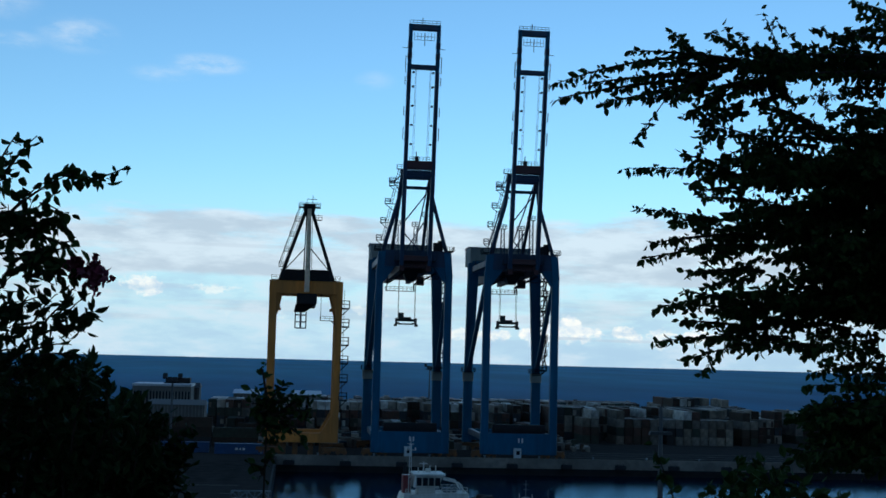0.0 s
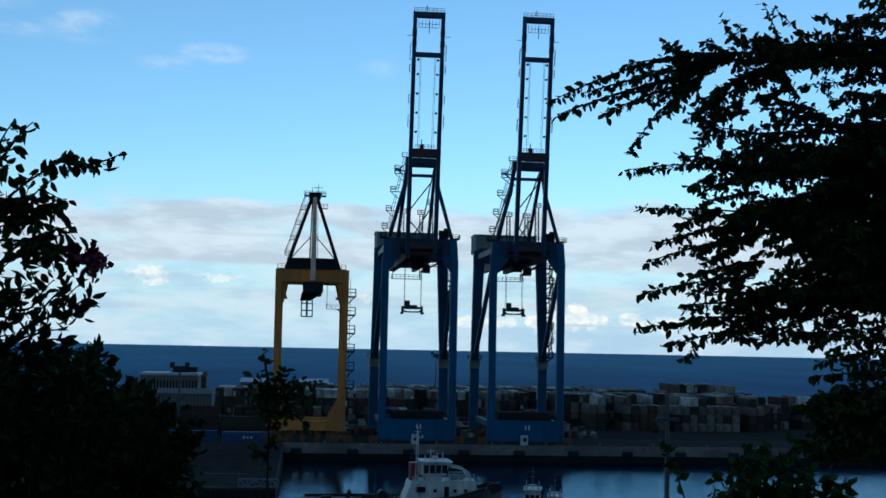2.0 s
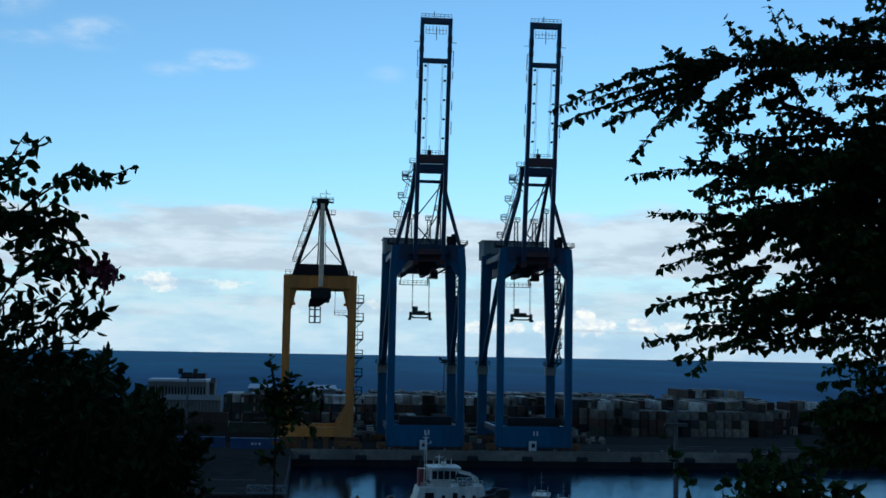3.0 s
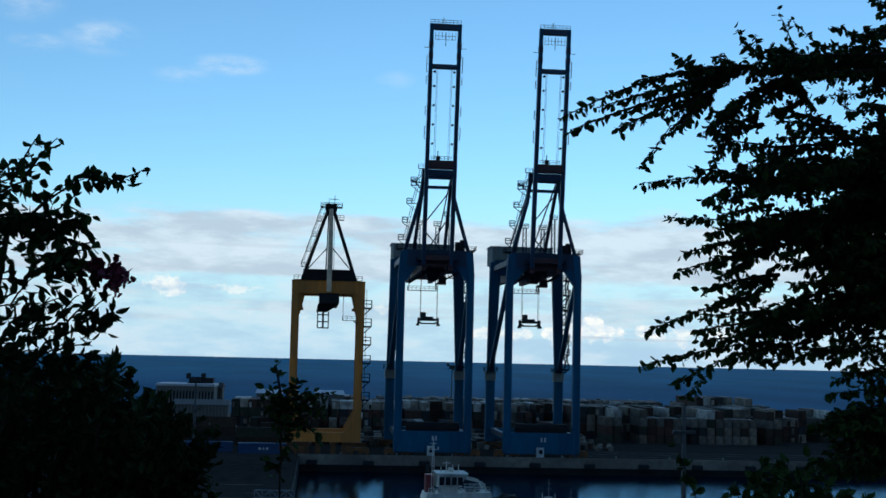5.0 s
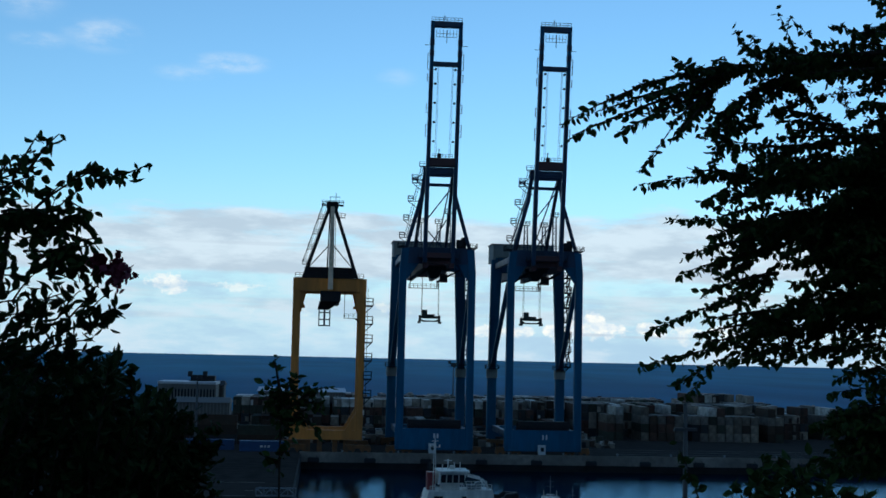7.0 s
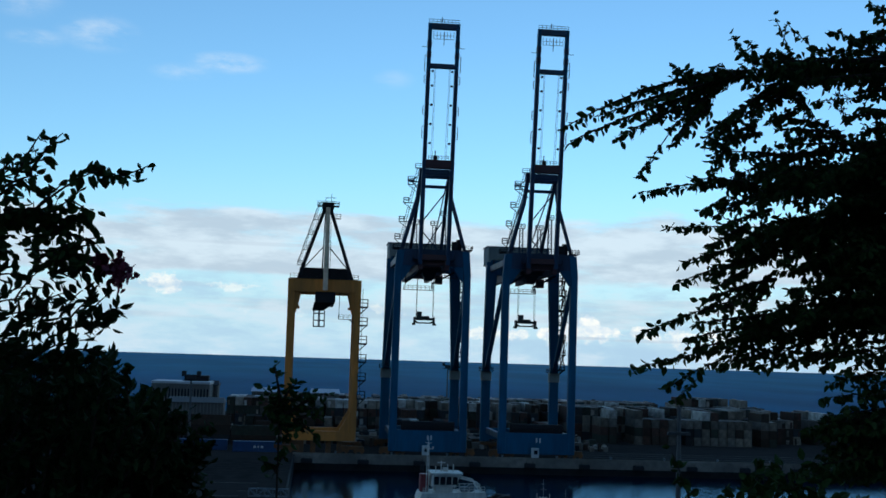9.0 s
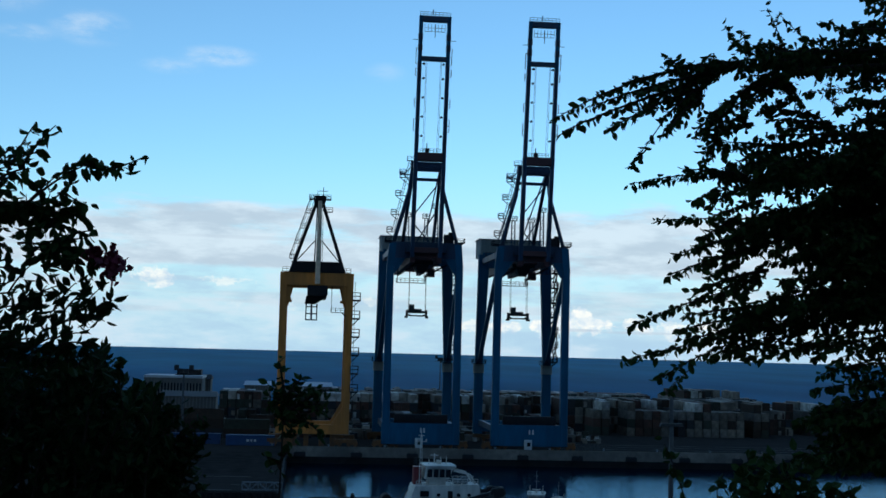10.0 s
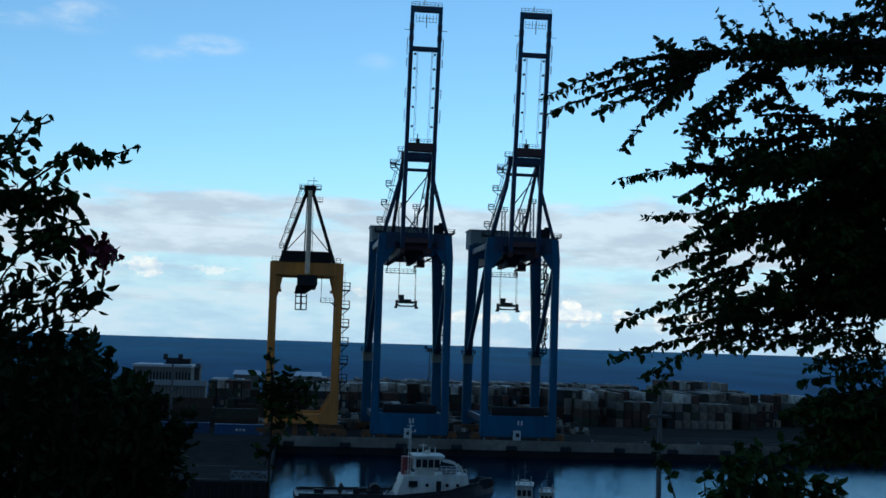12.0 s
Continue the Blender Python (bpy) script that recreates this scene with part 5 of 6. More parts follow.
def right_tree():
    rng = random.Random(21)
    c = thing("tree", "dark green leafy tree in silhouette with drooping sprays", "tree", (4.3, 7.0, 24.2))
    bm = B()
    trunk = [(0, 0, 0), (0.05, 0, 1.6), (-0.1, 0, 3.4), (-0.15, 0.1, 5.0), (-0.3, 0, 6.6)]
    for i, (a, b) in enumerate(zip(trunk, trunk[1:])):
        tube(bm, a, b, 0.2 - 0.035 * i, 0.165 - 0.035 * i, 10)
    part("trunk", bm, WOOD, c)

    def br(bx, bz, tx, tz, sag, kind="high", depth=0.0, **kw):
        o = np.array((4.3, 7.0, 20.6))
        y0, y1 = 6.9 + 0.3 * depth, 6.5 + depth
        k0, k1 = y0 / 6.5, y1 / 6.5     # the same lines of sight at another depth
        a = np.array((bx * k0, y0, 25 + (bz - 25) * k0)) - o
        b = np.array((tx * k1, y1, 25 + (tz - 25) * k1)) - o
        return sway(spray(c, a, b, sag, rng, **kw), kind, max(0.35, min(1.0, 3.1 - tx)), b[0] - a[0])

    # two long strings of leaves reaching over the water, and the sprays behind them
    br(2.31, 26.61, 1.27, 26.28, 0.075, "tip", 0.0, twig=0.07, start=0.04, dense=1.5, leaf=0.05, loose=70)
    br(2.11, 26.50, 1.31, 26.21, 0.02, "tip", 0.05, twig=0.07, start=0.04, dense=1.5, leaf=0.05, loose=70)
    br(2.11, 26.53, 1.46, 26.34, 0.018, "tip", 0.1, twig=0.08, dense=1.5, leaf=0.05)
    br(2.08, 26.45, 1.57, 26.23, 0.018, "tip", -0.1, twig=0.08, dense=1.6, leaf=0.052)
    br(2.31, 26.61, 1.67, 26.50, 0.015, "tip", 0.15, twig=0.11, dense=1.35)
    br(2.24, 26.57, 1.71, 26.43, 0.015, "tip", -0.05, twig=0.12, dense=1.35)
    br(2.18, 26.53, 1.74, 26.36, 0.015, "tip", 0.1, twig=0.12, dense=1.35)
    br(2.11, 26.48, 1.85, 26.29, 0.012, "tip", 0.0, twig=0.12, dense=1.35)
    br(2.10, 26.46, 1.86, 26.23, 0.012, "tip", 0.1, twig=0.09, dense=1.35)
    br(2.08, 26.43, 1.91, 26.25, 0.009, "tip", -0.1, twig=0.10, dense=1.35)
    br(2.05, 26.52, 1.89, 26.64, 0.006, "tip", 0.05, twig=0.06, dense=1.6, leaf=0.05)
    br(2.21, 26.56, 1.94, 26.60, 0.006, "tip", 0.05, twig=0.08, dense=1.6)
    br(2.24, 26.60, 2.11, 26.65, 0.006, "tip", 0.0, twig=0.06, dense=1.4, leaf=0.045)
    br(1.86, 26.26, 1.70, 26.03, -0.004, "tip", 0.0, twig=0.05, dense=0.8, start=0.35, radius=0.0025, leaf=0.058)
    # the bough itself
    br(3.38, 26.68, 2.18, 26.58, 0.006, "high", 0.2, twig=0.13, dense=1.9, radius=0.02)
    br(3.38, 26.66, 2.31, 26.63, 0.006, "high", 0, twig=0.13, dense=1.9, radius=0.02)
    br(3.31, 26.71, 2.43, 26.68, 0.006, "high", -0.1, twig=0.13, dense=1.9, radius=0.02)
    br(3.31, 26.63, 2.37, 26.54, 0.006, "high", 0.15, twig=0.13, dense=1.9, radius=0.02)
    br(3.34, 26.64, 2.59, 26.58, 0.006, "high", -0.1, twig=0.13, dense=1.9, radius=0.02)
    br(3.31, 26.74, 2.66, 26.67, 0.006, "high", 0.1, twig=0.13, dense=1.9, radius=0.02)
    br(2.66, 26.63, 2.43, 26.73, 0.006, "high", 0.1, twig=0.10, dense=2.0)
    br(2.69, 26.62, 2.50, 26.72, 0.006, "high", 0.1, twig=0.10, dense=2.0)
    br(2.63, 26.58, 2.40, 26.64, 0.006, "high", 0.1, twig=0.10, dense=2.0)
    br(2.72, 26.59, 2.53, 26.62, 0.006, "high", 0.1, twig=0.10, dense=2.0)
    br(2.56, 26.61, 2.34, 26.59, 0.006, "high", 0.1, twig=0.10, dense=2.0)
    br(2.53, 26.64, 2.37, 26.70, 0.006, "high", 0.1, twig=0.10, dense=2.0)
    # upright sprigs on the bough
    br(2.35, 26.64, 2.22, 26.81, 0.003, "high", 0.0, twig=0.09, dense=0.9, start=0.2, radius=0.003, leaf=0.055, loose=30)
    br(2.35, 26.66, 2.32, 26.78, 0.003, "high", 0.0, twig=0.06, dense=0.9, radius=0.003)
    br(2.57, 26.69, 2.46, 26.92, -0.003, "high", 0.0, twig=0.05, dense=0.8, start=0.15, radius=0.003, leaf=0.042, loose=30)
    br(2.75, 26.67, 2.54, 26.88, 0.006, "high", 0.1, twig=0.06, dense=0.9, start=0.1, radius=0.003, leaf=0.042)
    br(3.05, 26.77, 2.76, 26.86, 0.009, "high", 0.0, twig=0.08, dense=1.2, radius=0.004)
    br(3.08, 26.75, 2.69, 26.74, 0.009, "high", 0.1, twig=0.09, dense=1.4, radius=0.004)
    br(3.31, 26.82, 2.89, 26.82, 0.009, "high", -0.1, twig=0.12, dense=1.6)
    br(3.31, 26.87, 2.95, 26.85, 0.009, "high", 0.2, twig=0.12, dense=1.6)
    br(3.35, 26.93, 3.01, 27.02, 0.009, "high", 0.0, twig=0.08, dense=1.4)
    br(3.35, 26.87, 3.05, 26.95, 0.009, "high", 0.0, twig=0.12, dense=1.6)
    br(3.38, 27.00, 3.08, 27.15, 0.009, "high", 0.0, twig=0.14, dense=1.6)
    # curtain hanging from the bough
    br(2.61, 26.57, 2.04, 26.23, 0.024, "mid", 0.0, twig=0.08, dense=1.35)
    br(2.53, 26.55, 2.09, 26.32, 0.018, "mid", 0.0, twig=0.08, dense=1.35)
    br(2.43, 26.53, 2.21, 26.40, 0.006, "mid", 0.0, twig=0.08, dense=1.35)
    br(2.24, 26.41, 2.05, 26.24, 0.009, "mid", 0.0, twig=0.08, dense=1.35)
    br(2.53, 26.51, 2.31, 26.38, 0.006, "mid", 0.0, twig=0.08, dense=1.35)
    br(2.53, 26.55, 2.68, 26.38, 0.006, "mid", 0.1, twig=0.08, dense=1.3)
    br(2.53, 26.50, 2.66, 26.39, 0.006, "mid", 0.1, twig=0.08, dense=1.3)
    br(2.56, 26.41, 2.42, 26.35, 0.006, "mid", 0.1, twig=0.08, dense=1.3)
    br(2.75, 26.32, 2.43, 26.38, 0.006, "mid", 0.1, twig=0.08, dense=1.3)
    br(2.82, 26.29, 2.46, 26.31, 0.006, "mid", 0.1, twig=0.08, dense=1.3)
    br(2.85, 26.27, 2.53, 26.26, 0.006, "mid", 0.1, twig=0.08, dense=1.3)
    br(2.37, 26.29, 2.18, 26.24, 0.006, "mid", 0.1, twig=0.08, dense=1.3)
    br(2.34, 26.33, 2.24, 26.30, 0.006, "mid", 0.1, twig=0.08, dense=1.3)
    br(2.16, 26.36, 2.09, 26.07, 0, "mid", 0.0, twig=0.07, dense=1.3, radius=0.003)
    br(2.19, 26.33, 2.13, 26.09, 0, "mid", 0.0, twig=0.07, dense=1.3, radius=0.003)
    br(2.16, 26.30, 2.21, 26.11, 0, "mid", 0.0, twig=0.07, dense=1.3, radius=0.003)
    br(3.04, 26.21, 2.26, 26.15, 0.009, "mid", 0.1, twig=0.10, dense=1.35)
    br(3.04, 26.23, 2.46, 26.22, 0.009, "mid", 0.1, twig=0.10, dense=1.35)
    br(2.59, 26.14, 2.21, 26.19, 0.009, "mid", 0.1, twig=0.10, dense=1.35)
    br(2.78, 26.18, 2.34, 26.11, 0.009, "mid", 0.1, twig=0.10, dense=1.35)
    # sprays at the right of the gap under the bough
    br(3.18, 26.51, 2.69, 26.46, 0.006, "high", 0.0, twig=0.07, dense=1.1, radius=0.003, leaf=0.045)
    br(3.18, 26.54, 2.92, 26.52, 0.006, "high", 0.1, twig=0.10, dense=1.6)
    br(3.24, 26.42, 2.85, 26.38, 0.006, "high", 0.0, twig=0.07, dense=1.5)
    br(2.85, 26.39, 2.82, 26.51, 0, "high", 0.0, twig=0.04, dense=0.8, radius=0.002, leaf=0.04)
    br(3.17, 26.40, 2.95, 26.44, 0.006, "high", 0.0, twig=0.07, dense=1.2)
    # tips along the outline, from the top down
    br(2.31, 26.00, 1.70, 25.94, 0.015, "mid", 0.0, twig=0.06, start=0.1, dense=1.5, radius=0.004, loose=40)
    br(2.34, 25.98, 2.02, 26.03, 0.009, "mid", 0.1, twig=0.11, dense=1.8)
    br(2.24, 25.93, 2.05, 25.87, 0.006, "mid", 0.0, twig=0.07, dense=1.2, leaf=0.06, radius=0.003)
    br(2.37, 25.93, 2.13, 25.84, 0.009, "mid", 0.1, twig=0.09, dense=1.4)
    br(2.43, 25.85, 2.13, 25.78, 0.006, "mid", -0.1, twig=0.08, dense=1.4)
    br(2.40, 25.75, 1.86, 25.76, 0.006, "reach", 0.0, twig=0.06, start=0.1, dense=1.5, radius=0.004, loose=30)
    br(2.31, 25.76, 2.09, 25.68, 0.006, "reach", 0.0, twig=0.07, dense=1.8, leaf=0.058)
    br(2.46, 25.68, 1.94, 25.57, 0.015, "reach", 0.0, twig=0.08, dense=1.5, loose=20)
    br(2.46, 25.61, 1.93, 25.48, 0.015, "reach", 0.1, twig=0.09, dense=1.6, loose=20)
    br(2.43, 25.61, 2.08, 25.51, 0.009, "mid", 0.1, twig=0.12, dense=1.8)
    br(2.43, 25.65, 2.10, 25.63, 0.009, "mid", 0.2, twig=0.12, dense=1.8)
    br(2.30, 25.54, 2.14, 25.45, 0.006, "mid", 0.0, twig=0.09, dense=1.6)
    br(2.46, 25.47, 2.04, 25.37, 0.015, "mid", 0.0, twig=0.08, dense=1.5, loose=20)
    br(2.40, 25.44, 2.21, 25.39, 0.006, "mid", 0.1, twig=0.10, dense=1.6)
    br(2.43, 25.45, 2.30, 25.30, 0.006, "mid", 0.0, twig=0.07, dense=1.5, radius=0.003)
    br(2.30, 25.37, 2.13, 25.31, 0.006, "mid", 0.1, twig=0.07, dense=1.1)
    # lower tips
    br(2.34, 25.36, 1.76, 25.15, 0.015, "tail", 0.0, twig=0.06, start=0.08, dense=1.6, radius=0.005, loose=40)
    br(2.52, 25.23, 2.00, 25.14, 0.009, "low", 0.1, twig=0.11, dense=1.7)
    br(2.49, 25.27, 2.05, 25.22, 0.009, "low", 0.0, twig=0.10, dense=1.6)
    br(2.52, 25.15, 2.04, 25.09, 0.009, "low", 0.1, twig=0.11, dense=1.7)
    br(2.43, 25.11, 1.70, 24.95, 0.018, "tail", 0.0, twig=0.08, start=0.04, dense=1.6, radius=0.005, loose=40)
    br(2.33, 25.07, 1.89, 24.86, 0.018, "tail", -0.05, twig=0.09, start=0.06, dense=1.5, radius=0.004, loose=30)
    br(2.09, 24.94, 1.93, 24.78, 0.003, "tail", -0.05, twig=0.05, dense=1.1, start=0.3, radius=0.002, leaf=0.045)
    br(2.40, 25.09, 2.18, 24.99, 0.006, "low", 0.1, twig=0.07, dense=1.15, radius=0.004)
    br(2.47, 25.09, 2.25, 25.01, 0.006, "low", 0.1, twig=0.07, dense=1.15, radius=0.004)
    br(2.54, 25.10, 2.32, 25.02, 0.006, "low", 0.1, twig=0.07, dense=1.15, radius=0.004)
    br(2.61, 25.11, 2.38, 24.98, 0.006, "low", 0.1, twig=0.07, dense=1.15, radius=0.004)
    br(2.67, 25.12, 2.45, 24.99, 0.006, "low", 0.1, twig=0.07, dense=1.15, radius=0.004)
    br(2.75, 25.09, 2.52, 25.00, 0.006, "low", 0.1, twig=0.07, dense=1.15, radius=0.004)
    br(2.81, 25.09, 2.59, 25.02, 0.006, "low", 0.1, twig=0.07, dense=1.15, radius=0.004)
    br(2.88, 25.10, 2.66, 25.03, 0.006, "low", 0.1, twig=0.07, dense=1.15, radius=0.004)
    br(2.96, 25.11, 2.73, 24.99, 0.006, "low", 0.1, twig=0.07, dense=1.15, radius=0.004)
    br(3.16, 25.13, 2.81, 25.04, 0.009, "low", 0.0, twig=0.08, dense=1.3, radius=0.004)
    br(3.16, 25.09, 2.87, 24.99, 0.009, "low", 0.0, twig=0.08, dense=1.3, radius=0.004)
    br(3.19, 25.01, 2.78, 24.91, 0.009, "low", 0.0, twig=0.08, dense=1.3, radius=0.004)
    br(3.22, 24.98, 2.84, 24.94, 0.009, "low", 0.0, twig=0.08, dense=1.3, radius=0.004)
    br(3.22, 24.95, 2.93, 24.89, 0.009, "low", 0.0, twig=0.08, dense=1.3, radius=0.004)
    br(3.22, 24.88, 2.75, 24.83, 0.009, "low", 0.0, twig=0.08, dense=1.3, radius=0.004)
    br(3.22, 25.04, 2.97, 25.06, 0.009, "low", 0.0, twig=0.08, dense=1.3, radius=0.004)
    br(3.16, 25.16, 2.78, 25.10, 0.009, "low", 0.0, twig=0.08, dense=1.3, radius=0.004)
    br(3.22, 24.89, 2.98, 24.84, 0.009, "low", 0.0, twig=0.08, dense=1.3, radius=0.004)
    # the thick crown: sprays whose whole length stays clear of the gaps that let the sky through
    rim_z = (25.05, 25.09, 25.14, 25.20, 25.30, 25.39, 25.48, 25.57, 25.66, 25.75, 25.87, 25.93, 26.00, 26.06, 26.11, 26.29, 26.36)
    rim_x = (2.27, 2.18, 2.15, 2.24, 2.37, 2.29, 2.21, 2.18, 2.18, 2.21, 2.35, 2.24, 2.09, 2.13, 2.82, 2.85, 2.85)
    gaps = ((2.61, 25.87, 0.12, 0.07), (2.37, 25.55, 0.08, 0.06), (2.47, 25.39, 0.08, 0.10), (2.51, 25.21, 0.06, 0.03),
            (2.28, 25.55, 0.06, 0.05), (2.62, 25.47, 0.09, 0.03), (2.72, 26.21, 0.065, 0.04), (2.88, 25.86, 0.065, 0.036), (2.75, 25.38, 0.05, 0.05))
    made = 0
    while made < 330:
        tx, tz = rng.uniform(2.1, 3.5), rng.uniform(25.05, 26.36)
        if tx < np.interp(tz, rim_z, rim_x) + 0.05 or (tx > 2.3 and tz < 25.13) or (tx > 2.7 and tz < 25.2):
            continue
        bx, bz = tx + rng.uniform(0.2, 0.4), tz + rng.uniform(0.0, 0.09)
        along = [(tx + (bx - tx) * u, tz + (bz - tz) * u) for u in (0, 0.4, 0.8)]
        if any(((x - gx) / (0.6 * gw + 0.02)) ** 2 + ((z - gz) / (0.6 * gh + 0.02)) ** 2 < 1 for x, z in along for gx, gz, gw, gh in gaps):
            continue
        br(bx, bz, tx, tz, 0.02, "mid" if tz > 25.35 else "low", rng.uniform(-0.2, 0.7), twig=0.13, dense=1.7, leaf=0.054, radius=0.005)
        made += 1
    # shaded growth low down at the tree's foot
    for i in range(80):
        z = 24.42 + 0.34 * rng.random()
        br(3.6, z + 0.05, 2.68 + 0.06 * math.sin(z * 31) + 0.5 * rng.random(), z - 0.03, 0.03, "low", rng.uniform(-0.2, 0.8), twig=0.16, dense=1.4, leaf=0.06)
    return c


right_tree()


def lower_bush():
    rng = random.Random(5)
    c = thing("shrub", "dark green shrub with broad leaves below the tree", "shrub", (1.9, 5.0, 21.9 + LIFT))
    for i in range(56):
        x = 1.52 + 0.8 * rng.random() ** 0.75
        top = 24.64 - 1.1 * (x - 1.86) ** 2 + 0.03 * math.sin(x * 23) + rng.uniform(-0.22, 0.03)
        a = np.array((x + rng.uniform(-0.12, 0.12) - 1.9, rng.uniform(-0.2, 0.3), 2.2))
        b = np.array((x - 1.9, rng.uniform(-0.3, 0.3), top - 21.9))
        sway(spray(c, a, b, 0.02, rng, leaf=0.058, twig=0.1, dense=1.2, start=0.0, droop=0.2, radius=0.004), "low", 0.05)
    sway(spray(c, np.array((-0.3, 0, 2.45)), np.array((-0.43, 0, 2.80)), 0.02, rng, leaf=0.055, twig=0.09, dense=1.1, start=0.3, radius=0.003), "low", 0.08)
    bm = B()
    for i in range(7):
        tube(bm, (0, 0, -0.2), (-0.4 + 0.12 * i, 0.05 * (i % 3), 1.45), 0.025, 0.012, 6)
    part("stem", bm, WOOD, c)


lower_bush()


def left_shrub():
    rng = random.Random(8)
    o = np.array((-1.6, 4.7, 22.3))
    c = thing("shrub", "flowering climber with dark leaves and magenta blooms", "shrub", (o[0], o[1], o[2] + 3.615))
    bm = B()
    for i in range(8):
        tube(bm, (0.0, 0, -0.5), (0.1 + 0.05 * i, 0.05 * (i % 3) - 0.05, 2.2 + 0.14 * i), 0.03, 0.012, 6)
    part("stem", bm, WOOD, c)

    def br(bx, bz, tx, tz, sag, dp=0.0, **kw):
        k = (4.5 + dp) / 4.5
        a = np.array((bx * k, 4.5 + dp, 25 + (bz - 25) * k)) - o
        b = np.array((tx * k, 4.5 + dp, 25 + (tz - 25) * k)) - o
        kw.setdefault("radius", 0.004)
        return sway(spray(c, a, b, sag, rng, **kw), "left")

    # upright stems at the top
    br(-1.110, 25.549, -1.021, 25.729, 0.01, 0, twig=0.05, leaf=0.05, dense=1.0, loose=40)
    br(-1.057, 25.581, -0.954, 25.723, 0.012, 0.05, twig=0.045, leaf=0.052, dense=0.9, loose=40)
    br(-1.074, 25.601, -0.986, 25.620, 0.01, 0.1, twig=0.05, leaf=0.055, dense=0.9)
    br(-1.187, 25.536, -1.091, 25.641, 0.01, 0.1, twig=0.06, leaf=0.055, dense=1.2)
    br(-1.206, 25.515, -1.112, 25.589, 0.01, 0, twig=0.07, leaf=0.055, dense=1.3)
    br(-1.147, 25.517, -1.029, 25.566, 0.01, -0.1, twig=0.05, leaf=0.055, dense=1.0)
    br(-1.184, 25.466, -1.071, 25.550, 0.01, 0, twig=0.06, leaf=0.055, dense=1.2)
    br(-1.183, 25.446, -1.078, 25.483, 0.01, 0.1, twig=0.07, leaf=0.055, dense=1.4)
    br(-1.112, 25.579, -1.047, 25.663, 0.01, 0.05, twig=0.05, leaf=0.05, dense=1.0)
    # long arching stem that reaches out over the cranes
    br(-1.027, 25.451, -0.837, 25.589, 0.012, 0, twig=0.05, leaf=0.05, dense=0.8, start=0.2, loose=30)
    br(-0.857, 25.584, -0.748, 25.576, 0.006, 0, twig=0.035, leaf=0.055, dense=2.0, loose=40)
    br(-0.758, 25.577, -0.640, 25.624, -0.006, 0, twig=0.028, leaf=0.036, dense=1.6, radius=0.003, loose=30)
    br(-0.915, 25.556, -0.814, 25.600, 0.01, 0.03, twig=0.05, leaf=0.055, dense=1.5)
    br(-0.949, 25.453, -0.874, 25.523, 0.006, 0, twig=0.04, leaf=0.045, dense=0.8, radius=0.002)
    br(-0.931, 25.484, -0.851, 25.450, 0.006, 0, twig=0.03, leaf=0.045, dense=0.8, radius=0.002)
    br(-1.036, 25.440, -0.930, 25.549, 0.006, 0, twig=0.05, leaf=0.055, dense=0.8, radius=0.003)
    # thick middle
    br(-1.199, 25.395, -1.027, 25.441, 0.015, 0.05, twig=0.055, leaf=0.055, dense=1.25)
    br(-1.140, 25.377, -0.968, 25.432, 0.015, 0.05, twig=0.055, leaf=0.055, dense=1.25)
    br(-1.082, 25.379, -0.929, 25.448, 0.015, 0.05, twig=0.055, leaf=0.055, dense=1.25)
    br(-1.024, 25.380, -0.869, 25.415, 0.015, 0.05, twig=0.055, leaf=0.055, dense=1.25)
    br(-1.062, 25.359, -0.897, 25.384, 0.015, 0.05, twig=0.055, leaf=0.055, dense=1.25)
    br(-1.178, 25.356, -1.024, 25.390, 0.015, 0.05, twig=0.055, leaf=0.055, dense=1.25)
    br(-1.161, 25.406, -1.065, 25.419, 0.015, 0.05, twig=0.055, leaf=0.055, dense=1.25)
    br(-0.986, 25.402, -0.844, 25.396, 0.015, 0.05, twig=0.055, leaf=0.055, dense=1.25)
    br(-0.964, 25.362, -0.850, 25.436, 0.015, 0.05, twig=0.055, leaf=0.055, dense=1.25)
    br(-1.022, 25.350, -0.865, 25.345, 0.015, 0.05, twig=0.055, leaf=0.055, dense=1.25)
    br(-1.143, 25.437, -0.986, 25.418, 0.015, 0.05, twig=0.055, leaf=0.055, dense=1.25)
    br(-1.103, 25.408, -1.008, 25.451, 0.015, 0.05, twig=0.055, leaf=0.055, dense=1.25)
    br(-1.018, 25.260, -0.884, 25.334, 0.01, 0, twig=0.05, leaf=0.055, dense=1.05)
    br(-0.980, 25.281, -0.815, 25.326, 0.01, 0, twig=0.05, leaf=0.055, dense=1.05)
    br(-1.019, 25.280, -0.843, 25.285, 0.01, 0, twig=0.05, leaf=0.055, dense=1.05)
    br(-0.959, 25.262, -0.822, 25.261, 0.01, 0, twig=0.05, leaf=0.055, dense=1.05)
    br(-1.059, 25.299, -0.941, 25.282, 0.01, 0, twig=0.05, leaf=0.055, dense=1.05)
    br(-1.079, 25.318, -1.022, 25.350, 0.01, 0, twig=0.05, leaf=0.055, dense=1.05)
    br(-1.176, 25.316, -1.100, 25.348, 0.01, 0, twig=0.05, leaf=0.055, dense=1.05)
    br(-1.174, 25.276, -1.107, 25.288, 0.01, 0, twig=0.05, leaf=0.055, dense=1.05)
    br(-0.942, 25.302, -0.803, 25.353, 0.01, 0, twig=0.05, leaf=0.055, dense=1.05)
    br(-0.923, 25.323, -0.862, 25.264, 0.01, 0, twig=0.05, leaf=0.055, dense=1.05)
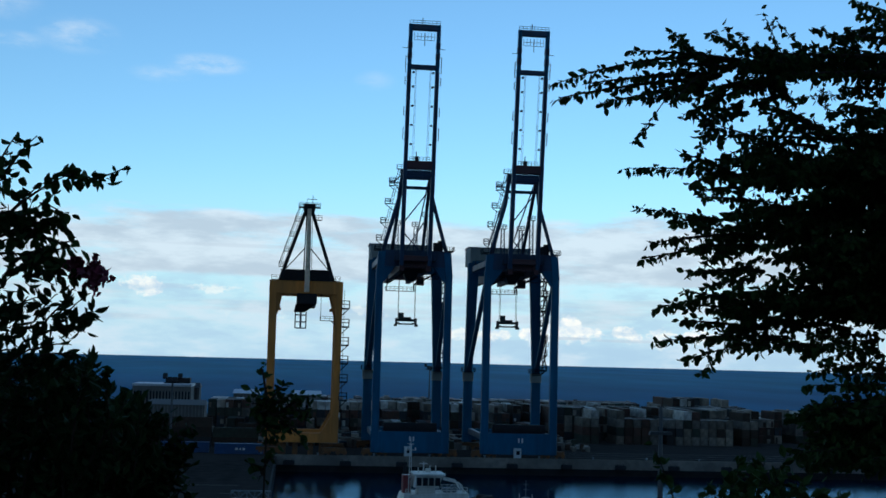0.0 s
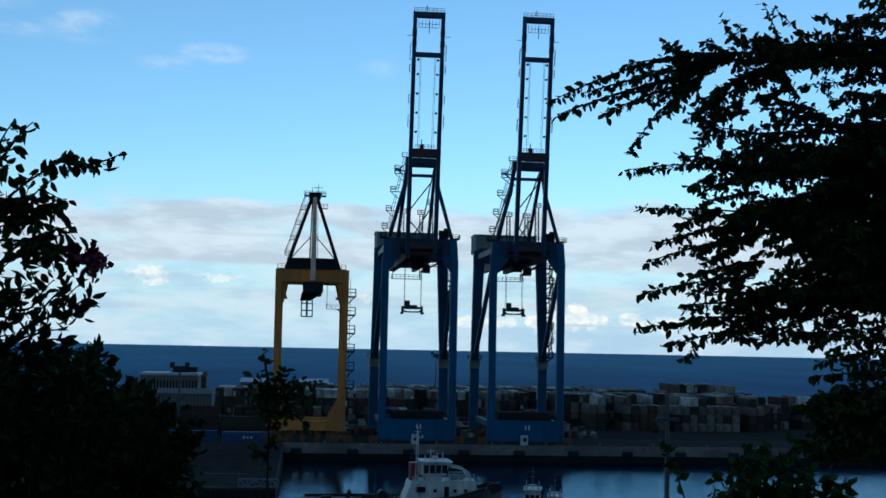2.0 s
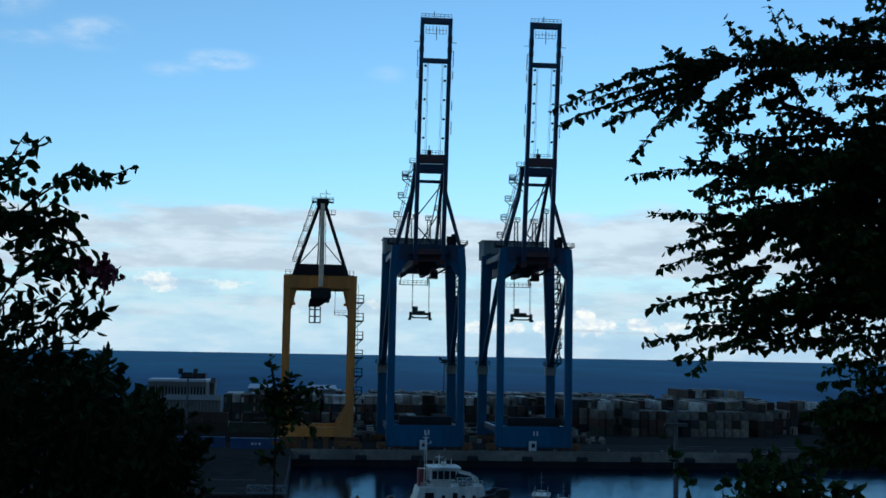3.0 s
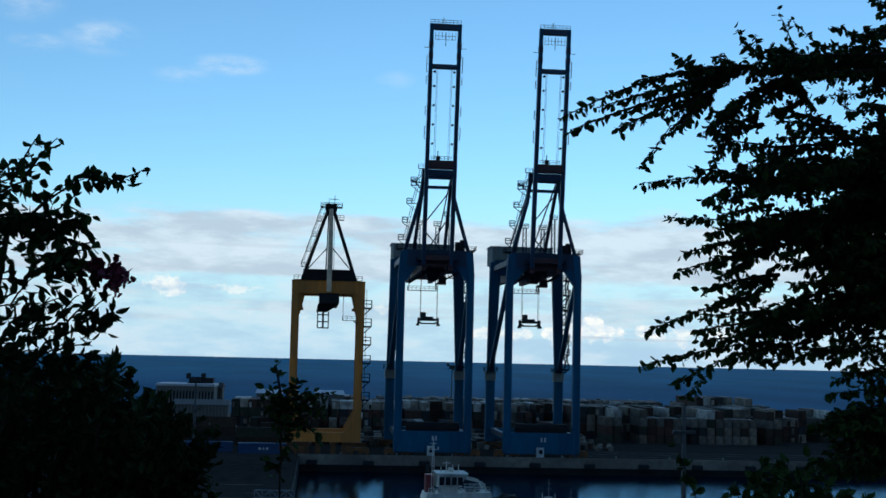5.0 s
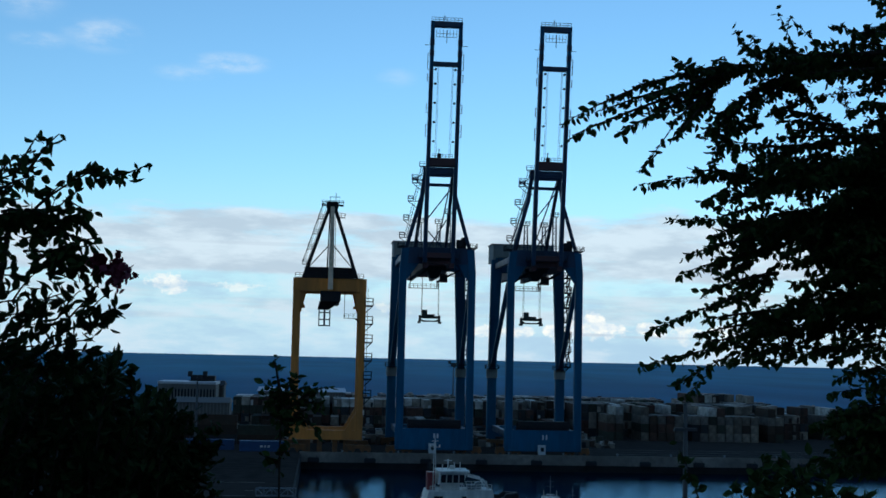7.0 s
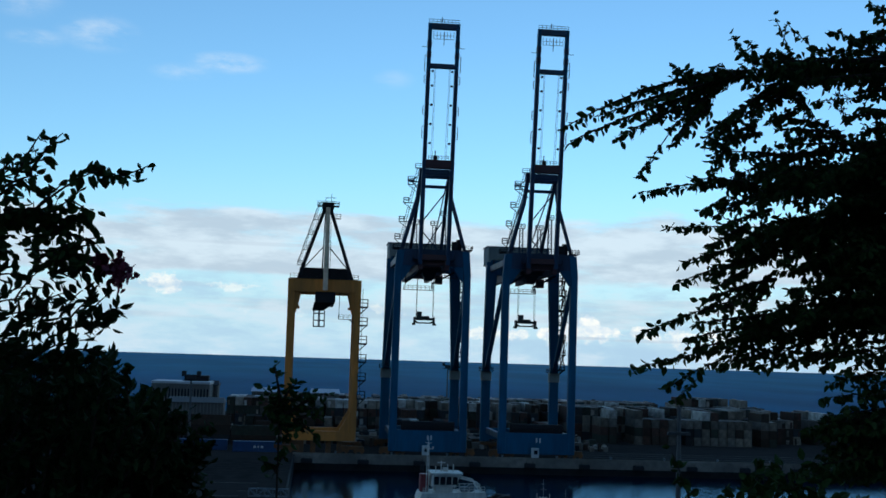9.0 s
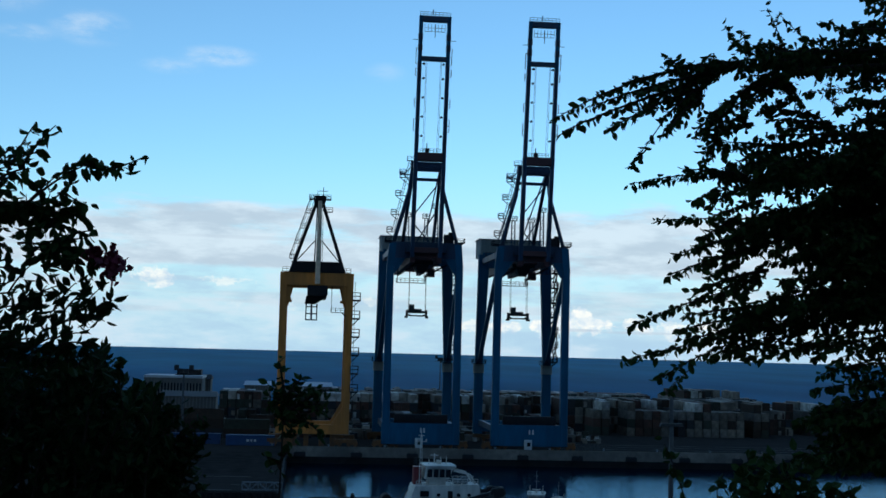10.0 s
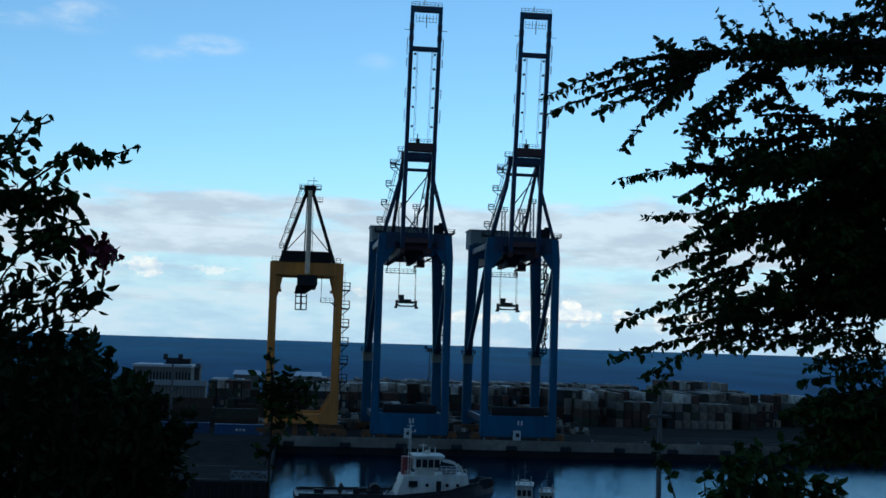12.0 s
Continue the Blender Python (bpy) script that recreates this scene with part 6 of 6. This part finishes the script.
    # open lower growth with upright leaves
    br(-1.170, 25.196, -1.073, 25.209, 0.01, 0, twig=0.055, leaf=0.066, dense=0.9, droop=-0.5, shape=NARROW_SHAPE * np.array((1, 1.25, 1)), material=LEAF2, radius=0.003)
    br(-1.146, 25.117, -1.052, 25.169, 0.01, 0, twig=0.055, leaf=0.066, dense=0.9, droop=-0.5, shape=NARROW_SHAPE * np.array((1, 1.25, 1)), material=LEAF2, radius=0.003)
    br(-1.088, 25.119, -1.016, 25.220, 0.01, 0, twig=0.055, leaf=0.066, dense=0.9, droop=-0.5, shape=NARROW_SHAPE * np.array((1, 1.25, 1)), material=LEAF2, radius=0.003)
    br(-1.029, 25.100, -0.982, 25.131, 0.01, 0, twig=0.055, leaf=0.066, dense=0.9, droop=-0.5, shape=NARROW_SHAPE * np.array((1, 1.25, 1)), material=LEAF2, radius=0.003)
    br(-1.085, 25.059, -0.915, 25.153, 0.01, 0, twig=0.055, leaf=0.066, dense=0.9, droop=-0.5, shape=NARROW_SHAPE * np.array((1, 1.25, 1)), material=LEAF2, radius=0.003)
    br(-1.008, 25.061, -0.954, 25.152, 0.01, 0, twig=0.055, leaf=0.066, dense=0.9, droop=-0.5, shape=NARROW_SHAPE * np.array((1, 1.25, 1)), material=LEAF2, radius=0.003)
    br(-0.977, 25.221, -0.868, 25.194, 0.01, 0, twig=0.055, leaf=0.066, dense=0.9, droop=-0.5, shape=NARROW_SHAPE * np.array((1, 1.25, 1)), material=LEAF2, radius=0.003)
    br(-0.966, 25.201, -0.899, 25.233, 0.01, 0, twig=0.055, leaf=0.066, dense=0.9, droop=-0.5, shape=NARROW_SHAPE * np.array((1, 1.25, 1)), material=LEAF2, radius=0.003)
    br(-0.930, 25.063, -0.857, 25.164, 0.01, 0, twig=0.055, leaf=0.066, dense=0.9, droop=-0.5, shape=NARROW_SHAPE * np.array((1, 1.25, 1)), material=LEAF2, radius=0.003)
    br(-0.891, 25.064, -0.807, 25.145, 0.01, 0, twig=0.055, leaf=0.066, dense=0.9, droop=-0.5, shape=NARROW_SHAPE * np.array((1, 1.25, 1)), material=LEAF2, radius=0.003)
    br(-0.851, 25.045, -0.768, 25.150, 0.01, 0, twig=0.055, leaf=0.066, dense=0.9, droop=-0.5, shape=NARROW_SHAPE * np.array((1, 1.25, 1)), material=LEAF2, radius=0.003)
    br(-0.836, 25.125, -0.795, 25.186, 0.01, 0, twig=0.055, leaf=0.066, dense=0.9, droop=-0.5, shape=NARROW_SHAPE * np.array((1, 1.25, 1)), material=LEAF2, radius=0.003)
    br(-0.831, 25.025, -0.727, 25.107, 0.01, 0, twig=0.055, leaf=0.066, dense=0.9, droop=-0.5, shape=NARROW_SHAPE * np.array((1, 1.25, 1)), material=LEAF2, radius=0.003)
    br(-0.812, 25.045, -0.746, 25.097, 0.01, 0, twig=0.055, leaf=0.066, dense=0.9, droop=-0.5, shape=NARROW_SHAPE * np.array((1, 1.25, 1)), material=LEAF2, radius=0.003)
    br(-0.851, 25.045, -0.753, 25.031, 0.01, 0, twig=0.055, leaf=0.066, dense=0.9, droop=-0.5, shape=NARROW_SHAPE * np.array((1, 1.25, 1)), material=LEAF2, radius=0.003)
    br(-0.927, 25.003, -0.812, 25.045, 0.01, 0, twig=0.055, leaf=0.066, dense=0.9, droop=-0.5, shape=NARROW_SHAPE * np.array((1, 1.25, 1)), material=LEAF2, radius=0.003)
    br(-1.161, 25.037, -1.048, 25.080, 0.01, 0, twig=0.055, leaf=0.066, dense=0.9, droop=-0.5, shape=NARROW_SHAPE * np.array((1, 1.25, 1)), material=LEAF2, radius=0.003)
    br(-1.164, 25.097, -1.079, 25.119, 0.01, 0, twig=0.055, leaf=0.066, dense=0.9, droop=-0.5, shape=NARROW_SHAPE * np.array((1, 1.25, 1)), material=LEAF2, radius=0.003)
    br(-1.121, 24.999, -1.007, 25.041, 0.01, 0, twig=0.055, leaf=0.066, dense=0.9, droop=-0.5, shape=NARROW_SHAPE * np.array((1, 1.25, 1)), material=LEAF2, radius=0.003)
    br(-1.064, 25.020, -0.951, 25.082, 0.01, 0, twig=0.055, leaf=0.066, dense=0.9, droop=-0.5, shape=NARROW_SHAPE * np.array((1, 1.25, 1)), material=LEAF2, radius=0.003)
    br(-1.005, 25.001, -0.891, 25.064, 0.01, 0, twig=0.055, leaf=0.066, dense=0.9, droop=-0.5, shape=NARROW_SHAPE * np.array((1, 1.25, 1)), material=LEAF2, radius=0.003)
    br(-1.176, 24.958, -1.043, 24.991, 0.01, 0, twig=0.055, leaf=0.066, dense=0.9, droop=-0.5, shape=NARROW_SHAPE * np.array((1, 1.25, 1)), material=LEAF2, radius=0.003)
    br(-0.926, 24.963, -0.810, 24.986, 0.01, 0, twig=0.055, leaf=0.066, dense=0.9, droop=-0.5, shape=NARROW_SHAPE * np.array((1, 1.25, 1)), material=LEAF2, radius=0.003)
    br(-0.905, 24.944, -0.788, 24.946, 0.01, 0, twig=0.055, leaf=0.066, dense=0.9, droop=-0.5, shape=NARROW_SHAPE * np.array((1, 1.25, 1)), material=LEAF2, radius=0.003)
    br(-1.079, 24.940, -0.984, 24.962, 0.01, 0, twig=0.055, leaf=0.066, dense=0.9, droop=-0.5, shape=NARROW_SHAPE * np.array((1, 1.25, 1)), material=LEAF2, radius=0.003)
    br(-1.001, 24.922, -0.907, 24.974, 0.01, 0, twig=0.055, leaf=0.066, dense=0.9, droop=-0.5, shape=NARROW_SHAPE * np.array((1, 1.25, 1)), material=LEAF2, radius=0.003)
    br(-1.155, 24.919, -1.060, 24.941, 0.01, 0, twig=0.055, leaf=0.066, dense=0.9, droop=-0.5, shape=NARROW_SHAPE * np.array((1, 1.25, 1)), material=LEAF2, radius=0.003)
    br(-1.187, 25.156, -1.114, 25.237, 0.01, 0, twig=0.055, leaf=0.066, dense=0.9, droop=-0.5, shape=NARROW_SHAPE * np.array((1, 1.25, 1)), material=LEAF2, radius=0.003)
    br(-0.880, 25.244, -0.858, 25.194, 0.01, 0, twig=0.055, leaf=0.066, dense=0.9, droop=-0.5, shape=NARROW_SHAPE * np.array((1, 1.25, 1)), material=LEAF2, radius=0.003)
    # low growth that closes the view down to the shrubs on the slope
    for (bx, bz), (tx, tz) in (((-1.17, 24.86), (-1.08, 24.94)), ((-1.11, 24.86), (-1.03, 24.92)), ((-1.06, 24.86), (-0.96, 24.93)), ((-1.00, 24.84), (-0.90, 24.92)),
                               ((-0.94, 24.86), (-0.85, 24.95)), ((-0.90, 24.86), (-0.80, 24.92)), ((-0.86, 24.85), (-0.76, 24.93)), ((-1.15, 24.90), (-1.06, 24.96)),
                               ((-1.08, 24.88), (-1.00, 24.94)), ((-0.98, 24.88), (-0.88, 24.95))):
        br(bx, bz, tx, tz, 0.01, 0.1, twig=0.06, leaf=0.06, dense=1.2, droop=-0.2, material=LEAF2, radius=0.003)
    # bloom: many small bracts in a cluster
    for x, z, wide, many in ((-0.729, 25.234, 0.022, 120), (-0.795, 25.258, 0.015, 60)):
        petals = []
        for i in range(many):
            q = np.array((rng.gauss(0, wide), rng.gauss(0, wide), rng.gauss(0, wide)))
            petals.append((q, basis((rng.uniform(-1, 1), rng.uniform(-1, 1), rng.uniform(-1, 1)), rng), rng.uniform(0.022, 0.036)))
        fl = new("bloom", leaves_mesh("bloom", petals, LEAF_SHAPE * np.array((1, 1.5, 1)), PETAL))
        fl.parent, fl.location = c, tuple(np.array((x, 4.5, z)) - o)
        tagged(fl, label="cluster of dark magenta bracts", kind="stuff")
        sway(fl, "left")
    return c


left_shrub()


def dark_bushes():
    """The thick shrubs on the slope below, with upright narrow leaves."""
    rng = random.Random(3)
    o = np.array((-1.6, 8.3, 20.4))
    c = thing("shrub", "dense dark shrubs with narrow upright leaves on the slope", "shrub", (o[0], o[1], o[2] + LIFT))
    edge = lambda x: 24.93 + 0.05 * max(0, 1 - abs(x + 1.26) / 0.12) if x < -1.18 else 24.84 - (x + 1.18) * 0.62
    for i in range(305):
        x = -2.5 + 1.56 * rng.random()
        top = edge(x) + (rng.uniform(-0.06, 0.03) if i % 4 == 0 else rng.uniform(-0.9, -0.02))
        if x > -0.85:
            top -= 0.06
        y = 8.0 + rng.uniform(-0.7, 0.9)
        k = y / 8.0
        b = np.array((x * k, y, 25 + (top - 25) * k))
        a = b + np.array((rng.uniform(-0.35, 0.1), rng.uniform(-0.1, 0.2), -0.35 - 0.25 * rng.random()))
        ob = spray(c, a - o, b - o, 0.02, rng, leaf=0.095, twig=0.15, dense=0.95, start=0.05, droop=rng.uniform(-0.8, 0.4), shape=NARROW_SHAPE * np.array((0.9, 1.3, 1)), material=LEAF2, radius=0.008)
        if i % 4 == 0:
            sway(ob, "left", 0.35)
    for i in range(90):   # lower skirt
        x = -1.3 + 0.5 * rng.random()
        z = 24.45 - 0.5 * rng.random()
        y = 7.6 + 0.6 * rng.random()
        b = np.array((x + 0.1 * rng.random(), y, z))
        a = b + np.array((-0.25, 0.1, -0.5))
        spray(c, a - o, b - o, 0.02, rng, leaf=0.1, twig=0.24, dense=0.9, droop=0.0, shape=NARROW_SHAPE, material=LEAF2)
    for i in range(58):   # thin sprigs at the rim
        x = -1.0 + 0.42 * rng.random()
        z = 24.76 - 0.3 * (x + 1.0) - 0.65 * rng.random() ** 1.3
        b = np.array((x, 7.8, z))
        a = b + np.array((-0.18, 0.05, -0.2))
        spray(c, a - o, b - o, 0.02, rng, leaf=0.06, twig=0.09, dense=0.9, droop=0.1, material=LEAF2, radius=0.004)
    bm = B()
    for i in range(14):
        tube(bm, (-1.0 + 0.15 * i, 0.2 * (i % 3), -0.8), (-1.0 + 0.15 * i, 0.1 * (i % 3), 3.2), 0.03, 0.012, 6)
    part("stem", bm, WOOD, c)


dark_bushes()


def sapling():
    rng = random.Random(14)
    o = np.array((-0.2, 8.0, 20.4))
    c = thing("sapling", "thin leafy sapling in front of the yellow crane", "sapling", (o[0], o[1], o[2] + LIFT))
    bm = B()
    tube(bm, (0, 0, -0.4), (0.0, 0, 4.3), 0.014, 0.006, 6)
    part("stem", bm, WOOD, c)
    for tx, tz, bx, bz, tw in ((-0.25, 24.97, -0.2, 24.72, 0.06), (-0.1, 24.86, -0.2, 24.72, 0.10), (0.09, 24.80, -0.1, 24.70, 0.08), (-0.02, 24.80, -0.2, 24.70, 0.12),
                               (-0.28, 24.80, -0.2, 24.66, 0.10), (-0.12, 24.76, -0.24, 24.66, 0.14), (0.04, 24.70, -0.18, 24.66, 0.12), (-0.1, 24.66, -0.26, 24.62, 0.14),
                               (-0.28, 24.68, -0.18, 24.62, 0.10), (-0.2, 24.78, -0.2, 24.62, 0.12), (-0.06, 24.72, -0.22, 24.6, 0.13), (-0.2, 24.66, -0.12, 24.56, 0.13), (0.06, 24.66, -0.12, 24.62, 0.09),
                               (-0.3, 24.74, -0.16, 24.66, 0.1), (-0.02, 24.6, -0.2, 24.58, 0.1), (-0.3, 24.36, -0.2, 24.3, 0.08), (-0.16, 24.4, -0.22, 24.3, 0.06), (0.03, 24.52, -0.1, 24.6, 0.06), (-0.12, 24.5, -0.2, 24.58, 0.06)):
        ob = spray(c, np.array((bx, 8.0, bz)) - o, np.array((tx, 8.0, tz)) - o, 0.02, rng, leaf=0.066, twig=tw, dense=1.1, droop=0.2)
        sway(ob, "left", 0.12)
    return c


SAPLING = sapling()

# ---------------------------------------------------------------- movement
# how far the wind carries a branch: seconds, metres across and up
WIND = {
    "tip": [(0.0, 0.086, 0.160), (0.5, 0.098, 0.178), (1.0, 0.080, 0.148), (1.5, 0.065, 0.077), (2.0, 0.024, 0.024), (2.5, -0.003, 0.012), (3.0, -0.003, 0.009), (4.0, 0.000, 0.018), (5.0, 0.000, 0.006), (5.5, 0.000, 0.000), (6.0, -0.006, 0.000), (6.5, -0.009, -0.015), (7.0, -0.006, -0.030), (8.0, -0.003, -0.047), (9.0, 0.000, -0.041), (9.5, 0.003, -0.044), (10.0, 0.003, -0.033), (10.5, 0.003, -0.015), (11.0, 0.003, -0.003), (11.5, 0.006, 0.012), (12.0, 0.006, 0.021)],
    "high": [(0.0, 0.074, 0.038), (0.5, 0.098, 0.068), (1.0, 0.074, 0.053), (1.5, 0.044, 0.012), (2.0, 0.021, -0.009), (2.5, 0.012, 0.006), (3.0, 0.003, 0.009), (4.0, 0.009, 0.006), (5.0, 0.009, 0.000), (5.5, 0.000, 0.000), (6.0, -0.015, 0.000), (6.5, -0.015, -0.018), (7.0, -0.012, -0.024), (8.0, -0.015, -0.030), (9.0, -0.009, -0.027), (9.5, -0.003, -0.030), (10.0, 0.003, -0.018), (10.5, 0.003, -0.003), (11.0, 0.012, 0.000), (11.5, 0.003, -0.015), (12.0, 0.012, 0.006)],
    "mid": [(0.0, 0.053, 0.098), (0.5, 0.059, 0.089), (1.0, 0.041, 0.077), (1.5, 0.030, 0.053), (2.0, 0.015, 0.012), (2.5, 0.009, 0.030), (3.0, 0.006, 0.015), (4.0, 0.006, 0.012), (5.0, 0.003, 0.003), (5.5, 0.000, 0.000), (6.0, -0.006, -0.009), (6.5, -0.003, -0.027), (7.0, -0.009, -0.018), (8.0, 0.000, -0.030), (9.0, 0.009, -0.041), (9.5, 0.009, -0.041), (10.0, 0.009, -0.036), (10.5, 0.006, -0.038), (11.0, -0.009, -0.044), (11.5, -0.009, -0.038), (12.0, -0.009, -0.056)],
    "low": [(0.0, 0.018, 0.142), (0.5, 0.018, 0.148), (1.0, 0.018, 0.136), (1.5, 0.012, 0.121), (2.0, 0.024, 0.074), (2.5, 0.027, 0.041), (3.0, 0.006, 0.053), (4.0, 0.003, 0.030), (5.0, -0.003, 0.012), (5.5, 0.000, 0.000), (6.0, -0.003, 0.000), (6.5, -0.006, -0.003), (7.0, 0.000, -0.015), (8.0, -0.015, -0.018), (9.0, -0.027, -0.018), (9.5, -0.030, -0.015), (10.0, -0.036, -0.018), (10.5, -0.041, -0.021), (11.0, -0.044, -0.018), (11.5, -0.047, -0.012), (12.0, -0.053, -0.006)],
    "reach": [(0.0, -0.060, 0.060), (0.5, -0.060, 0.065), (1.0, -0.070, 0.045), (1.5, -0.075, 0.015), (2.0, -0.077, -0.015), (2.5, -0.060, -0.012), (3.0, -0.050, -0.015), (4.0, -0.025, -0.010), (5.0, -0.005, 0.000), (5.5, 0.000, 0.000), (6.0, -0.003, -0.010), (6.5, -0.003, -0.020), (7.0, -0.005, -0.025), (8.0, 0.000, -0.035), (9.0, 0.000, -0.045), (9.5, 0.000, -0.047), (10.0, -0.005, -0.050), (10.5, -0.008, -0.055), (11.0, -0.012, -0.065), (11.5, -0.015, -0.070), (12.0, -0.018, -0.077)],
    "tail": [(0.0, 0.200, 0.130), (0.5, 0.200, 0.140), (1.0, 0.160, 0.140), (1.5, 0.115, 0.132), (2.0, 0.082, 0.130), (2.5, 0.080, 0.105), (3.0, 0.078, 0.090), (4.0, 0.040, 0.050), (5.0, 0.012, 0.012), (5.5, 0.000, 0.000), (6.0, -0.003, 0.000), (6.5, -0.006, 0.000), (7.0, 0.000, -0.005), (8.0, -0.010, -0.005), (9.0, -0.015, 0.000), (9.5, -0.015, 0.005), (10.0, -0.020, 0.000), (10.5, -0.025, -0.010), (11.0, -0.030, -0.020), (11.5, -0.035, -0.030), (12.0, -0.035, -0.030)],
    "left": [(0.0, 0.010, 0.002), (0.5, 0.027, 0.000), (1.0, 0.018, 0.008), (1.5, 0.008, 0.012), (2.0, -0.021, 0.014), (2.5, -0.023, -0.002), (3.0, -0.008, -0.008), (4.0, 0.004, -0.004), (5.0, 0.000, 0.000), (5.5, 0.000, 0.000), (6.0, -0.004, 0.002), (6.5, 0.008, 0.002), (7.0, 0.002, 0.008), (8.0, 0.016, 0.008), (9.0, 0.027, 0.006), (9.5, 0.033, 0.008), (10.0, 0.033, 0.012), (10.5, 0.039, 0.004), (11.0, 0.041, 0.008), (11.5, 0.041, 0.008), (12.0, 0.041, 0.010)],
}


# how far the sapling's head leans: seconds, metres across and up
LEAN = [(0.0, 0.029, -0.004), (0.5, -0.029, 0.029), (1.0, -0.128, 0.060), (1.5, -0.080, 0.022), (2.0, 0.0, 0.007), (2.5, -0.018, 0.011), (3.0, -0.011, 0.013),
        (4.0, -0.020, 0.010), (5.0, -0.025, 0.006), (5.5, 0.0, 0.0), (6.0, 0.015, 0.0), (6.5, -0.030, 0.004), (7.0, -0.042, 0.024), (8.0, -0.028, 0.01),
        (9.0, -0.007, -0.007), (9.5, 0.036, -0.022), (10.0, 0.066, -0.018), (10.5, 0.05, -0.01), (11.0, 0.036, -0.004), (11.5, 0.05, -0.018), (12.0, 0.068, -0.030)]


def motions():
    foot = tuple(SAPLING.location)
    walk(SAPLING, [(t, pose(foot[0], foot[1], foot[2] + dz, 0, math.degrees(math.atan(dx / 4.4)), 0)) for t, dx, dz in LEAN])
    rng = random.Random(2)
    for ob, base, kind, amount, reach in SWAYING:
        k = amount * rng.uniform(0.85, 1.15)
        rows = []
        for t, dx, dz in WIND[kind]:
            if abs(reach) > 0.35:     # a long branch turns about its base
                turn = math.degrees(math.asin(max(-0.5, min(0.5, -0.75 * dz * k / reach))))
                rows.append((t, pose(base[0] + dx * k, base[1], base[2] + 0.3 * dz * k, 0, turn, 0)))
            else:
                rows.append((t, pose(base[0] + dx * k, base[1], base[2] + dz * k)))
        walk(ob, rows)


motions()
